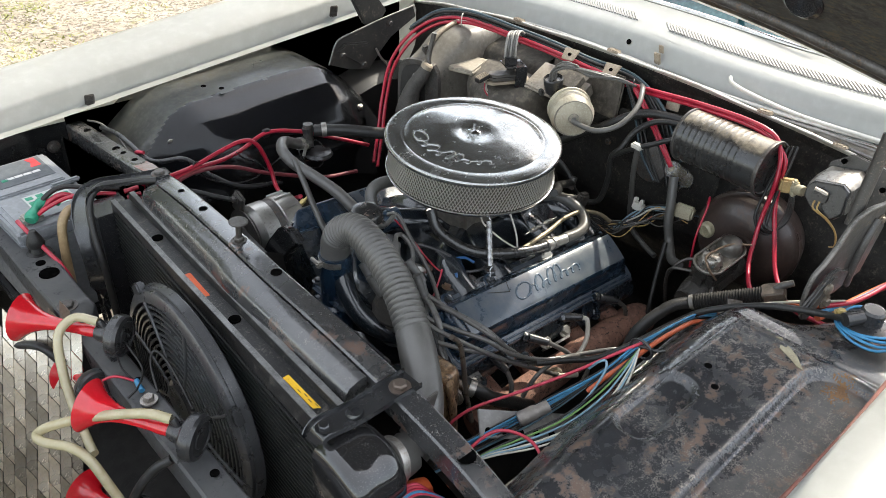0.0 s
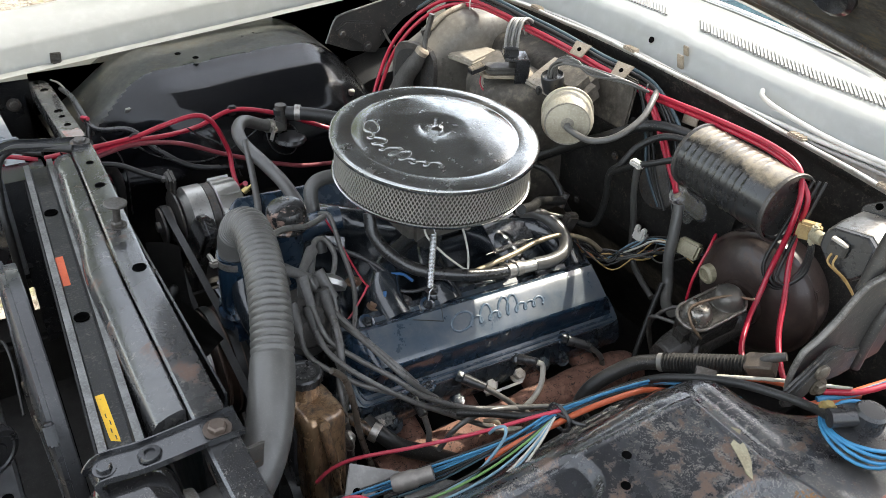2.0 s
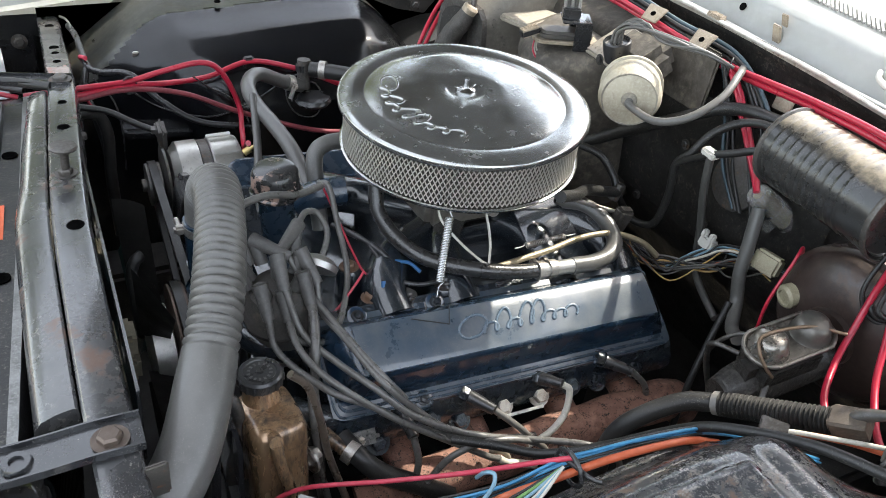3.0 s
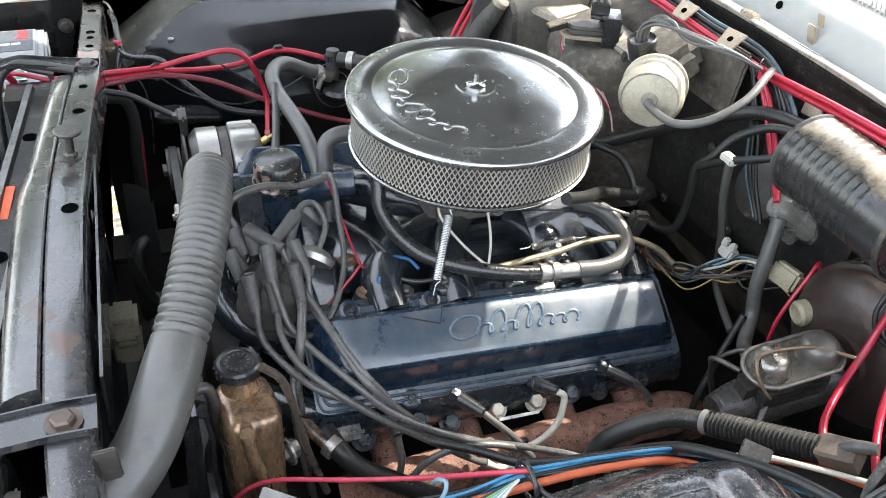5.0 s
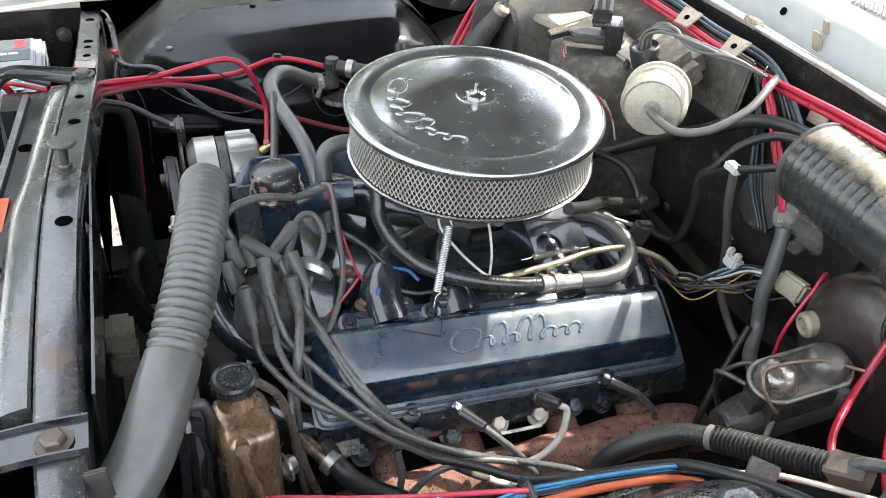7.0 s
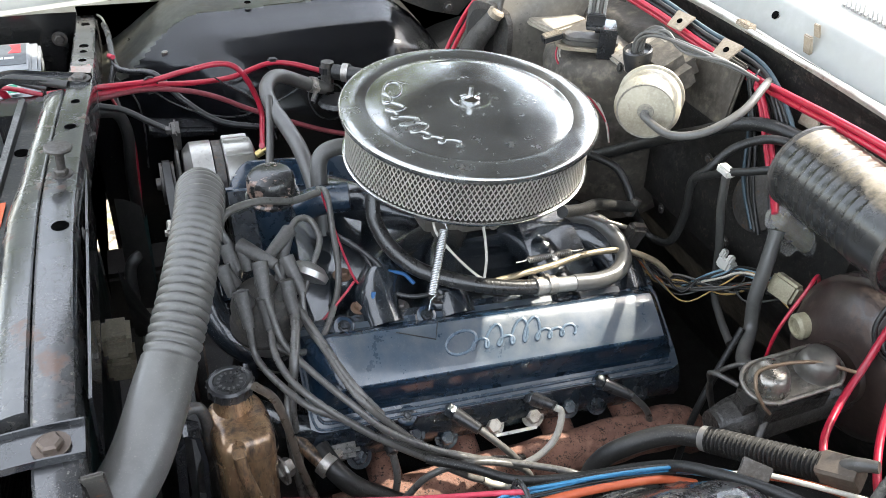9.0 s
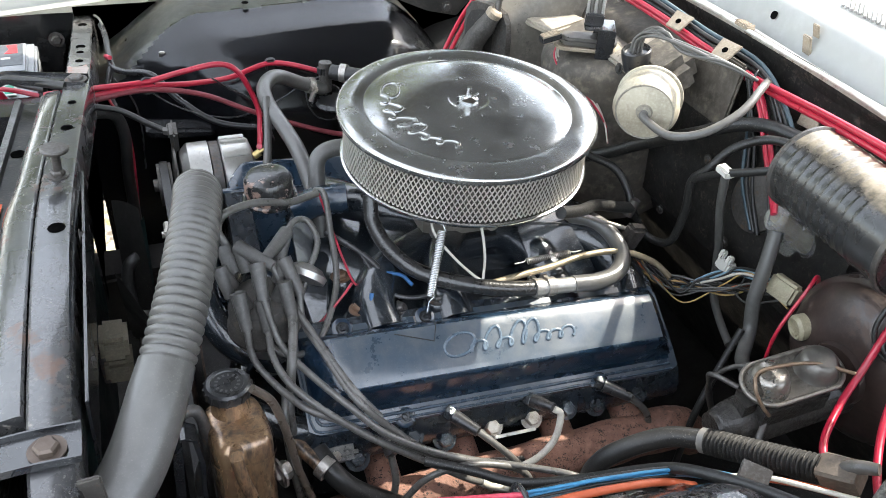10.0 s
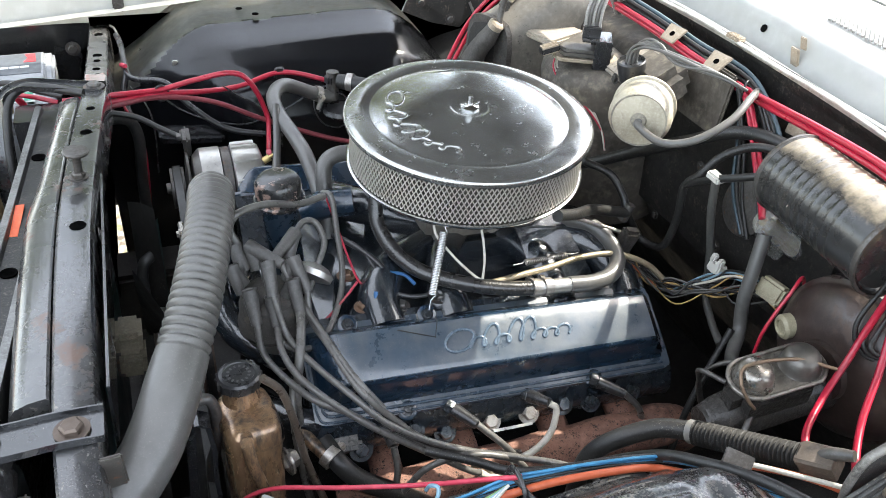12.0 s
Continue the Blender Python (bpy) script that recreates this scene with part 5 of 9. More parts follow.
part("carb_body", box((0.17, 0.12, 0.075), pose(0.01, 0, 0.765, 0, 1, 0), 0.010), surface("grey_carb", (0.22, 0.20, 0.17), 0.45, 0.6, bump=0.3), carb, "grey cast body")
part("carb_base", box((0.15, 0.15, 0.02), pose(0.01, 0, 0.722), 0.005), OILY, carb)
part("air_horn", lathe([(0.060, 0), (0.060, 0.02), (0.066, 0.03)], 24, pose(0, 0, 0.800)), DARKSTEEL, carb)
part("throttle_bracket", prism([(-0.03, 0.0), (0.03, 0.0), (0.028, -0.012), (0.014, -0.016), (0.012, -0.035), (0.004, -0.043), (-0.004, -0.036), (-0.006, -0.012), (-0.028, -0.010)], 0.003, pose(-0.005, -0.105, 0.822, 80, 0, 0), 0.0008), PALESTEEL, carb, "stamped steel throttle bracket", sharp=30)
part("vacuum_pod", lathe([(0.004, -0.01), (0.016, -0.008), (0.017, 0.006), (0.010, 0.010), (0, 0.011)], 20, pose(0.045, -0.10, 0.808, 78, 0, 0)), DIRTYBRASS, carb, "yellow-plated vacuum pod")
part("lever_eye", lathe([(0.008, 0), (0.008, 0.004), (0.004, 0.0045), (0.003, 0.0)], 16, pose(-0.001, -0.113, 0.785, 85, 0, 0)), STEEL, carb)


def coil_spring(a, b, r, turns, wire=0.0011, tail=0.18):
    m = axis(a, b)
    L = (Vector(b) - Vector(a)).length
    pts = [m @ Vector((0, 0, 0)), m @ Vector((0, 0, L * tail * 0.7))]
    for k in range(turns * 8 + 1):
        t = k / (turns * 8)
        pts.append(m @ Vector((r * math.cos(k * math.pi / 4), r * math.sin(k * math.pi / 4), L * (tail + (1 - 2 * tail) * t))))
    pts += [m @ Vector((0, 0, L * (1 - tail * 0.7))), m @ Vector((0, 0, L))]
    return tube(pts, wire, n=2, seg=6)


solo("return_spring", coil_spring((-0.072, -0.122, 0.823), (-0.112, -0.178, 0.706), 0.0052, 40, 0.0013), CHROME, "steel throttle return spring below the air cleaner", "spring")
solo("linkage_spring", coil_spring((0.03, -0.135, 0.728), (0.14, -0.125, 0.722), 0.004, 24, 0.0009), STEEL, "thin steel linkage spring", "spring")
part("spring_hook", tube([(-0.112, -0.178, 0.706), (-0.118, -0.183, 0.700), (-0.128, -0.182, 0.700), (-0.130, -0.178, 0.708)], 0.0011, seg=6), STEEL, carb)
for pts in ([(-0.088, -0.115, 0.826), (-0.09, -0.128, 0.800), (-0.07, -0.150, 0.772), (-0.045, -0.168, 0.748), (-0.032, -0.172, 0.740)],
            [(-0.040, -0.120, 0.826), (-0.028, -0.135, 0.805), (-0.028, -0.158, 0.770), (-0.034, -0.172, 0.742)]):
    part("choke_wire", tube(pts, 0.0018, seg=6), PALE, carb, "white sleeved wire")
part("throttle_rod", tube([(0.06, -0.10, 0.800), (0.13, -0.105, 0.775), (0.21, -0.115, 0.742), (0.232, -0.118, 0.735)], 0.0035, seg=8), STEEL, carb, "bright throttle rod")
part("cable_bracket", box((0.03, 0.02, 0.055), pose(0.222, -0.12, 0.722, 10, 15, 0), 0.005), DARKSTEEL, carb, "dark cable bracket")
part("fuel_line", tube([(-0.03, -0.175, 0.735), (0.02, -0.172, 0.738), (0.07, -0.165, 0.737), (0.13, -0.152, 0.735), (0.19, -0.15, 0.728), (0.235, -0.165, 0.712), (0.26, -0.18, 0.69)], 0.0045, seg=8), surface("tarnished_line", (0.33, 0.27, 0.18), 0.45, 0.7, bump=0.2), carb, "tarnished steel fuel line")


# ---- radiator ----
radiator = thing("radiator", (-0.64, 0, 0.40), "black crossflow radiator with fine fins behind an electric fan", "radiator")


def core():
    bm = bmesh.new()
    # finned core: thin slats across, tubes between
    turn = pose(-0.604, 0.0, 0.0, 0, 0, -3.55)
    for z in np.arange(0.42, 0.79, 0.0105):
        box((0.045, 0.74, 0.003), turn @ Matrix.Translation((0, -0.02, z)), 0, bm)
    for y in np.arange(-0.385, 0.35, 0.007):
        box((0.040, 0.0012, 0.38), turn @ Matrix.Translation((0, y, 0.602)), 0, bm)
    box((0.02, 0.74, 0.38), turn @ Matrix.Translation((0.010, -0.02, 0.602)), 0, bm)
    return bm


part("core", core(), surface("black_fins", (0.005, 0.005, 0.005), 0.5, spot=(0.16, 0.14, 0.11), spot_scale=160, spot_at=0.64, bump=0), radiator, "dusty black finned core", sharp=20)["kind"] = "stuff"
RAD = [(0.37, 0.800), (0.05, 0.808), (-0.15, 0.816), (-0.40, 0.826)]
def rad_x(y):
    """The front edge of the radiator's top channel, which stands slightly askew."""
    return -0.6225 + 0.062 * y


top = loft([[(rad_x(y) + a, y, z + b) for a, b in ((0, -0.03), (0, 0.006), (0.009, 0.006), (0.011, 0), (0.035, -0.001), (0.038, 0.010), (0.047, 0.010), (0.049, -0.03))] for y, z in RAD], close=True)
channel_top = part("top_channel", top, surface("worn_channel", (0.008, 0.008, 0.009), 0.34, col2=(0.016, 0.0155, 0.015), scale=9, spot=(0.13, 0.12, 0.105), spot_scale=80, spot_at=0.6, bump=0.2, spec=0.4), radiator, "worn black steel top channel", sharp=30)
EDGE = surface("bare_edge_steel", (0.20, 0.20, 0.195), 0.4, 0.5, col2=(0.09, 0.088, 0.085), scale=30, bump=0.1)
for x0, dz in ((0.0045, 0.006), (0.0425, 0.010)):
    part("rail", loft([[(rad_x(y) + x0 + a, y, z + dz + b) for a, b in ((-0.0045, 0), (-0.0045, 0.0025), (0.0045, 0.0025), (0.0045, 0))] for y, z in RAD], close=True), EDGE, channel_top, "bare steel rail edge")


def on_channel(y):
    for (y1, z1), (y0, z0) in zip(RAD, RAD[1:]):
        if y0 <= y <= y1:
            return lerp(z0, z1, (y - y0) / (y1 - y0))


part("orange_sticker", box((0.016, 0.075, 0.0012), pose(-0.6085, 0.022, on_channel(0.022) + 0.0016, 1, 0, -3.5), 0.0003), ORANGE, channel_top, "small torn orange sticker")
part("yellow_sticker", box((0.010, 0.085, 0.0012), pose(-0.6235, -0.310, on_channel(-0.310) + 0.0014, 1.5, 0, -1), 0.0003), YELLOW, channel_top, "yellow warning sticker")
bars = bmesh.new()
for k in range(6):
    box((0.0011, 0.007, 0.0005), pose(-0.6245 + 0.002 * (k % 2), -0.278 - 0.013 * k, on_channel(-0.278 - 0.013 * k) + 0.0026, 1.5, 0, -1), 0, bars)
part("print_bars", bars, DARK, channel_top)
for y in (0.20, -0.10):
    part("punched_hole", lathe([(0.010, 0), (0.010, 0.0018), (0.006, 0.0022), (0, 0.001)], 16, pose(rad_x(y) + 0.022, y, on_channel(y))), HOLE, channel_top)
def tank_ring(y, z, inset):
    r, out = 0.020, []
    out.append((-0.668 + inset, y, 0.44))
    for a in np.linspace(180, 90, 7):
        out.append((-0.668 + inset + r + r * math.cos(radians(a)), y, z - r + r * math.sin(radians(a))))
    for k in range(1, 6):
        x = lerp(-0.648 + inset, -0.600 - inset, k / 6)
        out.append((x, y, z + 0.004 * noise.noise((x * 40, y * 40, 2))))
    for a in np.linspace(90, 0, 7):
        out.append((-0.580 - inset - r + r * math.cos(radians(a)), y, z - r + r * math.sin(radians(a))))
    return out + [(-0.580 - inset, y, 0.44)]


tank = loft([tank_ring(y, z, i) for y, z, i in ((-0.395, 0.820, 0.0), (-0.410, 0.825, 0.0), (-0.425, 0.826, 0.0), (-0.44, 0.825, 0.0), (-0.455, 0.822, 0.0), (-0.470, 0.815, 0.001), (-0.482, 0.805, 0.003), (-0.490, 0.792, 0.006), (-0.495, 0.775, 0.010), (-0.497, 0.74, 0.014))], close=True)
part("side_tank", tank, surface("glossy_black_tank", (0.010, 0.010, 0.011), 0.08, col2=(0.02, 0.019, 0.018), scale=8, spot=(0.10, 0.075, 0.055), spot_scale=24, spot_at=0.64, bump=0.15, bump_scale=26, coat=0.6), radiator, "glossy dented black side tank", sharp=50)
tank2 = loft([[(-0.635, y, 0.44), (-0.635, y, 0.79), (-0.565, y, 0.79), (-0.565, y, 0.44)] for y in (0.355, 0.40, 0.42)], close=True)
part("side_tank", tank2, BLACK, radiator, "black side tank")
part("inlet_neck", tube([(-0.605, -0.455, 0.778), (-0.585, -0.452, 0.781)], 0.026, seg=20, n=3), BLACK, radiator)


def hose_clamp(c, d, r, parent=None):
    """A worm-drive band with its screw housing."""
    m = axis(c, Vector(c) + Vector(d))
    bm = lathe([(r, -0.006), (r + 0.0012, -0.006), (r + 0.0012, 0.006), (r, 0.006)], 28, m)
    box((0.014, 0.012, 0.012), m @ Matrix.Translation((r + 0.005, 0, 0)), 0.003, bm)
    lathe([(0.004, 0), (0.004, 0.020), (0, 0.020)], 6, m @ Matrix.Translation((r + 0.005, -0.004, 0)) @ pose(0, 0, 0, 90, 0, 0), bm)
    if parent:
        return part("hose_clamp", bm, STEEL, parent, "bright worm-drive clamp")
    return solo("hose_clamp", bm, STEEL, "bright steel worm-drive hose clamp", "hose clamp", "hose clamps")


# ---- the large corrugated upper hose ----
HOSE_LINE = [(-0.376, -0.045, 0.790), (-0.374, -0.046, 0.835), (-0.370, -0.066, 0.866), (-0.371, -0.110, 0.886), (-0.385, -0.185, 0.882), (-0.408, -0.265, 0.860), (-0.438, -0.335, 0.824), (-0.471, -0.392, 0.786), (-0.511, -0.430, 0.765), (-0.555, -0.446, 0.766), (-0.585, -0.452, 0.776), (-0.605, -0.453, 0.781)]


def ribbed(t, s):
    k = ease(0.045, 0.075, s) * (1 - ease(0.345, 0.362, s))
    saw = (s / 0.0098) % 1.0
    rib = ease(0.0, 0.30, saw) * (1 - ease(0.52, 1.0, saw))
    return 0.0262 + 0.0022 * (1 - k) * ease(0.33, 0.39, s) + k * (-0.0028 + 0.0040 * rib)


rad_hose = thing("radiator_hose", (-0.376, -0.045, 0.79), "faded black corrugated upper radiator hose with steel clamps", "radiator hose")
part("hose_body", tube(HOSE_LINE, ribbed, n=60, seg=36), HOSE, rad_hose, "corrugated rubber hose", sharp=60)
hose_clamp((-0.583, -0.4525, 0.7805), (1, 0, -0.25), 0.0325, rad_hose)
hose_clamp((-0.376, -0.045, 0.80), (0, 0, 1), 0.0285, rad_hose)
part("chafe_pad", box((0.020, 0.004, 0.052), pose(-0.500, -0.436, 0.818, 12, 0, 4), 0.002), surface("rusty_tab", (0.060, 0.054, 0.048), 0.45, spot=(0.26, 0.11, 0.055), spot_scale=22, spot_at=0.60), support, "rusty steel tab")

part("rear_shroud", sheet(lambda u, v: (-0.535 + 0.012 * math.sin(math.pi * u), lerp(-0.34, 0.33, u), lerp(0.44, 0.80, v)), 16, 10, 0.004), surface("dark_teal_paint", (0.008, 0.050, 0.050), 0.35, col2=(0.006, 0.030, 0.032), scale=8, bump=0.1, coat=0.3), radiator, "dark teal shroud panel behind the core")
pad = thing("rubber_mount", (-0.50, -0.03, 0.58), "pale tan two-lobed mounting block behind the radiator", "mount")
for dz in (-0.021, 0.021):
    part("lobe", box((0.036, 0.050, 0.038), pose(-0.500, -0.034, 0.618 + dz * 0.95, 0, 4, 0), 0.006), surface("tan_block", (0.24, 0.21, 0.15), 0.6, col2=(0.16, 0.14, 0.10), scale=20, bump=0.2), pad)
part("stem", box((0.02, 0.02, 0.06), pose(-0.515, -0.034, 0.60), 0.003), DARKSTEEL, pad)

# ---- electric fan ahead of the core ----
FC = pose(-0.672, -0.044, 0.645, 0, -90, 0)
efan = thing("electric_fan", (-0.672, -0.03, 0.45), "black plastic electric cooling fan with a slatted guard", "cooling fan")
part("shroud", lathe([(0.180, -0.012), (0.203, -0.012), (0.204, -0.010), (0.204, 0.004), (0.199, 0.0045), (0.199, 0.010), (0.196, 0.0125), (0.183, 0.016), (0.180, 0.0155), (0.179, 0.006)], 72, FC, cap=False), FANBLACK, efan, "black plastic fan ring", sharp=25)
for k in range(12):
    r = 0.046 + k * 0.0112
    z = 0.0135 + 0.010 * (1 - r / 0.18)
    part("guard_ring", lathe([(r, z - 0.004), (r, z), (r + 0.0042, z - 0.0005), (r + 0.0042, z - 0.004), (r, z - 0.004)], 72, FC, cap=False), FANBLACK, efan, sharp=30)
for k in range(8):
    a = math.radians(20 + 45 * k)
    bl = [FC @ Vector((r * math.cos(a + 1.4 * (r - 0.05)), r * math.sin(a + 1.4 * (r - 0.05)), 0.014 + 0.008 * (1 - r / 0.18))) for r in (0.03, 0.07, 0.11, 0.15, 0.180)]
    part("guard_spoke", tube(bl, 0.0034, n=3, seg=6), FANBLACK, efan)
part("motor_cap", lathe([(0.042, -0.005), (0.044, 0.020), (0.036, 0.026), (0, 0.027)], 28, FC), PLASTIC, efan)
# black disc that paints the shade between the guard rings
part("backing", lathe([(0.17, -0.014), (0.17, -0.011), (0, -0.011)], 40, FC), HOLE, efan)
for a in (35, 125, 215, 300):
    q = FC @ pose(0, 0, 0, 0, 0, a) @ Matrix.Translation((0.203, 0, 0.01))
    part("mount_tab", box((0.02, 0.03, 0.014), q, 0.003), PLASTIC, efan)

# ---- front bar ----
bar_rings = []
for y, w in ((0.62, 0.030), (0.40, 0.032), (0.24, 0.030), (0.20, 0.030), (0.185, 0.022), (-0.20, 0.024), (-0.50, 0.026), (-0.75, 0.026)):
    z = 0.714 + (0.010 if y > 0.195 else 0) - 0.02 * abs(y - 0.1)
    c = -0.752 if y < 0.2 else -0.748
    bar_rings.append([(c - w, y, z - 0.05), (c - w, y, z - 0.004), (c - w + 0.004, y, z), (c + w - 0.004, y, z), (c + w, y, z - 0.004), (c + w, y, z - 0.035)])
bm = loft(bar_rings)
bmesh.ops.solidify(bm, geom=bm.faces[:], thickness=0.003)
frontbar = part("front_tie_bar", bm, surface("worn_grey_bar", (0.105, 0.107, 0.110), 0.40, col2=(0.155, 0.155, 0.15), scale=7, spot=(0.02, 0.02, 0.02), spot_scale=28, spot_at=0.62, bump=0.15), car, "dull grey-black front tie bar with punched holes", sharp=40)
for y, r in ((0.342, 0.018), (0.385, 0.009), (0.165, 0.006), (-0.02, 0.006), (-0.26, 0.007)):
    part("punched_hole", lathe([(r, 0), (r, 0.0015), (0, 0.0008)], 18, pose(-0.745, y, 0.7155 + (0.0085 if y > 0.195 else 0) - 0.02 * abs(y - 0.1))), HOLE, frontbar)
part("bar_bolt", hexbolt(pose(-0.759, 0.221, 0.722), 0.012, 0.008), DARKSTEEL, frontbar, "dark hex bolt")
bolt = hexbolt(pose(-0.752, -0.074, 0.714), 0.009, 0.010)
part("bar_bolt", bolt, STEEL, frontbar, "bright hex bolt")
bump_stop = lathe([(0.028, 0), (0.026, 0.004), (0.012, 0.008), (0.009, 0.018), (0.016, 0.022), (0.017, 0.028), (0.013, 0.040), (0.006, 0.055), (0, 0.057)], 20, pose(-0.735, 0.425, 0.712))
part("bump_stop", bump_stop, RUBBER, frontbar, "conical rubber hood stop on a steel washer")

# ---- grille, seen from behind ----
grille = thing("grille", (-0.88, 0, 0.45), "dull bright-metal grille of stacked slanted plates", "grille")
G1, G2 = Vector((0.66, -0.75, 0.0)).normalized(), Vector((-0.42, -0.37, -0.83)).normalized()
G3 = G1.cross(G2)
GM = Matrix((G1, G2, G3)).transposed().to_4x4()
GM.translation = (-0.905, 0.10, 0.545)
STEP, SLANT, DOWN = Vector((0.0198, -0.0018)), Vector((0.0208, 0.0172)), Vector((0.0049, 0.0475))
low = -(SLANT + DOWN) / 2
plate = prism([tuple(q) for q in (low, low + SLANT, low + SLANT + DOWN, low + DOWN)], 0.0016, None, 0.0005)
first = None
for i in range(-21, 5):
    for j in range(-5, 6):
        q = STEP * i + DOWN * 1.02 * (j + 0.74 * i % 1.0)
        m = GM @ Matrix.Translation((q.x, q.y, 0.0)) @ pose(0, 0, 0, 2, 3, 0)
        if first is None:
            first = part("grille_plate", plate, GRILLE, grille, m=m)
        else:
            part("grille_plate", None, GRILLE, grille, m=m, mesh=first.data)
# added dark sheet, so the gaps between plates read as shade
part("grille_back", sheet(lambda u, v: tuple(GM @ Vector((lerp(-0.44, 0.10, u), lerp(-0.24, 0.30, v), 0.022))), 4, 4, 0.003), DARK, grille, "dark sheet standing for the shade behind the plates")
part("front_panel", box((0.03, 1.7, 0.30), pose(-1.02, 0, 0.58), 0.02), WHITE, car, "cream-white nose panel")
part("panel_corner", box((0.10, 0.16, 0.02), pose(-0.93, -0.36, 0.60, 0, 0, 20), 0.006), WHITE, car, "cream-white panel corner")

# ---- air horns ----
def air_horn(drum, mouth, drop=0.0):
    d, e = Vector(drum), Vector(mouth)
    w = (e - d).normalized()
    L = (e - d).length
    h = thing("air_horn", (d.x, d.y, d.z - 0.04), "glossy red plastic trumpet air horn with a black diaphragm", "air horn", "red air horns")
    m = axis(d, e)
    prof = [(0.010, 0.028), (0.011, 0.05)] + [(0.0095 + 0.030 * (t ** 4.2), 0.05 + (L - 0.05) * t) for t in np.linspace(0.1, 1, 12)]
    inner = [(r - 0.0018, z - 0.001) for r, z in prof[::-1]]
    part("trumpet", lathe(prof + inner, 40, m, cap=False), RED, h, "flared red trumpet", sharp=60)
    part("collar", lathe([(0.016, 0.010), (0.016, 0.024), (0.013, 0.034), (0.010, 0.036)], 24, m), PLASTIC, h)
    mm = m @ pose(0, 0, -0.002, 0, 0, 0)
    part("diaphragm", lathe([(0.028, 0.012), (0.0335, 0.008), (0.0350, 0.003), (0.0350, -0.006), (0.0325, -0.011), (0.026, -0.0125), (0.024, -0.0105), (0.016, -0.0105), (0.014, -0.012), (0, -0.012)], 36, mm), PLASTIC, h, "ribbed black diaphragm drum", sharp=25)
    nip = tube([d + w * 0.018 + Vector((0, 0, 0.010)), d + w * 0.028 + Vector((0, 0, 0.024))], 0.006, n=2, seg=10)
    part("air_nipple", nip, PLASTIC, h)
    part("foot", box((0.012, 0.030, 0.040), Matrix.Translation(d + w * 0.02 + Vector((0, 0, -0.032))), 0.003), PLASTIC, h)
    return h


air_horn((-0.742, 0.038, 0.766), (-0.842, 0.168, 0.774))
air_horn((-0.750, -0.218, 0.752), (-0.838, -0.080, 0.764))
air_horn((-0.842, -0.165, 0.600), (-0.872, -0.07, 0.592))
air_horn((-0.792, 0.05, 0.672), (-0.80, 0.13, 0.655))
VT = dict(category="air hose", group="clear horn tubes")
solo("horn_tube", tube([(-0.760, 0.060, 0.790), (-0.785, 0.085, 0.795), (-0.815, 0.085, 0.775), (-0.830, 0.055, 0.730), (-0.838, 0.015, 0.68), (-0.842, -0.03, 0.655), (-0.845, -0.06, 0.65)], 0.0075, seg=12), VINYL, "yellowed clear vinyl tube looping from a red horn", **VT)
solo("horn_tube", tube([(-0.766, -0.192, 0.776), (-0.790, -0.165, 0.782), (-0.84, -0.105, 0.762), (-0.885, -0.055, 0.735), (-0.905, -0.035, 0.715), (-0.905, -0.055, 0.715), (-0.88, -0.09, 0.715), (-0.865, -0.115, 0.700), (-0.855, -0.14, 0.66), (-0.848, -0.158, 0.63)], 0.0075, seg=12), VINYL, "yellowed clear vinyl tube looping between two red horns", **VT)
solo("breather_tube", tube([(-0.64, 0.42, 0.785), (-0.665, 0.415, 0.790), (-0.685, 0.41, 0.765), (-0.695, 0.40, 0.70), (-0.70, 0.39, 0.60)], 0.009, seg=12), TANTUBE, "aged amber rubber tube beside the battery", "hose")
solo("blue_terminal", tube([(-0.752, -0.052, 0.718), (-0.750, -0.028, 0.721)], 0.0045, n=2, seg=8), BLUE, "small blue crimp terminal on the tie bar", "terminal")
for pts, r, mat, nm in (
        ([(-0.750, -0.030, 0.721), (-0.775, -0.005, 0.728), (-0.80, 0.01, 0.71), (-0.81, 0.02, 0.66)], 0.0022, REDWIRE, "thin red earth wire"),
        ([(-0.735, -0.07, 0.718), (-0.72, -0.02, 0.735), (-0.705, -0.01, 0.745), (-0.70, -0.05, 0.735), (-0.705, -0.12, 0.70)], 0.0022, RUBBER, "thin black wire"),
        ([(-0.735, 0.03, 0.75), (-0.73, 0.0, 0.728), (-0.735, -0.02, 0.722), (-0.755, -0.045, 0.722), (-0.775, -0.05, 0.715)], 0.0020, RUBBER, "thin black wire"),
        ([(-0.90, 0.30, 0.66), (-0.86, 0.22, 0.69), (-0.83, 0.16, 0.71), (-0.81, 0.13, 0.68)], 0.0075, RUBBER, "thick black cable"),
        ([(-0.775, -0.19, 0.70), (-0.80, -0.175, 0.68), (-0.83, -0.165, 0.64), (-0.87, -0.16, 0.56)], 0.0075, RUBBER, "thick black cable")):
    solo("horn_wire", tube(pts, r, seg=8), mat, nm + " by the air horns", "wire", "horn wiring")

# ---- battery ----
BT = pose(-0.674, 0.605, 0.0, 0, 0, 2)
battery = thing("battery", (-0.685, 0.605, 0.53), "grey plastic car battery with a dark printed label", "battery")
part("case", box((0.170, 0.300, 0.195), BT @ Matrix.Translation((0, 0, 0.628)), 0.006), BATTERY, battery, "pale grey case")
part("lid", box((0.172, 0.302, 0.026), BT @ Matrix.Translation((0, 0, 0.737)), 0.005), BATTERY, battery, "pale grey lid")
part("raised_deck", box((0.150, 0.135, 0.010), BT @ Matrix.Translation((-0.004, 0.070, 0.752)), 0.003), BATTERY, battery)
part("raised_deck", box((0.120, 0.110, 0.008), BT @ Matrix.Translation((-0.015, -0.070, 0.750)), 0.003), BATTERY, battery)
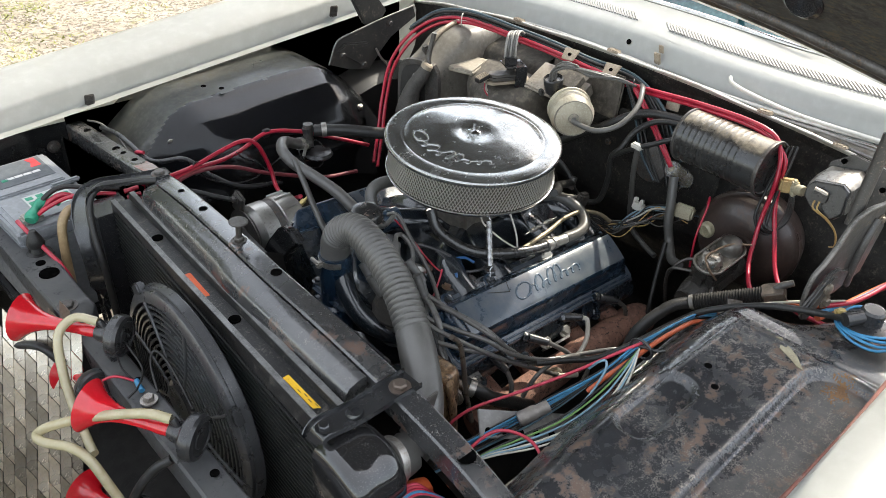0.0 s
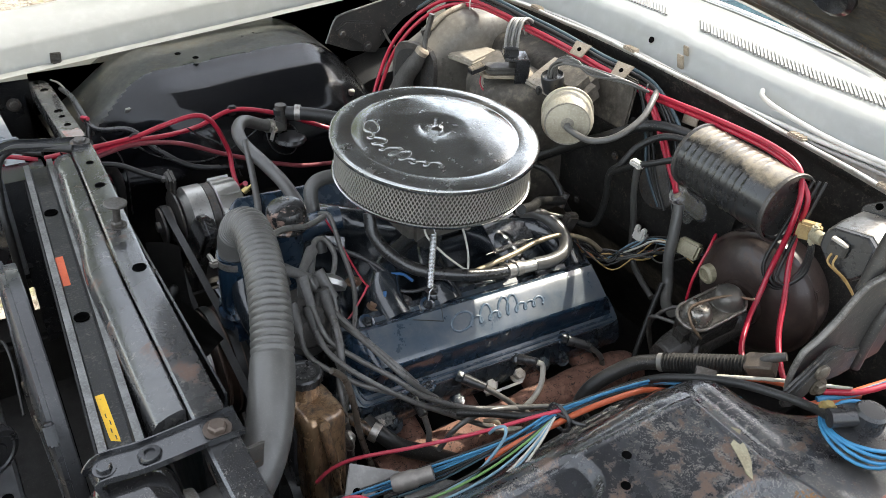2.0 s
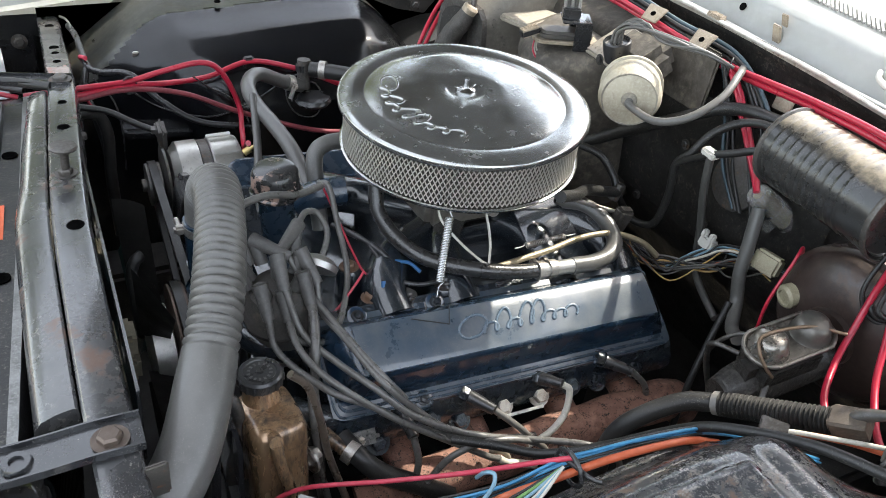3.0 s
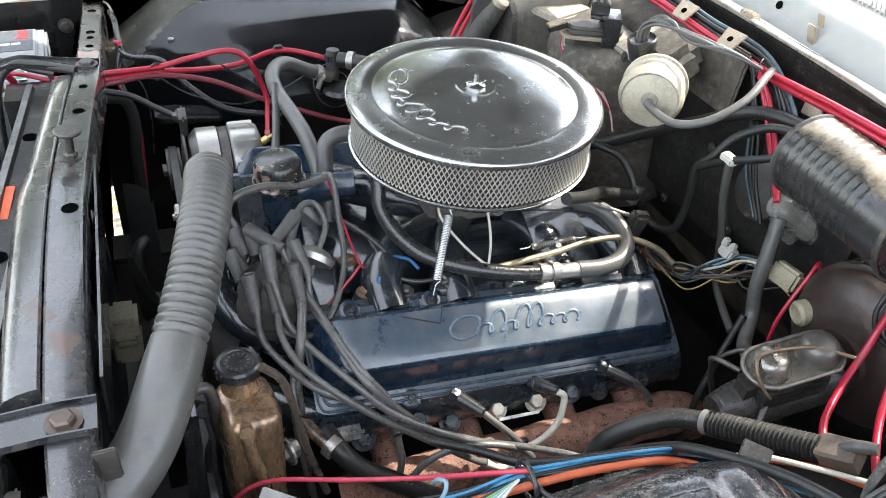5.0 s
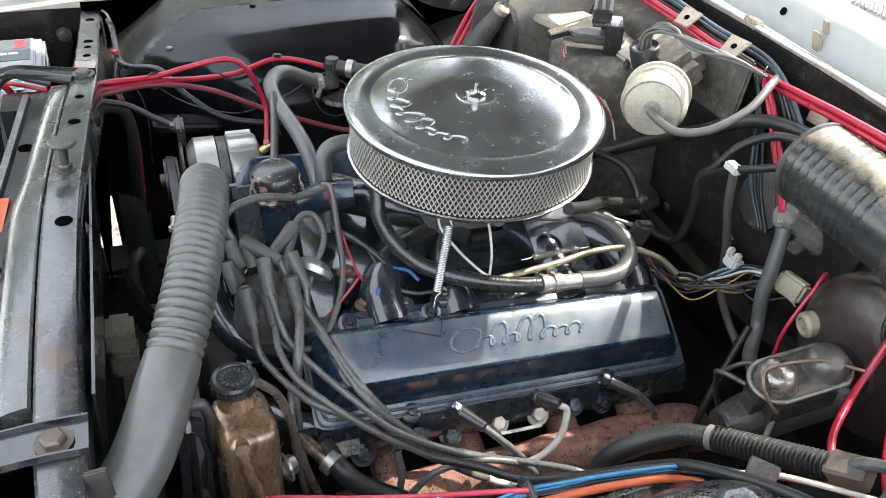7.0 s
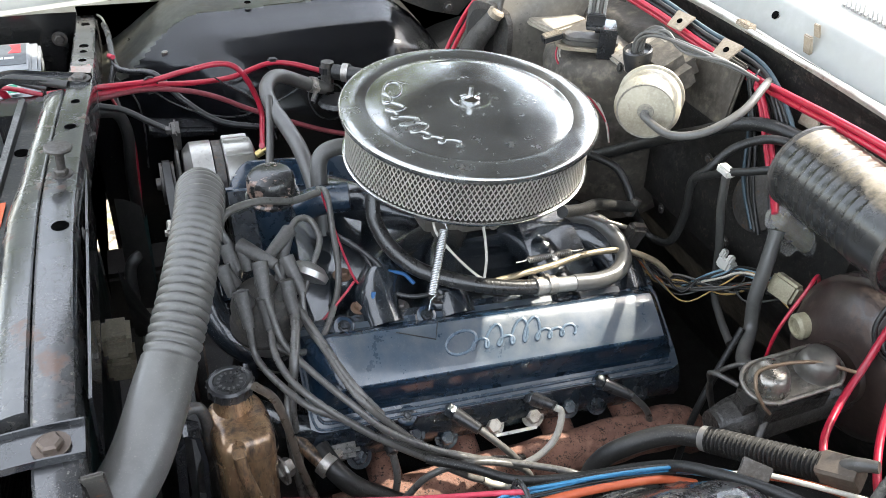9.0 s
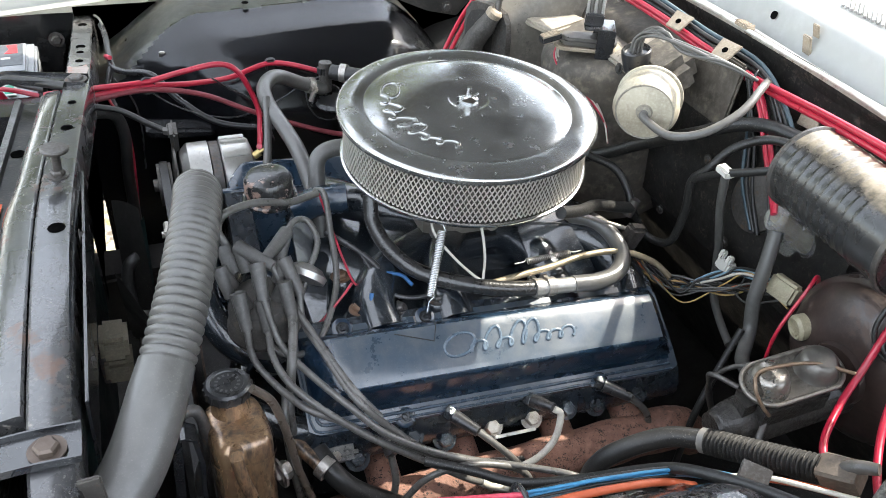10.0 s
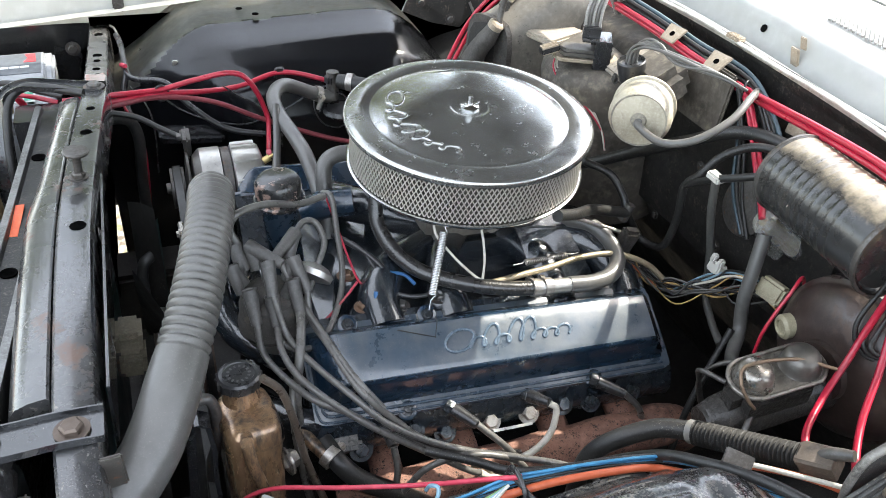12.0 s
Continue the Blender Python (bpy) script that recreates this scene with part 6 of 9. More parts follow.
lab = part("label", box((0.135, 0.100, 0.0012), BT @ Matrix.Translation((-0.004, 0.080, 0.7576)), 0.0003), LABEL, battery, "dark grey printed label")
part("brand_patch", prism([(-0.020, -0.010), (0.020, -0.008), (0.020, 0.010), (0.0, 0.004), (-0.020, 0.012)], 0.0008, BT @ pose(0.045, 0.105, 0.7588, 0, 0, 90)), REDINK, lab, "red printed patch")
bm = bmesh.new()
for k in range(4):
    box((0.016, 0.009, 0.0008), BT @ Matrix.Translation((0.035, 0.062 - 0.0 * k, 0.7587)) @ pose(-0.018 * k, 0, 0, 0, 0, 0), 0, bm)
part("print_bars", bm, INK, lab, "pale printed bars")
part("green_mark", box((0.012, 0.010, 0.0008), BT @ Matrix.Translation((-0.03, 0.06, 0.7587)), 0), GREENINK, lab)
lab2 = part("label", box((0.085, 0.070, 0.001), BT @ Matrix.Translation((0.012, -0.060, 0.7548)), 0.0003), surface("white_label", (0.45, 0.46, 0.45), 0.5), battery, "white printed warning label")
bm = bmesh.new()
for i in range(4):
    for j in range(3):
        box((0.014, 0.013, 0.0006), BT @ Matrix.Translation((0.043 - 0.021 * i, -0.038 - 0.022 * j, 0.7556)), 0, bm)
part("print_bars", bm, GREENINK, lab2)
part("terminal", lathe([(0.011, 0), (0.0095, 0.018), (0, 0.018)], 20, BT @ Matrix.Translation((-0.045, -0.115, 0.748))), STEEL, battery, "lead terminal post")
part("terminal_clamp", box((0.040, 0.030, 0.016), BT @ Matrix.Translation((-0.045, -0.115, 0.757)), 0.004), STEEL, battery)
part("green_tape", tube([BT @ Vector(q) for q in ((-0.058, -0.150, 0.772), (-0.035, -0.128, 0.784), (-0.008, -0.118, 0.782), (0.010, -0.116, 0.776))], lambda t, s: 0.010 + 0.003 * math.sin(s * 160), n=8, seg=10), GREENINK, battery, "green insulating tape round the clamp")
part("vent_cap", lathe([(0.011, 0), (0.011, 0.003), (0, 0.003)], 18, BT @ Matrix.Translation((-0.055, 0.02, 0.750))), LABEL, battery)
part("hold_down", box((0.06, 0.012, 0.010), BT @ Matrix.Translation((0.062, -0.02, 0.757)), 0.003), BATTERY, battery)
part("tray", box((0.20, 0.33, 0.02), BT @ Matrix.Translation((0, 0, 0.520)), 0.004), BLACK, battery, "black battery tray")
part("tray_wall", box((0.004, 0.30, 0.12), BT @ Matrix.Translation((0.098, -0.02, 0.60)), 0.001), BLACK, battery)
for pts, r, mat in (([(-0.70, 0.475, 0.775), (-0.665, 0.47, 0.795), (-0.64, 0.462, 0.790), (-0.625, 0.46, 0.76), (-0.615, 0.45, 0.70)], 0.006, REDWIRE),
                    ([(-0.71, 0.48, 0.770), (-0.68, 0.478, 0.800), (-0.645, 0.475, 0.808), (-0.60, 0.45, 0.800), (-0.56, 0.42, 0.80)], 0.005, RUBBER),
                    ([(-0.72, 0.46, 0.770), (-0.69, 0.45, 0.790), (-0.65, 0.445, 0.800), (-0.61, 0.43, 0.80), (-0.57, 0.42, 0.79)], 0.004, REDWIRE),
                    ([(-0.745, 0.47, 0.770), (-0.74, 0.44, 0.760), (-0.725, 0.405, 0.730), (-0.715, 0.365, 0.71), (-0.71, 0.335, 0.68), (-0.70, 0.33, 0.60)], 0.0045, REDWIRE)):
    solo("battery_lead", tube(pts, r, seg=10), mat, "insulated battery lead running from the terminal clamp", "cable", "battery leads")


# ---- alternator, belt, pulleys, fan ----
alt = thing("alternator", (-0.32, 0.27, 0.60), "bright aluminium alternator in a black bracket", "alternator")
AM = pose(-0.262, 0.262, 0.690, 0, -90, 0)
part("rear_housing", lathe([(0.040, -0.002), (0.058, 0.004), (0.062, 0.012), (0.062, 0.048), (0.060, 0.050)], 32, AM), ALU, alt, "bright ribbed rear housing", sharp=30)
for k in range(12):
    a = math.radians(30 * k)
    part("fin", box((0.010, 0.004, 0.040), AM @ pose(0.061 * math.cos(a), 0.061 * math.sin(a), 0.028, 0, 0, 30 * k), 0.001), ALU, alt)
part("stator", lathe([(0.060, 0.052), (0.060, 0.066)], 32, AM), DARKSTEEL, alt)
part("front_housing", lathe([(0.062, 0.068), (0.062, 0.100), (0.050, 0.112), (0.02, 0.116), (0, 0.116)], 32, AM), ALU, alt, "bright front housing", sharp=30)
part("terminal", lathe([(0.006, 0), (0.006, 0.012), (0.003, 0.012), (0.003, 0.022), (0, 0.022)], 12, pose(-0.262, 0.238, 0.735, 0, 60, 0)), DIRTYBRASS, alt)
part("bracket", prism([(-0.10, 0.075), (-0.07, 0.095), (-0.03, 0.080), (0.02, 0.020), (0.09, -0.10), (0.08, -0.14), (0.04, -0.13), (-0.02, -0.02), (-0.07, 0.045)], 0.022, pose(-0.375, 0.16, 0.700, 90, 0, 90), 0.006), BLACK, alt, "black painted cast bracket", sharp=30)
part("adjuster_ear", box((0.012, 0.035, 0.05), pose(-0.378, 0.285, 0.760, 20, 0, 0), 0.005), DARKSTEEL, alt)
part("adjuster_bolt", hexbolt(pose(-0.385, 0.285, 0.772, 0, -90, 0), 0.007, 0.008), DARKSTEEL, alt)
part("fan_disc", lathe([(0.058, 0.118), (0.060, 0.122), (0.020, 0.126), (0, 0.126)], 28, AM), DARKSTEEL, alt)
part("pulley", lathe([(0.034, 0.128), (0.034, 0.132), (0.026, 0.139), (0.034, 0.146), (0.034, 0.150), (0.010, 0.151), (0.010, 0.158), (0, 0.158)], 32, AM), DARKSTEEL, alt, "steel belt pulley", sharp=30)
part("red_patch", box((0.020, 0.020, 0.018), pose(-0.375, 0.185, 0.640), 0.004), RED, alt, "small red plastic piece")

pul = thing("pulleys", (-0.41, 0, 0.45), "rusty brown steel pulley stack at the front of the engine", "pulley")
part("water_pump_pulley", lathe([(0.09, 0), (0.09, 0.003), (0.078, 0.010), (0.09, 0.017), (0.09, 0.021), (0.078, 0.028), (0.09, 0.035), (0.09, 0.038), (0.03, 0.040), (0, 0.040)], 40, pose(-0.392, -0.02, 0.590, 0, -90, 0)), surface("rusty_pulley", (0.10, 0.065, 0.048), 0.55, 0.4, col2=(0.05, 0.036, 0.028), scale=18, bump=0.15), pul, "rusty grooved pulley", sharp=30)
part("crank_pulley", lathe([(0.085, 0), (0.085, 0.006), (0.075, 0.012), (0.085, 0.018), (0.085, 0.030), (0, 0.030)], 40, pose(-0.392, 0.0, 0.42, 0, -90, 0)), DARKSTEEL, pul, sharp=30)


def belt(c1, r1, c2, r2, x, name="drive_belt"):
    """A V-belt round two pulleys."""
    a, b = Vector((c1[0], c1[1], 0)), Vector((c2[0], c2[1], 0))
    d = b - a
    th = math.atan2(d.y, d.x)
    off = math.acos(max(-1, min(1, (r1 - r2) / d.length)))
    pts = []
    for k in range(15):
        t = th + off + (2 * math.pi - 2 * off) * k / 14
        pts.append((a.x + r1 * math.cos(t), a.y + r1 * math.sin(t), math.cos(t), math.sin(t)))
    for k in range(15):
        t = th - off + (2 * off) * k / 14
        pts.append((b.x + r2 * math.cos(t), b.y + r2 * math.sin(t), math.cos(t), math.sin(t)))
    rings = [[(x - 0.006, y, z), (x + 0.006, y, z), (x + 0.0045, y - 0.008 * cy, z - 0.008 * cz), (x - 0.0045, y - 0.008 * cy, z - 0.008 * cz)] for y, z, cy, cz in pts]
    rings.append(rings[0])
    return solo(name, loft(rings, close=True, caps=False), RUBBER, "black rubber V-belt running over steel pulleys", "belt", "drive belts", sharp=30)


belt((0.262, 0.690), 0.037, (-0.02, 0.590), 0.094, -0.401)
belt((-0.30, 0.56), 0.060, (-0.02, 0.590), 0.094, -0.419)

fan = thing("engine_fan", (-0.46, -0.01, 0.40), "dark engine-driven fan with broad blades and a bare metal hub", "fan")
part("hub", lathe([(0.03, 0), (0.062, 0.004), (0.062, 0.030), (0.045, 0.036), (0, 0.038)], 28, pose(-0.432, -0.015, 0.590, 0, -90, 0)), ALU, fan, "ribbed bare metal clutch hub", sharp=30)
for k in range(7):
    a = 2 * math.pi * k / 7 + 0.32
    def blade(u, v, a=a):
        r = lerp(0.055, 0.215, u)
        w = lerp(-0.5, 0.5, v) * lerp(0.34, 0.42, u)
        t = a + w * 0.85
        return (-0.458 + 0.035 * (v - 0.5), -0.015 + r * math.cos(t), 0.590 + r * math.sin(t))
    part("blade", sheet(blade, 6, 6, 0.002), surface("dark_teal_blade", (0.012, 0.045, 0.042), 0.55, col2=(0.014, 0.016, 0.015), scale=7, bump=0.1) if k in (0, 6) else DARK, fan)

# ---- power steering pump ----
ps = thing("power_steering_pump", (-0.375, -0.30, 0.54), "grimy bronze-coloured power steering pump with a black cap", "steering pump")
PM = pose(-0.372, -0.302, 0.0, 0, 0, 6)
rr = []
for z, sx, sy, dx in ((0.52, 0.028, 0.030, 0), (0.55, 0.032, 0.040, 0), (0.70, 0.0325, 0.041, 0), (0.712, 0.0320, 0.040, 0), (0.719, 0.0290, 0.037, 0), (0.722, 0.024, 0.031, 0)):
    rr.append([PM @ Vector((dx + sx * math.copysign(abs(math.cos(a)) ** 0.45, math.cos(a)), sy * math.copysign(abs(math.sin(a)) ** 0.45, math.sin(a)), z)) for a in np.linspace(0, 2 * math.pi, 33)[:-1]])
part("reservoir", loft(rr, close=True), BROWN, ps, "grimy bronze-coloured reservoir", sharp=50)
part("seam", loft([[q + (q - Vector((-0.372, -0.302, q.z))).normalized() * 0.003 + Vector((0, 0, dz)) for q in rr[2]] for dz in (-0.004, 0.0)], close=True, caps=False), BROWN, ps)
part("filler_neck", lathe([(0.022, 0.715), (0.020, 0.735), (0.020, 0.75)], 24, pose(-0.375, -0.280, 0)), BROWN, ps)
cap_prof = lathe([(0.022, 0), (0.0245, 0.002), (0.0245, 0.013), (0.022, 0.0155), (0.018, 0.0158), (0.017, 0.0145), (0.004, 0.0145), (0.0035, 0.017), (0, 0.017)], 36, pose(-0.375, -0.280, 0.744))
pcap = part("cap", cap_prof, PLASTIC, ps, "knurled black plastic cap", sharp=30)
for k in range(18):
    a = 2 * math.pi * k / 18
    part("knurl", box((0.003, 0.004, 0.011), pose(-0.375 + 0.0247 * math.cos(a), -0.280 + 0.0247 * math.sin(a), 0.7515, 0, 0, math.degrees(a)), 0.001), PLASTIC, pcap)
bm = bmesh.new()
for k in range(14):
    a = 2 * math.pi * k / 14
    box((0.0035, 0.0022, 0.0004), pose(-0.375 + 0.012 * math.cos(a), -0.280 + 0.012 * math.sin(a), 0.7588, 0, 0, math.degrees(a)), 0, bm)
part("print_bars", bm, surface("faint_grey_print", (0.12, 0.12, 0.115), 0.5), pcap)
part("nub", tube([(-0.378, -0.335, 0.715), (-0.379, -0.352, 0.722)], 0.0075, n=2, seg=12), BROWN, ps)
part("drip_pipe", tube([(-0.379, -0.348, 0.718), (-0.376, -0.352, 0.690), (-0.368, -0.352, 0.65), (-0.36, -0.350, 0.58)], 0.007, seg=10), BROWN, ps, "bronze-brown outlet pipe")
part("mount_bracket", loft([[(x, y - 0.012, z), (x + 0.005, y - 0.012, z), (x + 0.005, y + 0.012, z), (x, y + 0.012, z)] for x, y, z in ((-0.435, -0.318, 0.742), (-0.430, -0.318, 0.742), (-0.419, -0.318, 0.735), (-0.415, -0.320, 0.70), (-0.418, -0.322, 0.66), (-0.414, -0.325, 0.50))], close=True), BLACK, ps, "bent black mounting bracket", sharp=30)
part("strut", box((0.010, 0.020, 0.24), pose(-0.442, -0.315, 0.62, 0, 4, 0), 0.002), BLACK, ps)
part("side_bolt", hexbolt(pose(-0.335, -0.318, 0.640, 0, 90, 20), 0.012, 0.014), STEEL, ps)

# ---- distributor and leads ----
part("hook_strap", tube([(-0.432, -0.296, 0.734), (-0.424, -0.300, 0.748), (-0.410, -0.300, 0.746), (-0.405, -0.300, 0.714), (-0.411, -0.300, 0.670), (-0.418, -0.300, 0.644), (-0.422, -0.300, 0.585)], 0.0065), DARKSTEEL, ps, "bent dark steel strap beside the pump")
dist = thing("distributor", (-0.315, -0.145, 0.66), "grey-black distributor cap with rubber boots", "distributor")
DM = axis((-0.312, -0.140, 0.70), (-0.322, -0.158, 0.80))
part("cap", lathe([(0.040, 0.010), (0.046, 0.014), (0.046, 0.020), (0.042, 0.026), (0.040, 0.050), (0.034, 0.062), (0.020, 0.066), (0, 0.066)], 32, DM), surface("dusty_cap", (0.050, 0.045, 0.040), 0.6, col2=(0.030, 0.027, 0.025), scale=20, spot=(0.11, 0.095, 0.075), spot_scale=40, spot_at=0.6, bump=0.15), dist, "dusty grey-black cap", sharp=30)
part("bowl", lathe([(0.030, -0.06), (0.034, -0.02), (0.042, 0.0), (0.042, 0.012)], 28, DM), ALU, dist)
part("vacuum_advance", lathe([(0.010, 0), (0.026, 0.004), (0.027, 0.012), (0.018, 0.020), (0.008, 0.023), (0, 0.023)], 24, pose(-0.258, -0.115, 0.745, -35, 40, 0)), ALU, dist, "bare metal vacuum canister")
BOOTS = [((-0.348, -0.092, 0.798), (-0.345, -0.112, 0.770)), ((-0.358, -0.126, 0.792), (-0.352, -0.142, 0.765)), ((-0.330, -0.098, 0.800), (-0.298, -0.135, 0.793)),
         ((-0.272, -0.086, 0.802), (-0.302, -0.118, 0.794)), ((-0.318, -0.158, 0.812), (-0.318, -0.182, 0.785)), ((-0.344, -0.172, 0.785), (-0.341, -0.190, 0.752)),
         ((-0.283, -0.136, 0.797), (-0.272, -0.162, 0.768)), ((-0.290, -0.165, 0.785), (-0.286, -0.184, 0.750)), ((-0.318, -0.178, 0.775), (-0.317, -0.192, 0.745))]
BOOT = surface("dusty_boot_rubber", (0.080, 0.076, 0.071), 0.42, col2=(0.052, 0.050, 0.047), scale=20, bump=0.1)
for a, b in BOOTS:
    a, b = Vector(a), Vector(b)
    w = (b - a).normalized()
    part("boot", tube([a - w * 0.004, a, a + w * 0.010, a.lerp(b, 0.6), b, b + w * 0.003], lambda t, s: 0.0098 - 0.0030 * t, seg=12), BOOT, dist, "rubber boot")
    c = DM @ Vector((0, 0, 0.055))
    part("tower", tube([a, a.lerp(c, 0.3) - Vector((0, 0, 0.012))], 0.0085, n=2, seg=10), BOOT, dist)

LEAD = surface("dusty_lead", (0.095, 0.090, 0.083), 0.30, col2=(0.062, 0.059, 0.055), scale=20, spot=(0.19, 0.175, 0.15), spot_scale=60, spot_at=0.66, bump=0.08, coat=0.2)

BROWNTUBE = surface("brown_oily_tube", (0.075, 0.058, 0.044), 0.3, col2=(0.045, 0.036, 0.029), scale=20, bump=0.1, coat=0.4)


def lead(pts, r=0.0042, mat=None, label="dusty grey-black spark plug lead lying over the engine", name="spark_plug_lead", group="spark plug leads", category="lead"):
    return solo(name, tube(pts, r, n=8, seg=10), mat or LEAD, label, category, group)


lead([(-0.341, -0.190, 0.752), (-0.336, -0.215, 0.715), (-0.301, -0.290, 0.712), (-0.255, -0.310, 0.688), (-0.213, -0.325, 0.657), (-0.155, -0.335, 0.623), (-0.111, -0.342, 0.607), (-0.052, -0.338, 0.582), (-0.030, -0.332, 0.570)])
lead([(-0.318, -0.182, 0.785), (-0.306, -0.210, 0.735), (-0.281, -0.258, 0.722), (-0.251, -0.305, 0.712), (-0.210, -0.330, 0.675), (-0.136, -0.350, 0.633), (-0.059, -0.385, 0.628), (-0.01, -0.418, 0.632), (0.030, -0.430, 0.600), (0.045, -0.425, 0.52)])
lead([(-0.272, -0.162, 0.768), (-0.273, -0.185, 0.738), (-0.262, -0.240, 0.735), (-0.242, -0.305, 0.719), (-0.205, -0.322, 0.677), (-0.165, -0.335, 0.640), (-0.10, -0.350, 0.612)])
lead([(-0.298, -0.135, 0.793), (-0.285, -0.160, 0.760), (-0.265, -0.215, 0.738), (-0.245, -0.290, 0.728), (-0.215, -0.315, 0.690)])
lead([(-0.286, -0.184, 0.750), (-0.293, -0.205, 0.705), (-0.308, -0.262, 0.690), (-0.306, -0.272, 0.620), (-0.303, -0.272, 0.511)])
lead([(-0.317, -0.192, 0.745), (-0.314, -0.200, 0.722), (-0.290, -0.208, 0.710), (-0.256, -0.192, 0.712), (-0.217, -0.121, 0.735), (-0.207, -0.051, 0.775), (-0.205, -0.012, 0.805), (-0.212, 0.01, 0.80)])
lead([(-0.272, -0.086, 0.802), (-0.255, -0.068, 0.808), (-0.238, -0.065, 0.800), (-0.232, -0.085, 0.780), (-0.250, -0.11, 0.755), (-0.27, -0.13, 0.72)])
lead([(-0.345, -0.088, 0.80), (-0.352, -0.080, 0.820), (-0.340, -0.075, 0.838), (-0.300, -0.055, 0.834), (-0.255, -0.035, 0.815), (-0.215, -0.012, 0.808)], 0.005)
lead([(-0.317, -0.192, 0.745), (-0.318, -0.235, 0.735), (-0.300, -0.285, 0.726), (-0.237, -0.322, 0.677), (-0.156, -0.342, 0.617), (-0.113, -0.352, 0.586), (-0.096, -0.352, 0.574)])
lead([(-0.096, -0.352, 0.574), (-0.081, -0.352, 0.561), (-0.040, -0.360, 0.545)], 0.0052, PALE, "white heat-sleeved end of a plug lead")
lead([(-0.201, -0.360, 0.587), (-0.173, -0.365, 0.626), (-0.129, -0.372, 0.641), (-0.082, -0.378, 0.630), (-0.052, -0.382, 0.608), (-0.045, -0.386, 0.579), (-0.058, -0.386, 0.555)])
lead([(-0.354, -0.325, 0.788), (-0.335, -0.325, 0.762), (-0.322, -0.325, 0.705), (-0.313, -0.325, 0.645), (-0.292, -0.325, 0.559)], 0.0046, BROWNTUBE, "thin brown oily tube bending down from the pump cap", "oil_tube", "hoses", "hose")
lead([(-0.286, -0.184, 0.752), (-0.292, -0.215, 0.742), (-0.302, -0.246, 0.715), (-0.308, -0.250, 0.650), (-0.308, -0.250, 0.570), (-0.296, -0.250, 0.46)], 0.0058)
lead([(-0.311, -0.25, 0.70), (-0.318, -0.285, 0.66), (-0.312, -0.295, 0.58), (-0.300, -0.295, 0.50)])
for a, b, pts, mat in (((-0.203, -0.290, 0.630), (-0.202, -0.318, 0.622), [(-0.200, -0.332, 0.592), (-0.205, -0.332, 0.549), (-0.21, -0.33, 0.52)], LEAD),
                       ((-0.112, -0.290, 0.632), (-0.090, -0.318, 0.627), [(-0.062, -0.338, 0.604), (-0.042, -0.345, 0.580)], LEAD),
                       ((0.000, -0.288, 0.622), (0.014, -0.316, 0.632), [(0.022, -0.322, 0.624), (0.011, -0.335, 0.597), (-0.014, -0.342, 0.578), (-0.049, -0.346, 0.572)], PALE),
                       ((0.104, -0.288, 0.620), (0.134, -0.312, 0.612), [(0.158, -0.318, 0.585), (0.172, -0.316, 0.555), (0.180, -0.312, 0.530)], LEAD)):
    h = thing("spark_plug", a, "spark plug with a black rubber boot in the cylinder head", "spark plug", "spark plugs")
    part("plug_boot", tube([a, Vector(a).lerp(Vector(b), 0.5), b], lambda t, s: 0.0095 - 0.0025 * t, seg=12), PLASTIC, h, "black rubber boot")
    part("plug_shell", lathe([(0.0095, -0.012), (0.0095, -0.004), (0.007, 0.0)], 6, axis(a, b)), OILY, h)
    lead([b] + pts, 0.0046, mat)

# ---- hoses of the cooling and fuel system ----
def hose(pts, r, label, mat=HOSE, name="hose", group="hoses", n=10):
    return solo(name, tube(pts, r, n=n, seg=14), mat, label, "hose", group)


heater = hose([(-0.100, 0.445, 0.742), (-0.140, 0.435, 0.760), (-0.190, 0.405, 0.792), (-0.218, 0.366, 0.795), (-0.222, 0.320, 0.785), (-0.208, 0.245, 0.772), (-0.199, 0.186, 0.760), (-0.195, 0.11, 0.735), (-0.20, 0.06, 0.72)], 0.0125, "faded black heater hose bending down to the engine")
hose_clamp((-0.125, 0.440, 0.753), (-1, -0.2, 0.4), 0.0135)
hose([(-0.085, 0.44, 0.775), (-0.03, 0.40, 0.775), (0.06, 0.33, 0.765), (0.16, 0.30, 0.75), (0.30, 0.30, 0.74)], 0.014, "black heater hose running to the firewall", RUBBER)
hose_clamp((-0.065, 0.428, 0.776), (1, -0.6, 0), 0.0155)
hose([(-0.120, 0.09, 0.810), (-0.165, 0.095, 0.812), (-0.190, 0.090, 0.800), (-0.197, 0.070, 0.765), (-0.20, 0.04, 0.70)], 0.0125, "faded black breather hose bending down beside the air cleaner")
hose([(-0.225, 0.31, 0.800), (-0.232, 0.270, 0.770), (-0.245, 0.215, 0.735), (-0.262, 0.16, 0.72), (-0.27, 0.11, 0.70)], 0.0065, "thin faded vacuum hose", n=8)
PCV = [(-0.150, -0.045, 0.815), (-0.152, -0.062, 0.785), (-0.140, -0.100, 0.762), (-0.110, -0.138, 0.746), (-0.054, -0.170, 0.737), (0.0, -0.184, 0.729), (0.045, -0.188, 0.724)]
hose(PCV, 0.0105, "oily black rubber hose sweeping under the air cleaner", GLOSSHOSE)
hose_clamp((0.040, -0.188, 0.7245), (1, 0, -0.1), 0.0115)
hose_clamp((0.058, -0.188, 0.723), (1, 0, -0.1), 0.0115)
solo("metal_elbow", tube([(0.048, -0.188, 0.7235), (0.085, -0.190, 0.721), (0.095, -0.190, 0.7205)], 0.0105, seg=14), ALU, "bare aluminium hose coupling", "pipe")
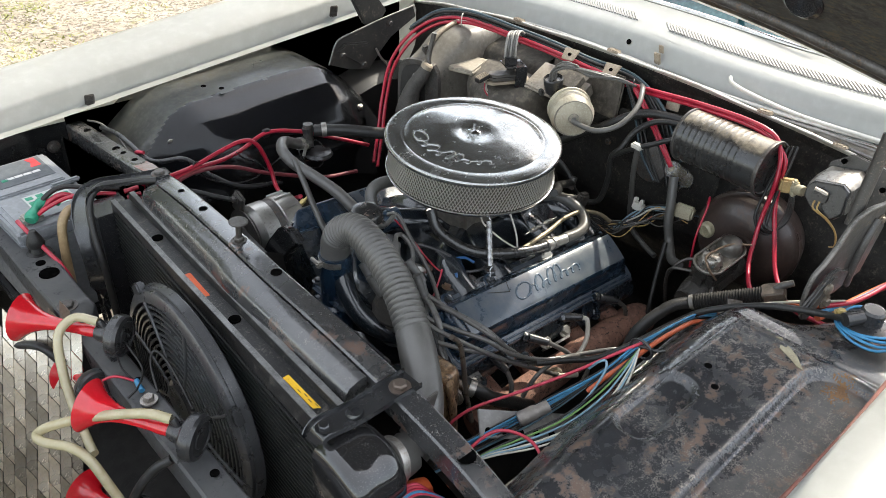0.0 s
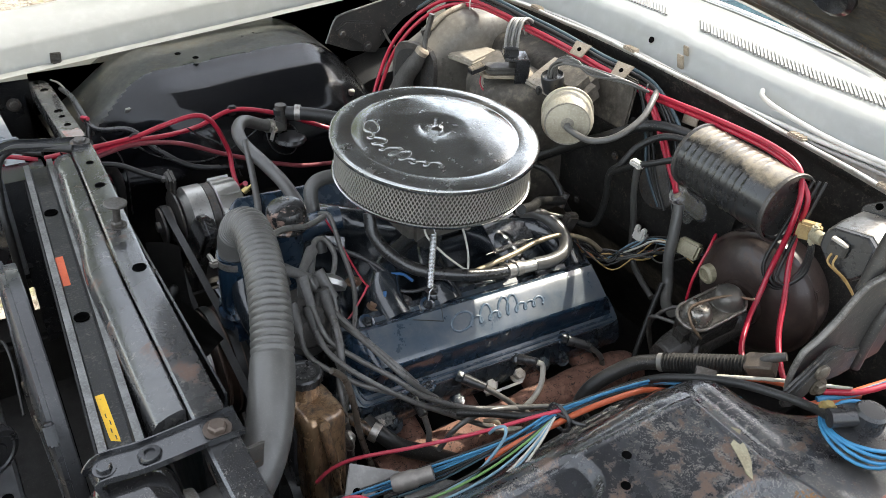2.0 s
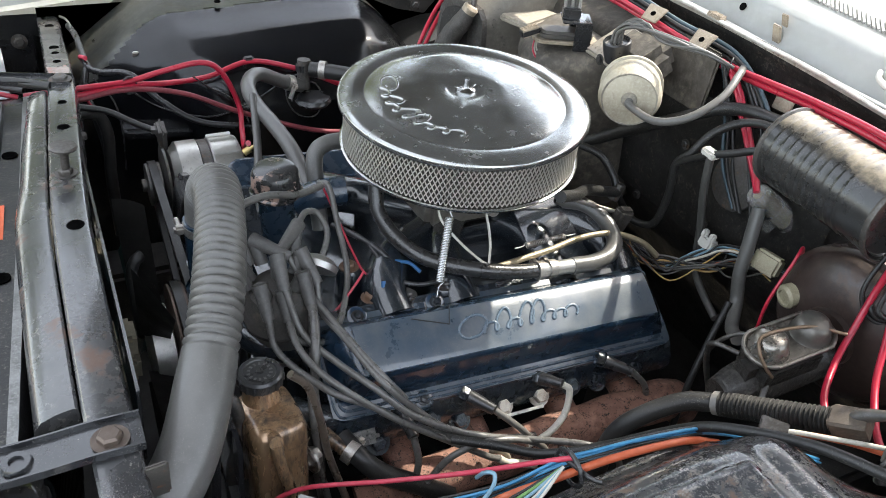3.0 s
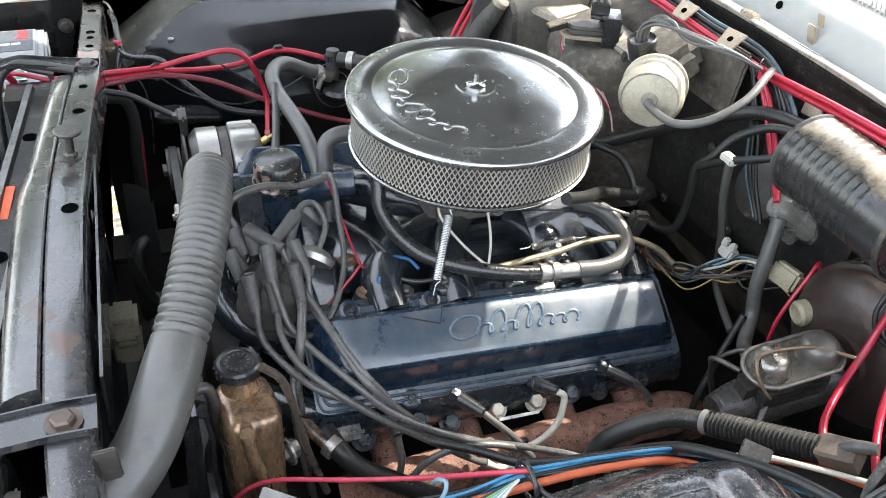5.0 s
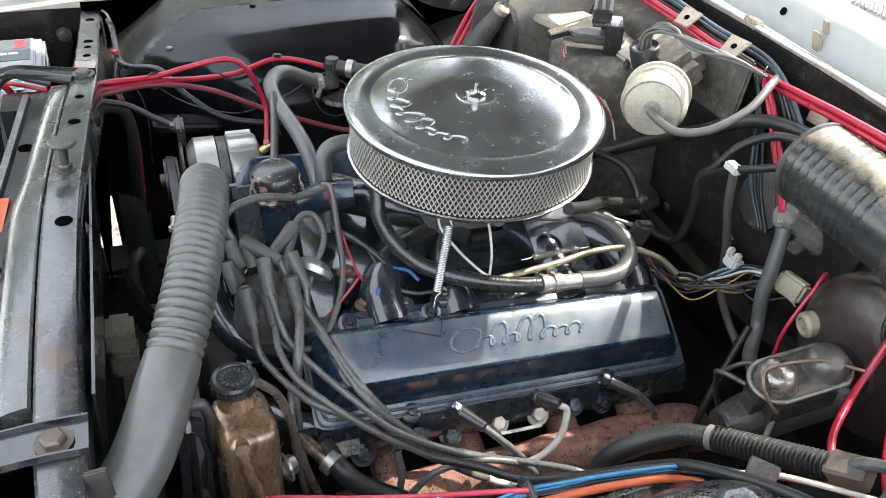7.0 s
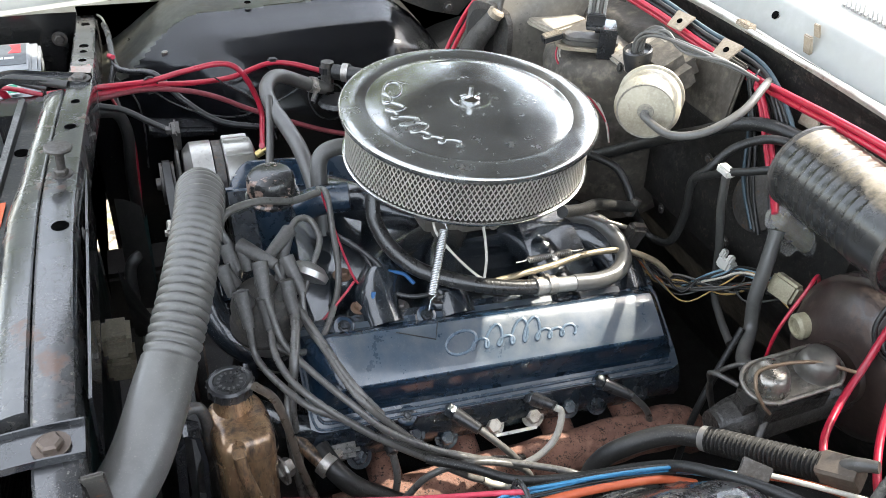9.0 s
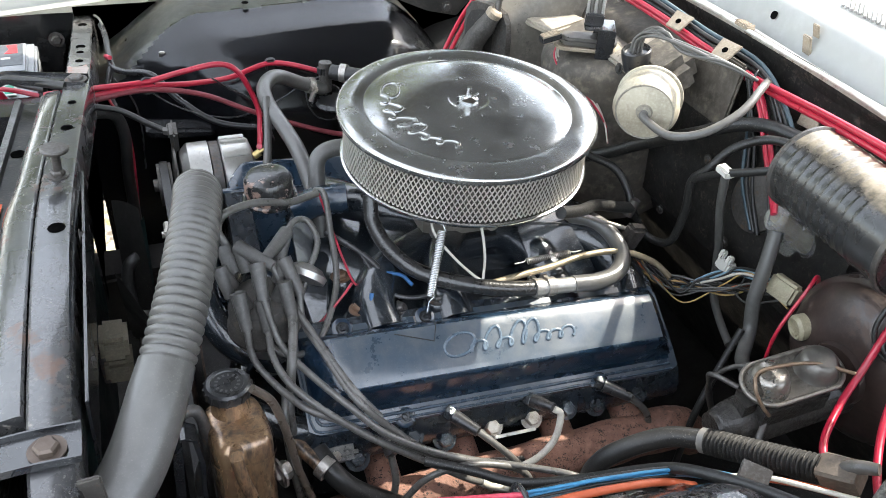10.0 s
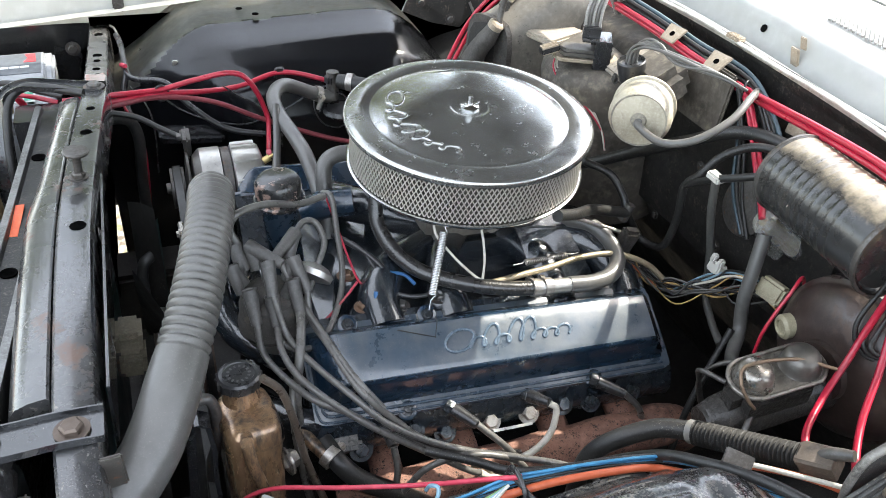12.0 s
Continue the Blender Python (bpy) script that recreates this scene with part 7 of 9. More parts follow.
hose([(0.092, -0.190, 0.7205), (0.13, -0.190, 0.717), (0.165, -0.180, 0.716), (0.188, -0.158, 0.722), (0.19, -0.125, 0.735), (0.17, -0.095, 0.748), (0.13, -0.075, 0.755)], 0.0120, "dusty rubber hose curling back to the carburettor")
hose([(-0.284, -0.285, 0.624), (-0.270, -0.318, 0.613), (-0.248, -0.332, 0.592), (-0.205, -0.342, 0.563), (-0.16, -0.35, 0.53)], 0.0125, "black rubber hose below the rocker cover", RUBBER)
hose([(-0.315, -0.262, 0.640), (-0.300, -0.285, 0.630), (-0.284, -0.306, 0.619)], 0.0085, "grimy brown metal pipe joint", BROWN)
hose_clamp((-0.280, -0.308, 0.618), (0.5, -0.7, -0.25), 0.0135)
hose([(0.074, -0.160, 0.820), (0.12, -0.135, 0.800), (0.17, -0.095, 0.775), (0.22, -0.076, 0.752), (0.249, -0.071, 0.742)], 0.0085, "black vacuum hose from the carburettor", RUBBER)
hose([(0.205, 0.0, 0.80), (0.235, -0.03, 0.79), (0.248, -0.055, 0.765), (0.252, -0.069, 0.742), (0.270, -0.068, 0.712), (0.285, -0.085, 0.690), (0.30, -0.115, 0.70), (0.302, -0.128, 0.76), (0.298, -0.130, 0.815), (0.305, -0.146, 0.842), (0.328, -0.158, 0.878), (0.358, -0.185, 0.902), (0.380, -0.225, 0.905), (0.395, -0.27, 0.90)], 0.0062, "thin black vacuum hose looping along the firewall", RUBBER)
solo("hose_tee", lathe([(0.0085, -0.014), (0.0085, 0.014)], 12, pose(0.251, -0.070, 0.742, 0, 20, 0)), DARKSTEEL, "small grey hose tee", "fitting")
hose([(0.298, -0.130, 0.818), (0.297, -0.165, 0.845), (0.296, -0.192, 0.864), (0.304, -0.220, 0.880), (0.318, -0.250, 0.897), (0.340, -0.285, 0.905)], 0.0055, "thin black vacuum hose", RUBBER)
hose([(0.296, -0.192, 0.862), (0.315, -0.180, 0.800), (0.345, -0.168, 0.720), (0.358, -0.166, 0.660), (0.350, -0.185, 0.635), (0.335, -0.225, 0.625), (0.32, -0.27, 0.62)], 0.0060, "faded grey vacuum hose hanging down the firewall")
solo("hose_tee", box((0.016, 0.026, 0.012), pose(0.296, -0.190, 0.866), 0.003), NYLON, "pale plastic hose tee", "fitting")
hose([(0.342, -0.262, 0.81), (0.330, -0.275, 0.76), (0.320, -0.285, 0.715), (0.315, -0.300, 0.675), (0.285, -0.330, 0.66), (0.265, -0.36, 0.67)], 0.0098, "thick faded black brake vacuum hose", HOSE)
hose([(0.20, 0.22, 0.70), (0.235, 0.15, 0.710), (0.27, 0.077, 0.749), (0.30, 0.005, 0.803), (0.33, -0.067, 0.854), (0.37, -0.138, 0.900), (0.40, -0.21, 0.905), (0.42, -0.30, 0.90)], 0.0098, "black hose crossing the firewall", RUBBER)

hv = thing("heater_valve", (-0.095, 0.448, 0.72), "small black vacuum heater valve on the hose joint", "valve")
part("valve_body", tube([(-0.095, 0.450, 0.735), (-0.093, 0.452, 0.790)], 0.012, n=3, seg=12), DARKSTEEL, hv)
part("valve_top", box((0.030, 0.020, 0.020), pose(-0.093, 0.452, 0.775, 0, 0, 20), 0.004), PLASTIC, hv)
part("actuator", lathe([(0.030, 0), (0.034, 0.005), (0.030, 0.012), (0, 0.015)], 24, pose(-0.085, 0.425, 0.715)), PLASTIC, hv, "round black actuator")

hose([(-0.372, -0.055, 0.775), (-0.380, -0.085, 0.745), (-0.376, -0.112, 0.716), (-0.361, -0.135, 0.694), (-0.335, -0.150, 0.674), (-0.295, -0.155, 0.655)], 0.019, "thick glossy navy-black lower coolant hose", OILY)

# ---- firewall things ----
hb = thing("heater_box", (0.30, 0.30, 0.60), "dusty grey-beige heater and blower housing on the firewall", "heater box")


def duct_ring(x, grow=0.0):
    """The blower duct's outline across the car at one station along it: rounded top, straight sides."""
    top = 0.892 + 0.062 * ease(0.19, 0.31, x) + grow
    w = 0.046 + 0.012 * ease(0.20, 0.34, x) + grow
    return [(x + 0.020 * a * -1, 0.390 + a * w, z) for a, z in ((1, 0.62), (1, top - 0.05), (0.93, top - 0.022), (0.74, top - 0.006), (0.4, top), (0, top + 0.002), (-0.4, top), (-0.74, top - 0.006), (-0.93, top - 0.022), (-1, top - 0.05), (-1, 0.62))]


part("duct", loft([duct_ring(x) for x in (0.196, 0.20, 0.24, 0.28, 0.32, 0.36, 0.43)], close=True), surface("beige_duct", (0.150, 0.136, 0.114), 0.45, col2=(0.105, 0.095, 0.080), scale=9, spot=(0.060, 0.053, 0.045), spot_scale=40, spot_at=0.64, soft=0.06, bump=0.12), hb, "dusty beige moulded blower duct", sharp=40)
# the duct is closed; a dark panel paints the shade in its mouth
part("duct_mouth", loft([duct_ring(x, -0.007) for x in (0.1895, 0.200)], close=True), DARK, hb, "dark panel standing for the shade inside the duct mouth", sharp=30)
part("duct_flange", loft([duct_ring(x, 0.006) for x in (0.192, 0.202)], close=True), DARKSTEEL, hb, "dark flange round the duct mouth", sharp=30)
def shelf_f(u, v):
    """The housing's top: a lit lip along its front, a flat shelf behind, the front face below."""
    y = lerp(0.155, 0.40, u)
    pr = [(0.44, 0.930), (0.395, 0.918), (0.375, 0.914), (0.362, 0.904), (0.356, 0.885), (0.362, 0.80), (0.365, 0.62)]
    x, z = profile_strip([(p, q, 0) for p, q in pr])(v)[:2]
    return (x - 0.028 * ease(0.33, 0.40, y), y, z - 0.03 * ease(0.36, 0.40, y) + 0.002 * noise.noise((y * 20, z * 20, 2)))


part("housing", sheet(shelf_f, 24, 30, 0.003), DUSTY, hb, "dusty grey-beige moulded housing", sharp=50)
# pale tan puts the sunlight on this ledge into its colour
part("ledge", box((0.090, 0.070, 0.012), pose(0.300, 0.325, 0.882, 0, -3, 18), 0.004), surface("sunlit_tan_ledge", (0.30, 0.268, 0.215), 0.5, col2=(0.21, 0.185, 0.15), scale=14, bump=0.12), hb, "pale tan ledge beside the duct")
part("duct_strap", tube([(0.236, 0.400, 0.922), (0.262, 0.402, 0.942), (0.300, 0.405, 0.956), (0.34, 0.41, 0.960)], 0.0060, n=4), PALESTEEL, hb, "tan strap over the duct")
part("duct_clip", box((0.018, 0.022, 0.026), pose(0.226, 0.398, 0.914, 0, -20, -20), 0.004), DARKSTEEL, hb, "dark spring clip")
DRUM = pose(0.345, 0.215, 0.892, 0, -10, 0)
part("blower_drum", lathe([(0.118, -0.30), (0.116, -0.030), (0.111, -0.014), (0.102, -0.006), (0.085, -0.002), (0.0, 0.0)], 56, DRUM), DUSTY, hb, "round dusty blower drum", sharp=40)
part("insulation_pad", sheet(lambda u, v: (0.395 + 0.012 * noise.noise((u * 3, v * 3, 1)) + cowl_x(lerp(-0.33, 0.14, u)) - 0.012 * math.sin(math.pi * u) * math.sin(math.pi * v), lerp(-0.33, 0.14, u), lerp(0.655, 0.885, v)), 20, 20, 0.006), FIREWALL, hb, "dark dusty insulation pad on the firewall", sharp=60)
for y, z in ((0.10, 0.84), (-0.06, 0.80), (-0.14, 0.70), (0.02, 0.66), (-0.28, 0.85)):
    part("pad_screw", hexbolt(pose(0.379 + cowl_x(y), y, z, 0, -90, 0), 0.006, 0.004), DARKSTEEL, hb)
part("foil_wrap", tube([(0.193, 0.360, 0.892), (0.182, 0.366, 0.868), (0.165, 0.380, 0.83), (0.155, 0.388, 0.77)], lambda t, s: 0.012 + 0.016 * t ** 0.8 + 0.0004 * math.sin(s * 260) + 0.0012 * math.sin(s * 71), n=14, seg=20), surface("crinkled_wrap", (0.060, 0.054, 0.047), 0.6, 0.1, col2=(0.030, 0.027, 0.024), scale=30, bump=1.0, bump_scale=70), hb, "crinkled grey-brown wrapped pipe")
part("pipe_mouth", lathe([(0.010, 0), (0.014, 0.004), (0.015, 0.014), (0.011, 0.018)], 20, axis((0.189, 0.362, 0.884), (0.197, 0.357, 0.900))), PALESTEEL, hb, "tan pipe mouth")
part("pipe_line", tube([(0.20, 0.395, 0.895), (0.185, 0.40, 0.85), (0.19, 0.40, 0.77)], 0.0024, seg=8), NYLON, hb)
part("arm_rod", tube([(0.215, 0.36, 0.97), (0.205, 0.365, 0.92), (0.20, 0.36, 0.89)], 0.006, seg=8), DARKSTEEL, hb)

relay = thing("relay", (0.285, 0.186, 0.885), "black relay in a tan tray with looped grey wires", "relay")
RT = pose(0.287, 0.186, 0.893, 0, 0, -27)
oval = [(0.036 * (1 if math.cos(a) > 0 else -1) + 0.020 * math.cos(a), 0.026 * math.sin(a)) for a in np.linspace(0, 2 * math.pi, 33)[:-1]]
part("tray", prism(oval, 0.006, RT, 0.002), PALESTEEL, relay, "tan rounded tray", sharp=40)
part("relay_body", prism([(p * 0.84, q * 0.80) for p, q in oval], 0.016, RT @ Matrix.Translation((0, 0, 0.009)), 0.005), surface("dusty_black_case", (0.045, 0.042, 0.038), 0.5, col2=(0.085, 0.076, 0.064), scale=16, bump=0.1), relay, "dusty black relay case", sharp=40)
brk = box((0.028, 0.0035, 0.048), RT @ Matrix.Translation((0.026, -0.028, 0.014)), 0.001)
box((0.050, 0.052, 0.0035), RT @ Matrix.Translation((0.014, -0.004, 0.0375)), 0.001, brk)
box((0.028, 0.0035, 0.040), RT @ Matrix.Translation((0.022, 0.021, 0.018)), 0.001, brk)
part("strap", brk, BLACK, relay, "worn black bent steel strap")
part("socket", box((0.030, 0.022, 0.018), RT @ Matrix.Translation((0.004, -0.004, 0.048)), 0.002), PLASTIC, relay, "black wire socket")
blk = part("connector", box((0.034, 0.018, 0.012), RT @ Matrix.Translation((-0.062, -0.010, 0.012)) @ pose(0, 0, 0, 0, -14, 22), 0.002), PLASTIC, relay, "striped wire connector")
for k in range(4):
    part("rib", box((0.030, 0.0022, 0.0135), RT @ Matrix.Translation((-0.062, -0.010, 0.012)) @ pose(0, 0, 0, 0, -14, 22) @ Matrix.Translation((0, -0.0066 + 0.0044 * k, 0.0004)), 0.0005), PALESTEEL, blk)
for k in range(5):
    part("loop_wire", tube([RT @ Vector((-0.008 + 0.006 * k, -0.004, 0.055)), RT @ Vector((-0.008 + 0.006 * k, -0.004, 0.078)), RT @ Vector((-0.002 + 0.006 * k, 0.006, 0.100)), RT @ Vector((0.012 + 0.006 * k, 0.026, 0.104)), RT @ Vector((0.030 + 0.006 * k, 0.045, 0.090)), RT @ Vector((0.045 + 0.006 * k, 0.060, 0.06))], 0.0029), HOSE if k % 2 else LIGHTGREY, relay)
for k, (mt, dx) in enumerate(((PALE, 0.0), (PALE, 0.010), (REDWIRE, -0.006))):
    part("wire", tube([(0.246 + dx * 0.3, 0.212, 0.890), (0.243 + dx * 0.5, 0.205, 0.868), (0.255 + dx, 0.176, 0.845), (0.276 + dx * 0.6, 0.135, 0.825), (0.290, 0.100, 0.795), (0.292, 0.082, 0.765)], 0.0016), mt, relay)

wm = thing("wiper_motor", (0.27, -0.03, 0.85), "pale dusty wiper motor with a round white cap", "wiper motor")
part("gearbox", box((0.070, 0.100, 0.060), pose(0.328, 0.030, 0.915, 0, -30, 0), 0.016), DUSTY, wm, "dusty grey gearbox")
part("gear_cover", box((0.085, 0.125, 0.012), pose(0.342, 0.085, 0.905, 0, -28, 0), 0.004), surface("pale_gear_plate", (0.34, 0.30, 0.245), 0.5, 0.2, col2=(0.22, 0.19, 0.15), scale=16, spot=(0.10, 0.085, 0.065), spot_scale=50, spot_at=0.62, bump=0.15), wm, "pale dusty gear cover plate")
part("mount_plate", box((0.008, 0.20, 0.10), pose(0.388, 0.03, 0.905, 0, 6, 0), 0.003), DUSTY, wm, "dusty mounting plate")
CM = axis((0.2900, -0.004, 0.891), (0.248, -0.054, 0.890)) @ Matrix.Scale(0.95, 4)
part("cap", lathe([(0.048, 0.0), (0.051, 0.004), (0.051, 0.010), (0.0475, 0.012), (0.0475, 0.040), (0.050, 0.042), (0.050, 0.048), (0.047, 0.056), (0.044, 0.062), (0.041, 0.0635)], 40, CM), surface("yellowed_white_cap", (0.40, 0.36, 0.275), 0.45, col2=(0.28, 0.25, 0.19), scale=20, spot=(0.26, 0.22, 0.17), spot_scale=40, spot_at=0.62, bump=0.1), wm, "yellowed white round cap", sharp=30)
part("end_disc", lathe([(0.045, 0.058), (0.0435, 0.0640), (0.036, 0.0625), (0.030, 0.0590), (0.018, 0.0575), (0.014, 0.0600), (0.011, 0.068), (0, 0.068)], 36, CM), surface("grey_disc", (0.27, 0.245, 0.195), 0.5, col2=(0.15, 0.138, 0.118), scale=18, spot=(0.075, 0.066, 0.055), spot_scale=45, spot_at=0.62, soft=0.06, bump=0.15), wm, "dusty grey end disc", sharp=30)
part("plug", lathe([(0.019, -0.02), (0.022, 0.002), (0.022, 0.012), (0.020, 0.014), (0.018, 0.008), (0, 0.008)], 24, pose(0.285, 0.042, 0.932, 0, -12, 0)), PLASTIC, wm, "black wire plug")
for k in range(6):
    part("wire", tube([(0.278 + 0.006 * (k % 3), 0.049 - 0.007 * (k % 2), 0.938), (0.280 + 0.006 * (k % 3), 0.046 - 0.007 * (k % 2), 0.960 + 0.004 * (k % 3)), (0.288 + 0.005 * (k % 3), 0.026 - 0.005 * k, 0.976 + 0.004 * (k % 3)), (0.310, -0.018 - 0.006 * (k % 4), 0.976 - 0.005 * (k % 3)), (0.345, -0.07 - 0.004 * (k % 3), 0.968 - 0.004 * (k % 2)), (0.390, -0.10, 0.946)], 0.0026, seg=8), HOSE, wm)
part("screw", hexbolt(pose(0.275, 0.065, 0.905, 0, -85, 0), 0.006, 0.005), DARK, wm)
hose([(0.250, -0.052, 0.8905), (0.246, -0.061, 0.886), (0.254, -0.110, 0.884), (0.28, -0.146, 0.902), (0.33, -0.150, 0.928), (0.375, -0.128, 0.948), (0.405, -0.105, 0.945)], 0.0058, "pale grey hose from the wiper motor cap", surface("grey_hose", (0.085, 0.081, 0.075), 0.36, col2=(0.12, 0.115, 0.105), scale=30, bump=0.05))

# ribbed vacuum canister
can = thing("vacuum_canister", (0.335, -0.37, 0.86), "black ribbed metal canister with a dusty top", "canister")
C0, C1 = Vector((0.340, -0.268, 0.913)), Vector((0.327, -0.462, 0.916))
prof = [(0.0, 0.0), (0.040, 0.0), (0.052, 0.003), (0.0545, 0.008)]
L = (C1 - C0).length
for k in range(97):
    z = 0.008 + (L - 0.016) * k / 96
    rib = 0.0011 * (1.0 - min(1.0, abs((z - 0.02) % 0.0132 - 0.0066) / 0.0024)) ** 0.6 if 0.018 < z < L - 0.04 else 0.0
    prof.append((0.0528 + rib, z))
prof += [(0.0545, L - 0.008), (0.0545, L - 0.002), (0.050, L), (0.048, L - 0.004), (0.0, L - 0.004)]
shell = part("body", lathe(prof, 120, axis(C0, C1), cap=False), surface("dusty_black_can", (0.016, 0.016, 0.0165), 0.26, col2=(0.03, 0.029, 0.027), scale=8, spot=(0.12, 0.105, 0.08), spot_scale=18, spot_at=0.67, soft=0.06, bump=0.08, coat=0.3, film=((0.30, 0.252, 0.185), 2, 0.950, 0.968, 0.75)), can, "ribbed black shell", sharp=50)

part("end_rim", lathe([(0.0535, L - 0.004), (0.0562, L - 0.004), (0.0570, L), (0.0562, L + 0.003), (0.0535, L + 0.003)], 60, axis(C0, C1), cap=False), DARKSTEEL, can, "rolled dull rim")
part("front_rim", lathe([(0.0525, 0.006), (0.0552, 0.005), (0.0556, 0.009), (0.0525, 0.011)], 60, axis(C0, C1), cap=False), DARKSTEEL, can, "rolled dull rim")
part("bracket", box((0.05, 0.030, 0.004), pose(0.372, -0.36, 0.874, 0, 30, 0), 0.001), DARKSTEEL, can, "dark mounting bracket")

# brake booster and master cylinder
bo = thing("brake_booster", (0.28, -0.46, 0.70), "dull brown vacuum brake booster on the firewall", "brake booster")
BM = axis((0.366, -0.446, 0.741), (0.226, -0.456, 0.735)) @ Matrix.Scale(0.865, 4)
part("shell", lathe([(0.115, -0.03), (0.122, 0.0), (0.124, 0.012), (0.124, 0.022), (0.118, 0.026), (0.116, 0.030), (0.108, 0.048), (0.090, 0.062), (0.060, 0.070), (0.045, 0.071), (0.043, 0.080), (0, 0.081)], 56, BM), BOOSTER, bo, "dull brown pressed shell", sharp=30)
part("check_valve", lathe([(0.018, 0), (0.018, 0.006), (0.0165, 0.010), (0.0165, 0.026), (0.013, 0.030), (0.010, 0.030), (0.009, 0.027), (0, 0.027)], 24, axis((0.322, -0.386, 0.756), (0.287, -0.380, 0.751))), AMBER, bo, "aged cream check valve")
for a in (30, 120, 210, 300):
    q = BM @ pose(0, 0, 0, 0, 0, a) @ Matrix.Translation((0.124, 0, 0.017))
    part("crimp_tab", box((0.006, 0.02, 0.014), q, 0.002), BOOSTER, bo)
mc = thing("master_cylinder", (0.20, -0.46, 0.70), "grimy cast master cylinder with a domed steel lid", "master cylinder")
MC = pose(0.222, -0.458, 0.762, 8, -8, -3) @ Matrix.Scale(0.76, 4) @ Matrix.Translation((0, 0, -0.768))
body = box((0.150, 0.066, 0.075), MC @ Matrix.Translation((-0.004, 0.0, 0.727)), 0.020)
tube([MC @ Vector((-0.115, 0, 0.685)), MC @ Vector((-0.08, 0, 0.685)), MC @ Vector((0.12, 0, 0.69))], lambda t, s: 0.020 + 0.010 * min(1.0, t * 5), n=6, seg=16, bm=body)
part("body", body, surface("grimy_casting", (0.022, 0.020, 0.018), 0.38, 0.2, col2=(0.055, 0.049, 0.042), scale=18, spot=(0.018, 0.016, 0.014), spot_scale=60, spot_at=0.55, soft=0.06, bump=1.0, bump_scale=170, coat=0.3), mc, "grimy rough casting", sharp=40)
DULLLID = surface("dull_lid", (0.22, 0.20, 0.175), 0.36, 0.7, col2=(0.10, 0.09, 0.075), scale=14, spot=(0.06, 0.052, 0.045), spot_scale=60, spot_at=0.62, bump=0.15)
lidp = [(0.038 * math.cos(a) + (0.042 if math.cos(a) > 0 else -0.042), 0.038 * math.sin(a)) for a in np.linspace(0, 2 * math.pi, 36)[:-1]]
part("lid_rim", prism(lidp, 0.007, MC @ Matrix.Translation((0.0, 0, 0.768)), 0.002), DULLLID, mc, "dull steel lid rim", sharp=30)
part("lid_bead", tube([MC @ Vector((q * 0.985, w * 0.985, 0.7722)) for q, w in lidp + lidp[:1]], 0.0028, n=2, seg=8), DULLLID, mc, "rolled edge of the lid")
for dx, mt in ((-0.042, STEEL), (0.040, DARKSTEEL)):
    # front dome gets a paler steel, the glare on it being part of the colour
    part("dome", lathe([(0.0335, 0), (0.031, 0.003), (0.0295, 0.012), (0.026, 0.025), (0.018, 0.0305), (0, 0.0315)], 32, MC @ Matrix.Translation((dx, 0, 0.771))), surface("glare_steel_dome", (0.30, 0.28, 0.25), 0.28, 0.8, col2=(0.18, 0.165, 0.14), scale=20, bump=0.05) if dx < 0 else surface("dull_dome", (0.15, 0.14, 0.125), 0.4, 0.7, bump=0.1), mc, "domed lid pressing", sharp=50)
part("bail_wire", tube([MC @ Vector(q) for q in ((0.075, -0.035, 0.79), (0.02, -0.005, 0.801), (-0.055, 0.006, 0.803), (-0.076, -0.012, 0.796), (-0.072, -0.030, 0.775), (-0.060, -0.040, 0.755))], 0.0022, seg=8), surface("bronze_bail", (0.22, 0.155, 0.105), 0.4, 0.6, bump=0.1), mc, "bronze wire bail")
for k in range(2):
    part("brake_line", tube([MC @ Vector((-0.06 + 0.05 * k, 0.03, 0.73)), MC @ Vector((-0.08 + 0.05 * k, 0.07, 0.72)), MC @ Vector((-0.06, 0.09, 0.66)), MC @ Vector((-0.02, 0.09, 0.52))], 0.0032, seg=8), DARKSTEEL, mc)
part("brake_pipe", tube([MC @ Vector((-0.05, -0.03, 0.715)), MC @ Vector((-0.07, -0.05, 0.70)), MC @ Vector((-0.05, -0.06, 0.66))], 0.004, seg=8), DARKSTEEL, mc)


# ---- cables and wiring ----
def cable(pts, r, mat, label, name="cable", group="", n=8, seg=10, category="cable"):
    return solo(name, tube(pts, r, n=n, seg=seg), mat, label, category, group)


RC = dict(name="battery_cable", group="red battery cables")
MAIN = [(0.06, 0.40, 0.66), (0.12, 0.455, 0.72), (0.150, 0.478, 0.781), (0.211, 0.519, 0.850), (0.270, 0.515, 0.910), (0.310, 0.462, 0.957), (0.335, 0.390, 0.974), (0.340, 0.30, 0.978), (0.345, 0.215, 0.975), (0.365, 0.12, 0.965), (0.385, 0.025, 0.950), (0.398, -0.088, 0.943), (0.385, -0.17, 0.955), (0.365, -0.27, 0.972), (0.360, -0.38, 0.978), (0.355, -0.440, 0.970), (0.338, -0.468, 0.945), (0.323, -0.480, 0.905), (0.318, -0.480, 0.865), (0.308, -0.480, 0.823), (0.291, -0.486, 0.785), (0.258, -0.501, 0.757), (0.212, -0.531, 0.744), (0.190, -0.560, 0.735)]
cable(MAIN, 0.0043, REDWIRE, "thick red battery cable tied along the firewall", **RC)
SECOND = [Vector(p) + Vector((0.004 if i < 12 else 0.0, -0.010 if i < 7 else 0.004, -0.009)) for i, p in enumerate(MAIN[:16])]
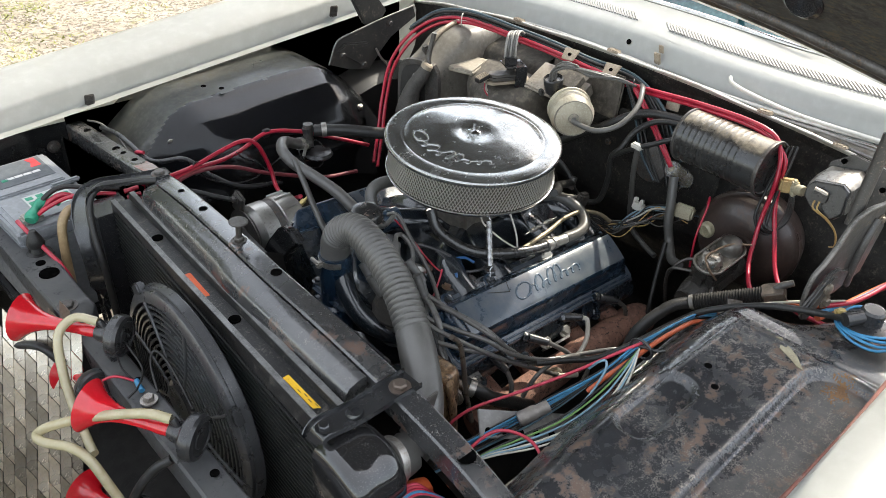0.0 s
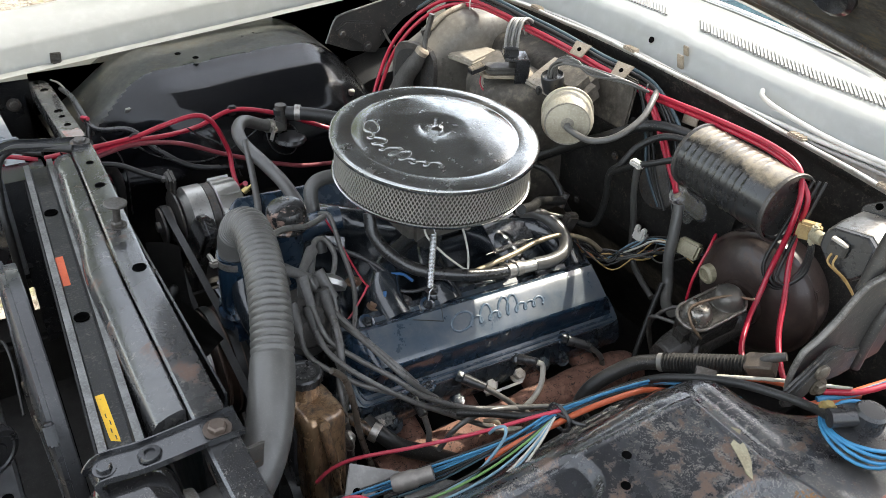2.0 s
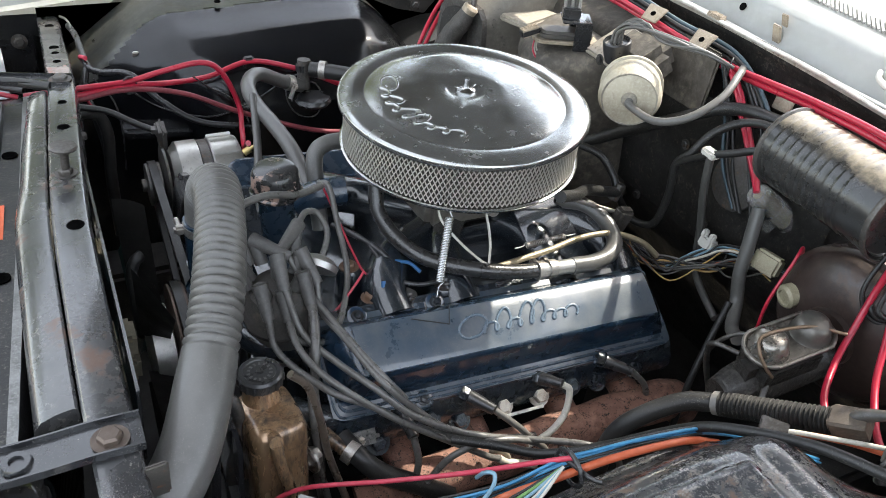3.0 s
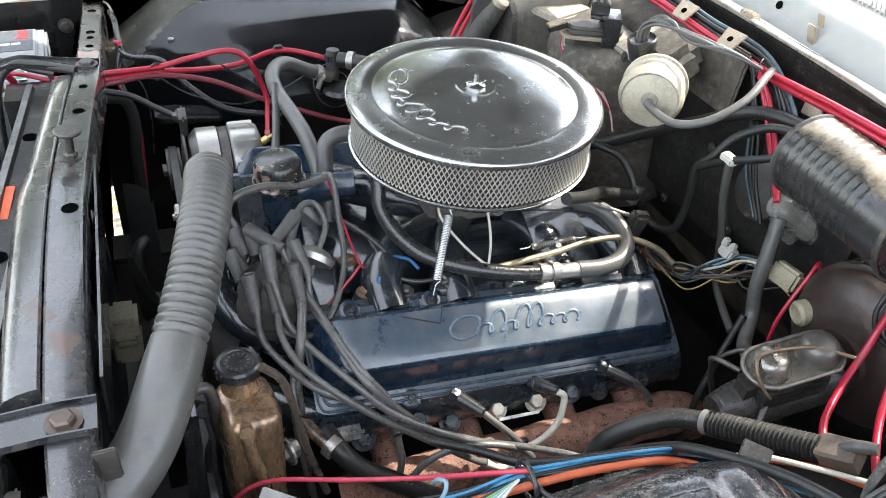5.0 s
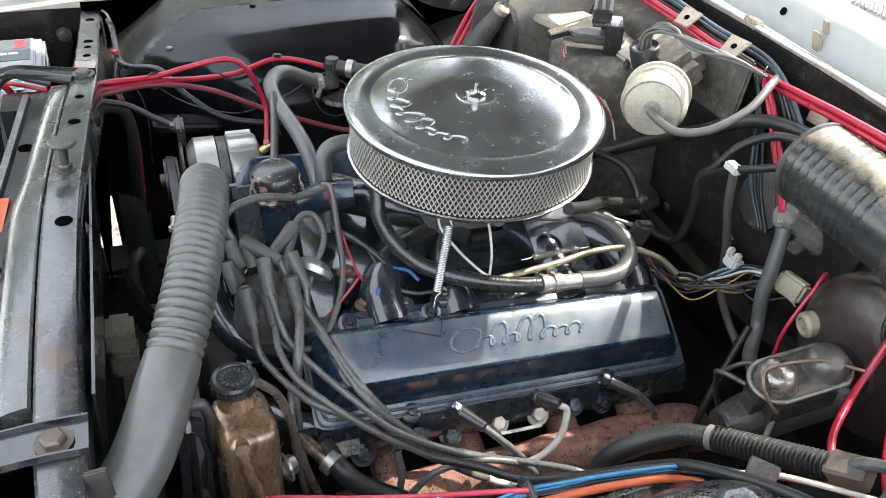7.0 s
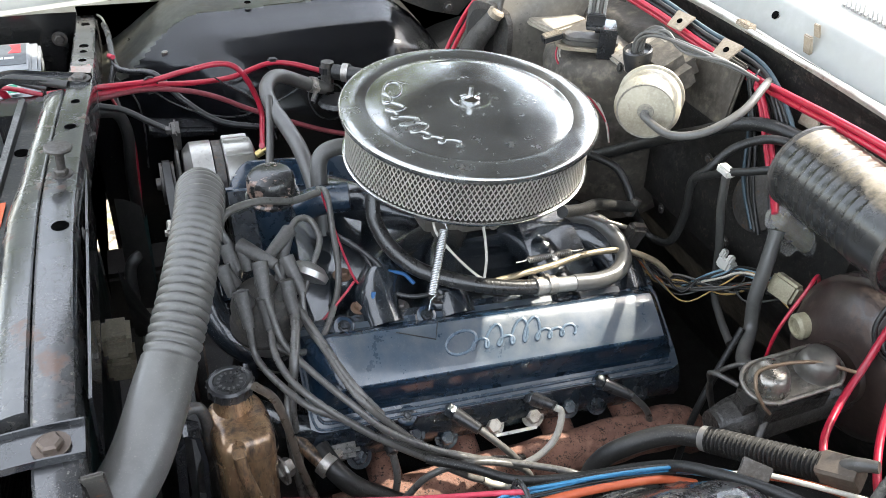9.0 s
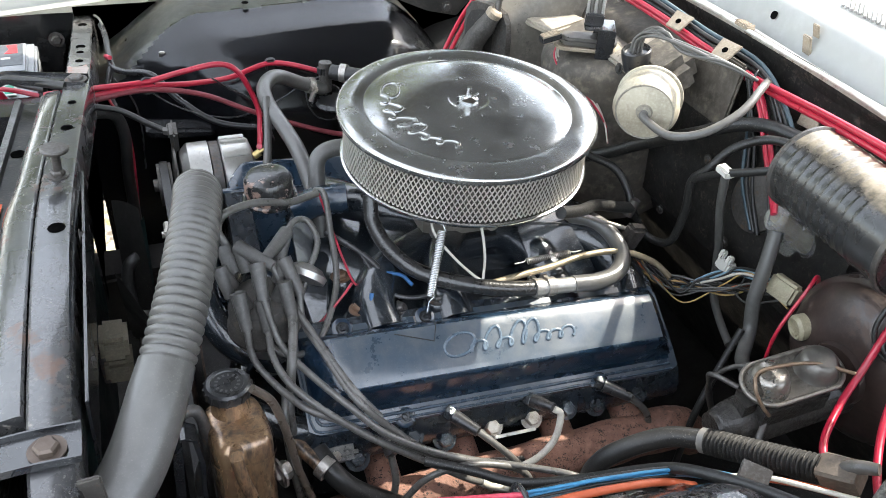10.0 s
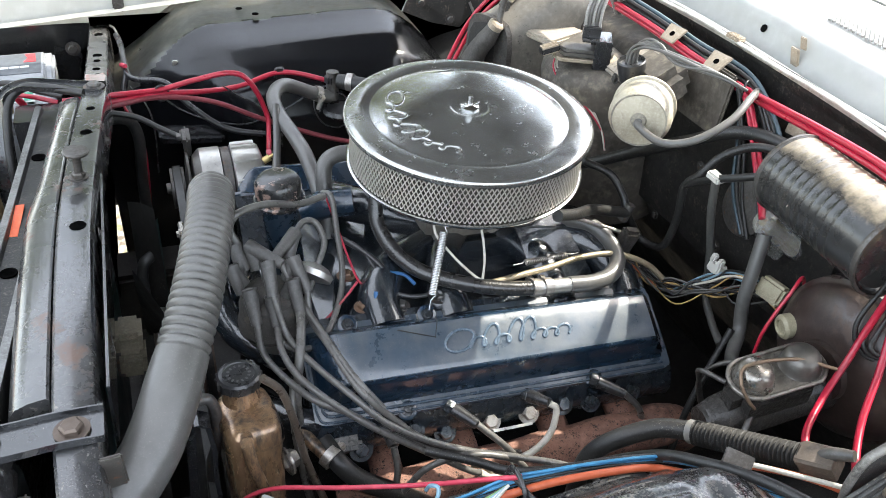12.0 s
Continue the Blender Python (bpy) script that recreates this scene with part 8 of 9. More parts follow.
cable(SECOND + [Vector((0.350, -0.474, 0.935)), Vector((0.343, -0.480, 0.890)), Vector((0.333, -0.490, 0.840)), Vector((0.305, -0.518, 0.794)), Vector((0.262, -0.553, 0.760)), Vector((0.216, -0.602, 0.745)), Vector((0.200, -0.640, 0.745)), Vector((0.20, -0.70, 0.75))], 0.0043, REDWIRE, "second thick red battery cable beside the first", **RC)
cable([(0.398, -0.088, 0.940), (0.390, -0.120, 0.925), (0.378, -0.165, 0.890), (0.355, -0.225, 0.848), (0.338, -0.253, 0.830)], 0.0042, REDWIRE, "thick red cable branching down to a clear fuse holder", **RC)
cable([(0.394, -0.094, 0.935), (0.382, -0.130, 0.915), (0.366, -0.178, 0.878), (0.346, -0.235, 0.838), (0.340, -0.250, 0.827)], 0.0036, REDWIRE, "red cable branching down to a clear fuse holder", **RC)
for k, (mt, dy) in enumerate(((RUBBER, 0.010), (RUBBER, 0.018), (BLUEGREY, 0.024), (RUBBER, -0.012), (RUBBER, -0.020))):
    cable([(0.396, -0.080 + dy * 0.3, 0.940), (0.388 + 0.004 * k, -0.115 + dy, 0.910), (0.376, -0.160 + dy * 1.3, 0.868), (0.360, -0.200 + dy * 1.6, 0.820), (0.352, -0.235 + dy, 0.775)], 0.0030, mt, "thin wire hanging from the firewall loom", name="loom_wire", group="firewall loom")
# dark loom that follows the red cables under the cowl edge
for k in range(4):
    o = Vector((0.006 * (k % 2), 0.0, 0.003 + 0.004 * k))
    cable([Vector(p) + o + Vector((0.008, 0.004 * k, 0)) for p in MAIN[4:12]] + [Vector((0.400, -0.13 - 0.01 * k, 0.925)), Vector((0.398, -0.165 - 0.012 * k, 0.88)), Vector((0.390, -0.185 - 0.02 * k, 0.82))], 0.0034, (RUBBER, PLASTIC, RUBBER, BLUEGREY, PLASTIC)[k], "dark loom wire running below the cowl edge", name="loom_wire", group="firewall loom", n=6, seg=8)
for p in (MAIN[6], MAIN[11]):
    solo("cable_tie", tube([Vector(p) + Vector((0.0, 0.016 * math.cos(a) * 0.4, 0.0)) + Vector((0.010 * math.cos(a), 0, 0.016 * math.sin(a) - 0.004)) for a in np.linspace(0, 6.2, 14)], 0.0015, n=2, seg=6), NYLON if p is MAIN[6] else PLASTIC, "plastic cable tie round the red cables", "cable tie", "cable ties")
for y, x in ((-0.042, 0.372), (0.074, 0.371)):
    br = prism([(-0.019, 0.016), (0.019, 0.016), (0.015, -0.014), (-0.015, -0.014)], 0.003, pose(x, y, 0.968, 40, 0, -80), 0.001)
    tabp = solo("steel_bracket", br, PALESTEEL, "small tan steel bracket on the cowl edge", "bracket", "cowl brackets")
    part("bracket_hole", lathe([(0.0045, 0), (0.0045, 0.0022), (0, 0.0022)], 12, pose(x, y, 0.968, 40, 0, -80)), HOLE, tabp)
solo("steel_bracket", box((0.004, 0.030, 0.026), pose(0.425, -0.178, 0.921, 0, 12, 10), 0.001), PALESTEEL, "small tan steel bracket on the firewall", "bracket", "cowl brackets")

fuse = thing("fuse_holder", (0.345, -0.265, 0.80), "clear plastic inline fuse holder on a red cable", "fuse holder")
FM = axis((0.338, -0.253, 0.828), (0.430, -0.267, 0.756)) @ Matrix.Scale(1.4, 4)
part("barrel", lathe([(0.010, 0), (0.013, 0.004), (0.013, 0.028), (0.0145, 0.030), (0.0145, 0.048), (0.012, 0.052), (0.012, 0.070), (0.009, 0.076), (0, 0.076)], 20, FM), GLASSY, fuse, "clear ribbed barrel", sharp=30)
part("fuse_core", lathe([(0.005, 0.004), (0.005, 0.070)], 10, FM), DIRTYBRASS, fuse)
part("key", box((0.008, 0.012, 0.030), FM @ Matrix.Translation((0, -0.016, 0.040)), 0.002), GLASSY, fuse)

# passenger side loom
PS = dict(name="battery_cable", group="red battery cables")
cable([(-0.56, 0.40, 0.80), (-0.486, 0.380, 0.812), (-0.407, 0.400, 0.806), (-0.351, 0.410, 0.813), (-0.285, 0.414, 0.820), (-0.252, 0.412, 0.800), (-0.227, 0.410, 0.736), (-0.230, 0.385, 0.700), (-0.248, 0.250, 0.752)][:8] + [(-0.240, 0.33, 0.695), (-0.250, 0.255, 0.742)], 0.0048, REDWIRE, "red cable looping to the alternator", **PS)
cable([(-0.56, 0.39, 0.79), (-0.486, 0.376, 0.802), (-0.407, 0.402, 0.798), (-0.335, 0.425, 0.785), (-0.264, 0.462, 0.773), (-0.188, 0.478, 0.786), (-0.111, 0.462, 0.772), (-0.03, 0.44, 0.74), (0.06, 0.42, 0.70)], 0.0048, REDWIRE, "red cable clipped along the inner fender", **PS)
cable([(-0.56, 0.385, 0.78), (-0.486, 0.372, 0.796), (-0.407, 0.396, 0.794), (-0.318, 0.418, 0.766), (-0.225, 0.420, 0.718), (-0.095, 0.400, 0.672), (0.0, 0.39, 0.66)], 0.0046, surface("faded_red_sheath", (0.19, 0.030, 0.040), 0.45, col2=(0.13, 0.024, 0.030), scale=20, bump=0.04), "faded red cable sagging behind the engine", **PS)
solo("cable_tie", tube([(-0.405 + 0.012 * math.cos(a), 0.400 + 0.004 * math.cos(a), 0.799 + 0.014 * math.sin(a)) for a in np.linspace(0, 6.2, 14)], 0.0018, n=2, seg=6), PLASTIC, "black plastic tie round the red cables", "cable tie", "cable ties")
cable([(-0.470, 0.72, 0.79), (-0.463, 0.64, 0.800), (-0.457, 0.53, 0.788), (-0.440, 0.50, 0.785), (-0.395, 0.470, 0.788), (-0.356, 0.445, 0.748), (-0.295, 0.425, 0.706), (-0.20, 0.41, 0.69)], 0.0055, PLASTIC, "black taped wire loom on the inner fender", "loom_wire", "fender loom")
cable([(-0.457, 0.53, 0.788), (-0.468, 0.50, 0.76), (-0.462, 0.47, 0.72), (-0.455, 0.45, 0.66), (-0.46, 0.42, 0.55)], 0.006, PLASTIC, "black taped wire loom hanging beside the support", "loom_wire", "fender loom")
cable([(-0.480, 0.77, 0.792), (-0.470, 0.72, 0.800), (-0.462, 0.66, 0.79), (-0.46, 0.60, 0.765), (-0.455, 0.56, 0.775)], 0.0022, HOSE, "thin grey wire by the fender", "loom_wire", "fender loom")
cable([(-0.47, 0.45, 0.76), (-0.448, 0.43, 0.70), (-0.45, 0.40, 0.62), (-0.46, 0.37, 0.52)], 0.0025, REDWIRE, "thin red wire hanging down", "loom_wire", "fender loom")
cable([(-0.46, 0.57, 0.78), (-0.465, 0.55, 0.795), (-0.458, 0.53, 0.80)], 0.004, PINK, "short pink wire tail", "loom_wire", "fender loom")
hose([(-0.505, 0.335, 0.788), (-0.480, 0.345, 0.786), (-0.460, 0.36, 0.770), (-0.452, 0.36, 0.733), (-0.458, 0.36, 0.66), (-0.46, 0.35, 0.55)], 0.0095, "black transmission cooler hose", RUBBER)
hose([(-0.49, 0.34, 0.80), (-0.45, 0.335, 0.79), (-0.415, 0.315, 0.775), (-0.385, 0.295, 0.765)], 0.005, "thin black hose to the alternator bracket", RUBBER)
hose([(-0.46, 0.06, 0.66), (-0.452, 0.05, 0.70), (-0.455, 0.03, 0.72), (-0.47, 0.02, 0.70), (-0.47, 0.01, 0.60)], 0.008, "black hose with a metal end near the fan", RUBBER)

# thin loose wires in front of the passenger inner fender
for pts in ([(-0.405, 0.405, 0.790), (-0.37, 0.42, 0.752), (-0.32, 0.43, 0.722), (-0.26, 0.435, 0.708), (-0.19, 0.45, 0.722), (-0.13, 0.455, 0.752), (-0.10, 0.45, 0.765)],
            [(-0.30, 0.42, 0.795), (-0.27, 0.445, 0.760), (-0.235, 0.45, 0.735), (-0.21, 0.44, 0.70), (-0.20, 0.42, 0.66)],
            [(-0.12, 0.45, 0.765), (-0.135, 0.43, 0.735), (-0.12, 0.42, 0.700), (-0.085, 0.42, 0.690), (-0.065, 0.43, 0.715), (-0.075, 0.44, 0.745), (-0.105, 0.44, 0.750), (-0.125, 0.43, 0.720)],
            [(-0.455, 0.44, 0.80), (-0.43, 0.43, 0.76), (-0.425, 0.42, 0.71), (-0.43, 0.41, 0.64)]):
    cable(pts, 0.0014, PLASTIC, "thin loose black wire by the inner fender", "loom_wire", "fender loom", n=6, seg=6)

# small wires round the intake
for pts, r, mat in (([(-0.21, 0.0, 0.80), (-0.205, -0.05, 0.775), (-0.198, -0.09, 0.745), (-0.19, -0.12, 0.728), (-0.165, -0.13, 0.722)], 0.0016, REDWIRE),
                    ([(-0.20, -0.135, 0.745), (-0.215, -0.145, 0.735), (-0.245, -0.16, 0.715), (-0.27, -0.165, 0.70)], 0.0018, REDWIRE),
                    ([(-0.175, -0.09, 0.752), (-0.165, -0.115, 0.738), (-0.150, -0.140, 0.722), (-0.128, -0.155, 0.720), (-0.10, -0.158, 0.720)], 0.003, PLASTIC),
                    ([(-0.21, -0.04, 0.76), (-0.185, -0.075, 0.758), (-0.165, -0.10, 0.748), (-0.15, -0.125, 0.735)], 0.0045, PLASTIC),
                    ([(-0.150, -0.12, 0.74), (-0.13, -0.125, 0.735), (-0.12, -0.14, 0.728)], 0.0026, CRIMP),
                    ([(-0.178, -0.150, 0.735), (-0.182, -0.160, 0.722)], 0.0030, CRIMP),
                    ([(-0.180, -0.158, 0.724), (-0.190, -0.172, 0.705), (-0.200, -0.182, 0.695)], 0.0015, HOSE)):
    solo("sensor_wire", tube(pts, r, seg=6), mat, "thin sensor wire over the intake manifold", "wire", "sensor wires")

# loom of thin wires at the back of the engine
rnd = random.Random(8)
for k, mt in enumerate((TAN, ORANGEWIRE, TAN, HOSE, RUBBER, TAN, RUBBER, HOSE, RUBBER, PALE, RUBBER, HOSE, RUBBER, HOSE)):
    j = lambda s: rnd.uniform(-s, s)
    cable([(0.235, -0.125 + j(0.016), 0.690 + j(0.016)), (0.262 + j(0.006), -0.150 + j(0.016), 0.672 + j(0.016)), (0.295 + j(0.008), -0.175 + j(0.020), 0.656 + j(0.016)), (0.330 + j(0.016), -0.205 + j(0.020), 0.668 + j(0.020)), (0.350 + j(0.016), -0.245 + j(0.016), 0.700 + j(0.020)), (0.362, -0.290 + j(0.020), 0.722 + j(0.016))], rnd.uniform(0.0011, 0.0020), mt, "thin wire in the loom behind the engine", "loom_wire", "rear engine loom", n=6, seg=6)
for k in range(4):
    cable([(0.30, -0.165, 0.650 - 0.004 * k), (0.335, -0.19 - 0.004 * k, 0.69), (0.352, -0.215, 0.700 + 0.004 * k), (0.365, -0.27, 0.715 + 0.005 * k), (0.372, -0.33, 0.73)], 0.0016, (LIGHTBLUE, RUBBER, LIGHTBLUE, RUBBER)[k], "thin wire along the firewall", "loom_wire", "rear engine loom", n=6, seg=6)
con = solo("wire_connector", box((0.020, 0.026, 0.018), pose(0.348, -0.190, 0.700, 0, 20, 0), 0.003), NYLON, "white nylon wire connector on the rear loom", "connector")
for dy in (-0.008, 0.008):
    part("socket", box((0.010, 0.009, 0.014), pose(0.345, -0.190 + dy, 0.714, 0, 20, 0), 0.002), NYLON, con)
solo("wire_connector", box((0.020, 0.042, 0.030), pose(0.350, -0.300, 0.738, 0, 20, 10), 0.004), AMBER, "aged cream wire connector near the booster", "connector")
cable([(0.235, -0.13, 0.685), (0.242, -0.155, 0.66), (0.240, -0.175, 0.632), (0.246, -0.19, 0.60), (0.25, -0.19, 0.57)], 0.004, HOSE, "frayed grey wire tail behind the rocker cover", "loom_wire", "rear engine loom")
cable([(0.300, -0.30, 0.68), (0.265, -0.315, 0.62), (0.235, -0.33, 0.56), (0.22, -0.34, 0.48)], 0.005, RUBBER, "black cable hanging behind the engine", "loom_wire", "rear engine loom")
cable([(0.362, -0.34, 0.76), (0.325, -0.360, 0.81), (0.300, -0.372, 0.80), (0.270, -0.378, 0.745), (0.262, -0.385, 0.68)], 0.0024, REDWIRE, "thin red wire arching over the booster", "loom_wire", "rear engine loom")

# wires over the booster on the driver's side
for k in range(3):
    cable([(0.362 + 0.006 * k, -0.468 - 0.006 * k, 0.957), (0.345 + 0.006 * k, -0.466 - 0.008 * k, 0.915), (0.325 + 0.006 * k, -0.465 - 0.009 * k, 0.870), (0.305 + 0.006 * k, -0.468 - 0.010 * k, 0.826), (0.306, -0.484 - 0.006 * k, 0.800 + 0.006 * k), (0.318, -0.502 - 0.003 * k, 0.798 + 0.005 * k), (0.334, -0.511 - 0.004 * k, 0.832), (0.338, -0.510 - 0.003 * k, 0.868), (0.342, -0.503, 0.893)], 0.0030, RUBBER, "black wire looping over the brake booster", "loom_wire", "booster loom")

# ribbed conduit and the thick hose that feeds it
cond = thing("conduit", (0.115, -0.55, 0.75), "black ribbed conduit with a clear end sleeve", "conduit")
A, B = Vector((0.0945, -0.492, 0.7365)), Vector((0.139, -0.590, 0.790))
part("ribbed_sleeve", tube([A.lerp(B, t) for t in np.linspace(0, 1, 5)], lambda t, s: 0.0128 + 0.0017 * math.cos(2 * math.pi * s / 0.0048), n=60, seg=20), surface("matt_conduit", (0.012, 0.0116, 0.0112), 0.60, col2=(0.024, 0.0225, 0.021), scale=20, spot=(0.08, 0.07, 0.06), spot_scale=60, spot_at=0.66, bump=0.1, spec=0.3), cond, "ribbed black sleeve")
part("clamp", lathe([(0.0125, -0.004), (0.0138, -0.004), (0.0138, 0.004), (0.0125, 0.004)], 24, axis(A - (B - A) * 0.03, B)), surface("grey_band", (0.16, 0.15, 0.135), 0.5, bump=0.05), cond, "grey printed band")
BOOTGREY = surface("brown_sleeve", (0.095, 0.074, 0.057), 0.55, col2=(0.055, 0.044, 0.035), scale=20, bump=0.1)
BX = axis(B, B.lerp(A, -1.0)) @ pose(0, 0, 0, 0, 0, 20)
shell = loft([[BX @ Vector((a * w, b * h, z)) for a, b in ((-1, -0.8), (-0.8, -1), (0.8, -1), (1, -0.8), (1, 0.8), (0.8, 1), (-0.8, 1), (-1, 0.8))] for z, w, h in ((-0.002, 0.0120, 0.0120), (0.002, 0.0138, 0.0135), (0.032, 0.0135, 0.0125), (0.035, 0.0120, 0.0110))], close=True)
part("end_boot", shell, BOOTGREY, cond, "square grey-brown end boot", sharp=30)
part("snout", tube([BX @ Vector((0.002, 0.004, 0.018)), BX @ Vector((0.004, 0.012, 0.034)), BX @ Vector((0.006, 0.013, 0.052))], lambda t, s: 0.0085 - 0.003 * t, n=5, seg=12), surface("grey_snout", (0.065, 0.060, 0.055), 0.4, bump=0.05), cond, "grey wire snout")
hose([(0.091, -0.482, 0.731), (0.064, -0.464, 0.724), (0.026, -0.450, 0.704), (0.002, -0.440, 0.676), (-0.006, -0.436, 0.63), (-0.005, -0.43, 0.50)], 0.0112, "thick black printed hose feeding the conduit", RUBBER)
cable([(-0.176, -0.363, 0.655), (-0.130, -0.395, 0.658), (-0.092, -0.432, 0.668), (-0.045, -0.474, 0.707), (-0.012, -0.515, 0.757), (0.004, -0.548, 0.793), (0.020, -0.582, 0.815), (0.036, -0.614, 0.830), (0.050, -0.645, 0.841), (0.064, -0.685, 0.850), (0.066, -0.722, 0.862), (0.052, -0.748, 0.878)], 0.0055, RUBBER, "long black cable crossing the inner fender", "cable", "engine cables")
plug = thing("cable_plug", (0.08, -0.79, 0.85), "round black plug wound with blue wire beside the hinge", "plug")
part("plug_body", lathe([(0.037, -0.004), (0.037, 0.004), (0.018, 0.006), (0.018, 0.026), (0.015, 0.030), (0, 0.030)], 32, pose(0.085, -0.790, 0.862)), PLASTIC, plug, "round black plug", sharp=30)
part("plug_neck", tube([(0.048, -0.766, 0.876), (0.085, -0.788, 0.880)], 0.011, n=3, seg=12), PLASTIC, plug)
for k in range(4):
    part("blue_turn", tube([(0.085 + (0.038 + 0.0022 * k) * math.cos(a), -0.790 + (0.038 + 0.0022 * k) * math.sin(a), 0.864 - 0.004 * k + 0.004 * math.sin(2 * a + k)) for a in np.linspace(0, 2 * math.pi, 25)], 0.0022, n=1, seg=6), BLUE, plug)
part("brass_nut", hexbolt(pose(0.070, -0.752, 0.868), 0.007, 0.008), DIRTYBRASS, plug)
part("brass_nut", hexbolt(pose(0.115, -0.825, 0.868), 0.007, 0.008), DIRTYBRASS, plug)
plug.matrix_basis = Matrix.Translation((0.0, 0.018, 0.003)) @ plug.matrix_basis

# wiring along the inner edge of the driver's inner fender
LOOM = [(-0.47, -0.42, 0.655), (-0.398, -0.440, 0.670), (-0.294, -0.478, 0.705), (-0.213, -0.515, 0.758), (-0.160, -0.535, 0.794), (-0.118, -0.540, 0.800), (-0.061, -0.542, 0.795), (0.005, -0.545, 0.783), (0.065, -0.555, 0.762), (0.12, -0.565, 0.725), (0.19, -0.57, 0.68)]
rnd = random.Random(12)
for k, mt in enumerate((BLUE, BLUE, BLUE, BLUE, LIGHTBLUE, RUBBER, RUBBER, BLUE, RUBBER, RUBBER, BLUE, RUBBER)):
    a, b = rnd.uniform(-1, 1), rnd.uniform(-1, 1)
    pts = []
    for i, p in enumerate(LOOM):
        sp = 0.016 if i < 3 else 0.005
        pts.append(Vector(p) + Vector((a * sp * 0.6 + rnd.uniform(-1, 1) * 0.003, a * sp * 0.6 + rnd.uniform(-1, 1) * 0.002, b * sp)))
    cable(pts if k < 8 else pts[:rnd.randint(7, 9)], rnd.uniform(0.0012, 0.0018), mt, "coloured wire in the loom along the inner fender", "loom_wire", "inner fender loom", n=6)
cable([(-0.235, -0.512, 0.735), (-0.205, -0.528, 0.765), (-0.165, -0.545, 0.792), (-0.118, -0.549, 0.798), (-0.061, -0.550, 0.793), (-0.012, -0.550, 0.782), (0.03, -0.550, 0.76)], 0.0040, ORANGEWIRE, "flat orange sleeve under the blue wires of the loom", "loom_wire", "inner fender loom", n=8)
cable([(0.055, -0.556, 0.772), (0.085, -0.575, 0.782), (0.115, -0.605, 0.790), (0.145, -0.640, 0.80), (0.20, -0.70, 0.81)], 0.0026, PALE, "white sleeved wire passing under the conduit", "loom_wire", "inner fender loom", n=8)
cable([(0.060, -0.552, 0.764), (0.095, -0.572, 0.772), (0.135, -0.610, 0.782), (0.17, -0.66, 0.79), (0.21, -0.71, 0.80)], 0.0034, ORANGEWIRE, "orange sleeve passing under the conduit", "loom_wire", "inner fender loom", n=8)
solo("steel_tab", box((0.030, 0.003, 0.020), pose(0.075, -0.572, 0.786, -42, 12, -38), 0.001), DARKSTEEL, "dark steel tab clamped over the loom under the conduit", "bracket")
SAG = [(RUBBER, 0.0), (PALE, 0.024), (PALE, 0.036), (LIGHTBLUE, 0.014), (GREEN, 0.006), (LIGHTBLUE, 0.028)]
for mt, d in SAG:
    cable([(-0.165, -0.545, 0.806), (-0.205, -0.545 - d * 0.5, 0.790), (-0.260, -0.540 - d, 0.768), (-0.325, -0.530 - d, 0.750), (-0.385, -0.508 - d * 0.8, 0.735), (-0.430, -0.485 - d * 0.3, 0.715), (-0.47, -0.465, 0.69)], 0.0016, mt, "loose thin wire sagging off the loom", "loom_wire", "inner fender loom", n=7, seg=7)
cable([(-0.40, -0.365, 0.640), (-0.382, -0.372, 0.662), (-0.353, -0.390, 0.685), (-0.290, -0.428, 0.708), (-0.224, -0.470, 0.738), (-0.175, -0.520, 0.788), (-0.150, -0.540, 0.806)], 0.0026, PINK, "bright red wire stretched across to the loom", "loom_wire", "inner fender loom")
cable([(-0.46, -0.46, 0.70), (-0.415, -0.470, 0.728), (-0.390, -0.490, 0.735), (-0.382, -0.530, 0.738), (-0.405, -0.570, 0.738), (-0.450, -0.600, 0.72), (-0.50, -0.63, 0.66)], 0.0026, PINK, "bright red wire bending down by the fender", "loom_wire", "inner fender loom")
cable([(-0.230, -0.505, 0.775), (-0.232, -0.520, 0.800), (-0.228, -0.530, 0.806), (-0.235, -0.535, 0.790), (-0.262, -0.530, 0.750), (-0.30, -0.52, 0.725)], 0.0020, LIGHTBLUE, "light blue wire standing up in a loop", "loom_wire", "inner fender loom")
solo("cable_tie", tube([(-0.155, -0.543 + 0.019 * math.cos(a), 0.798 + 0.016 * math.sin(a)) for a in np.linspace(0, 6.2, 14)] + [(-0.150, -0.565, 0.806), (-0.145, -0.578, 0.812)], 0.0024, n=2, seg=6), PLASTIC, "grey plastic tie with a long tail round the loom", "cable tie", "cable ties")
tp = solo("perforated_strap", box((0.20, 0.045, 0.004), pose(-0.30, -0.470, 0.668, 30, 16, -28), 0.001), surface("grey_zinc", (0.20, 0.195, 0.185), 0.45, 0.7, bump=0.15), "grey perforated steel strap below the loom", "bracket")
for k in range(7):
    part("punched_hole", lathe([(0.006, 0), (0.006, 0.001), (0, 0.0005)], 12, pose(-0.30, -0.470, 0.668, 30, 16, -28) @ Matrix.Translation((-0.085 + 0.028 * k, -0.012, 0.0022))), HOLE, tp)
solo("inline_connector", lathe([(0.010, 0), (0.012, 0.006), (0.012, 0.028), (0.010, 0.032), (0.010, 0.052), (0, 0.054)], 16, axis((-0.345, -0.470, 0.712), (-0.29, -0.493, 0.730))), surface("grey_connector", (0.22, 0.20, 0.18), 0.4, 0.3, bump=0.05), "grey inline wire connector in the loom", "connector")
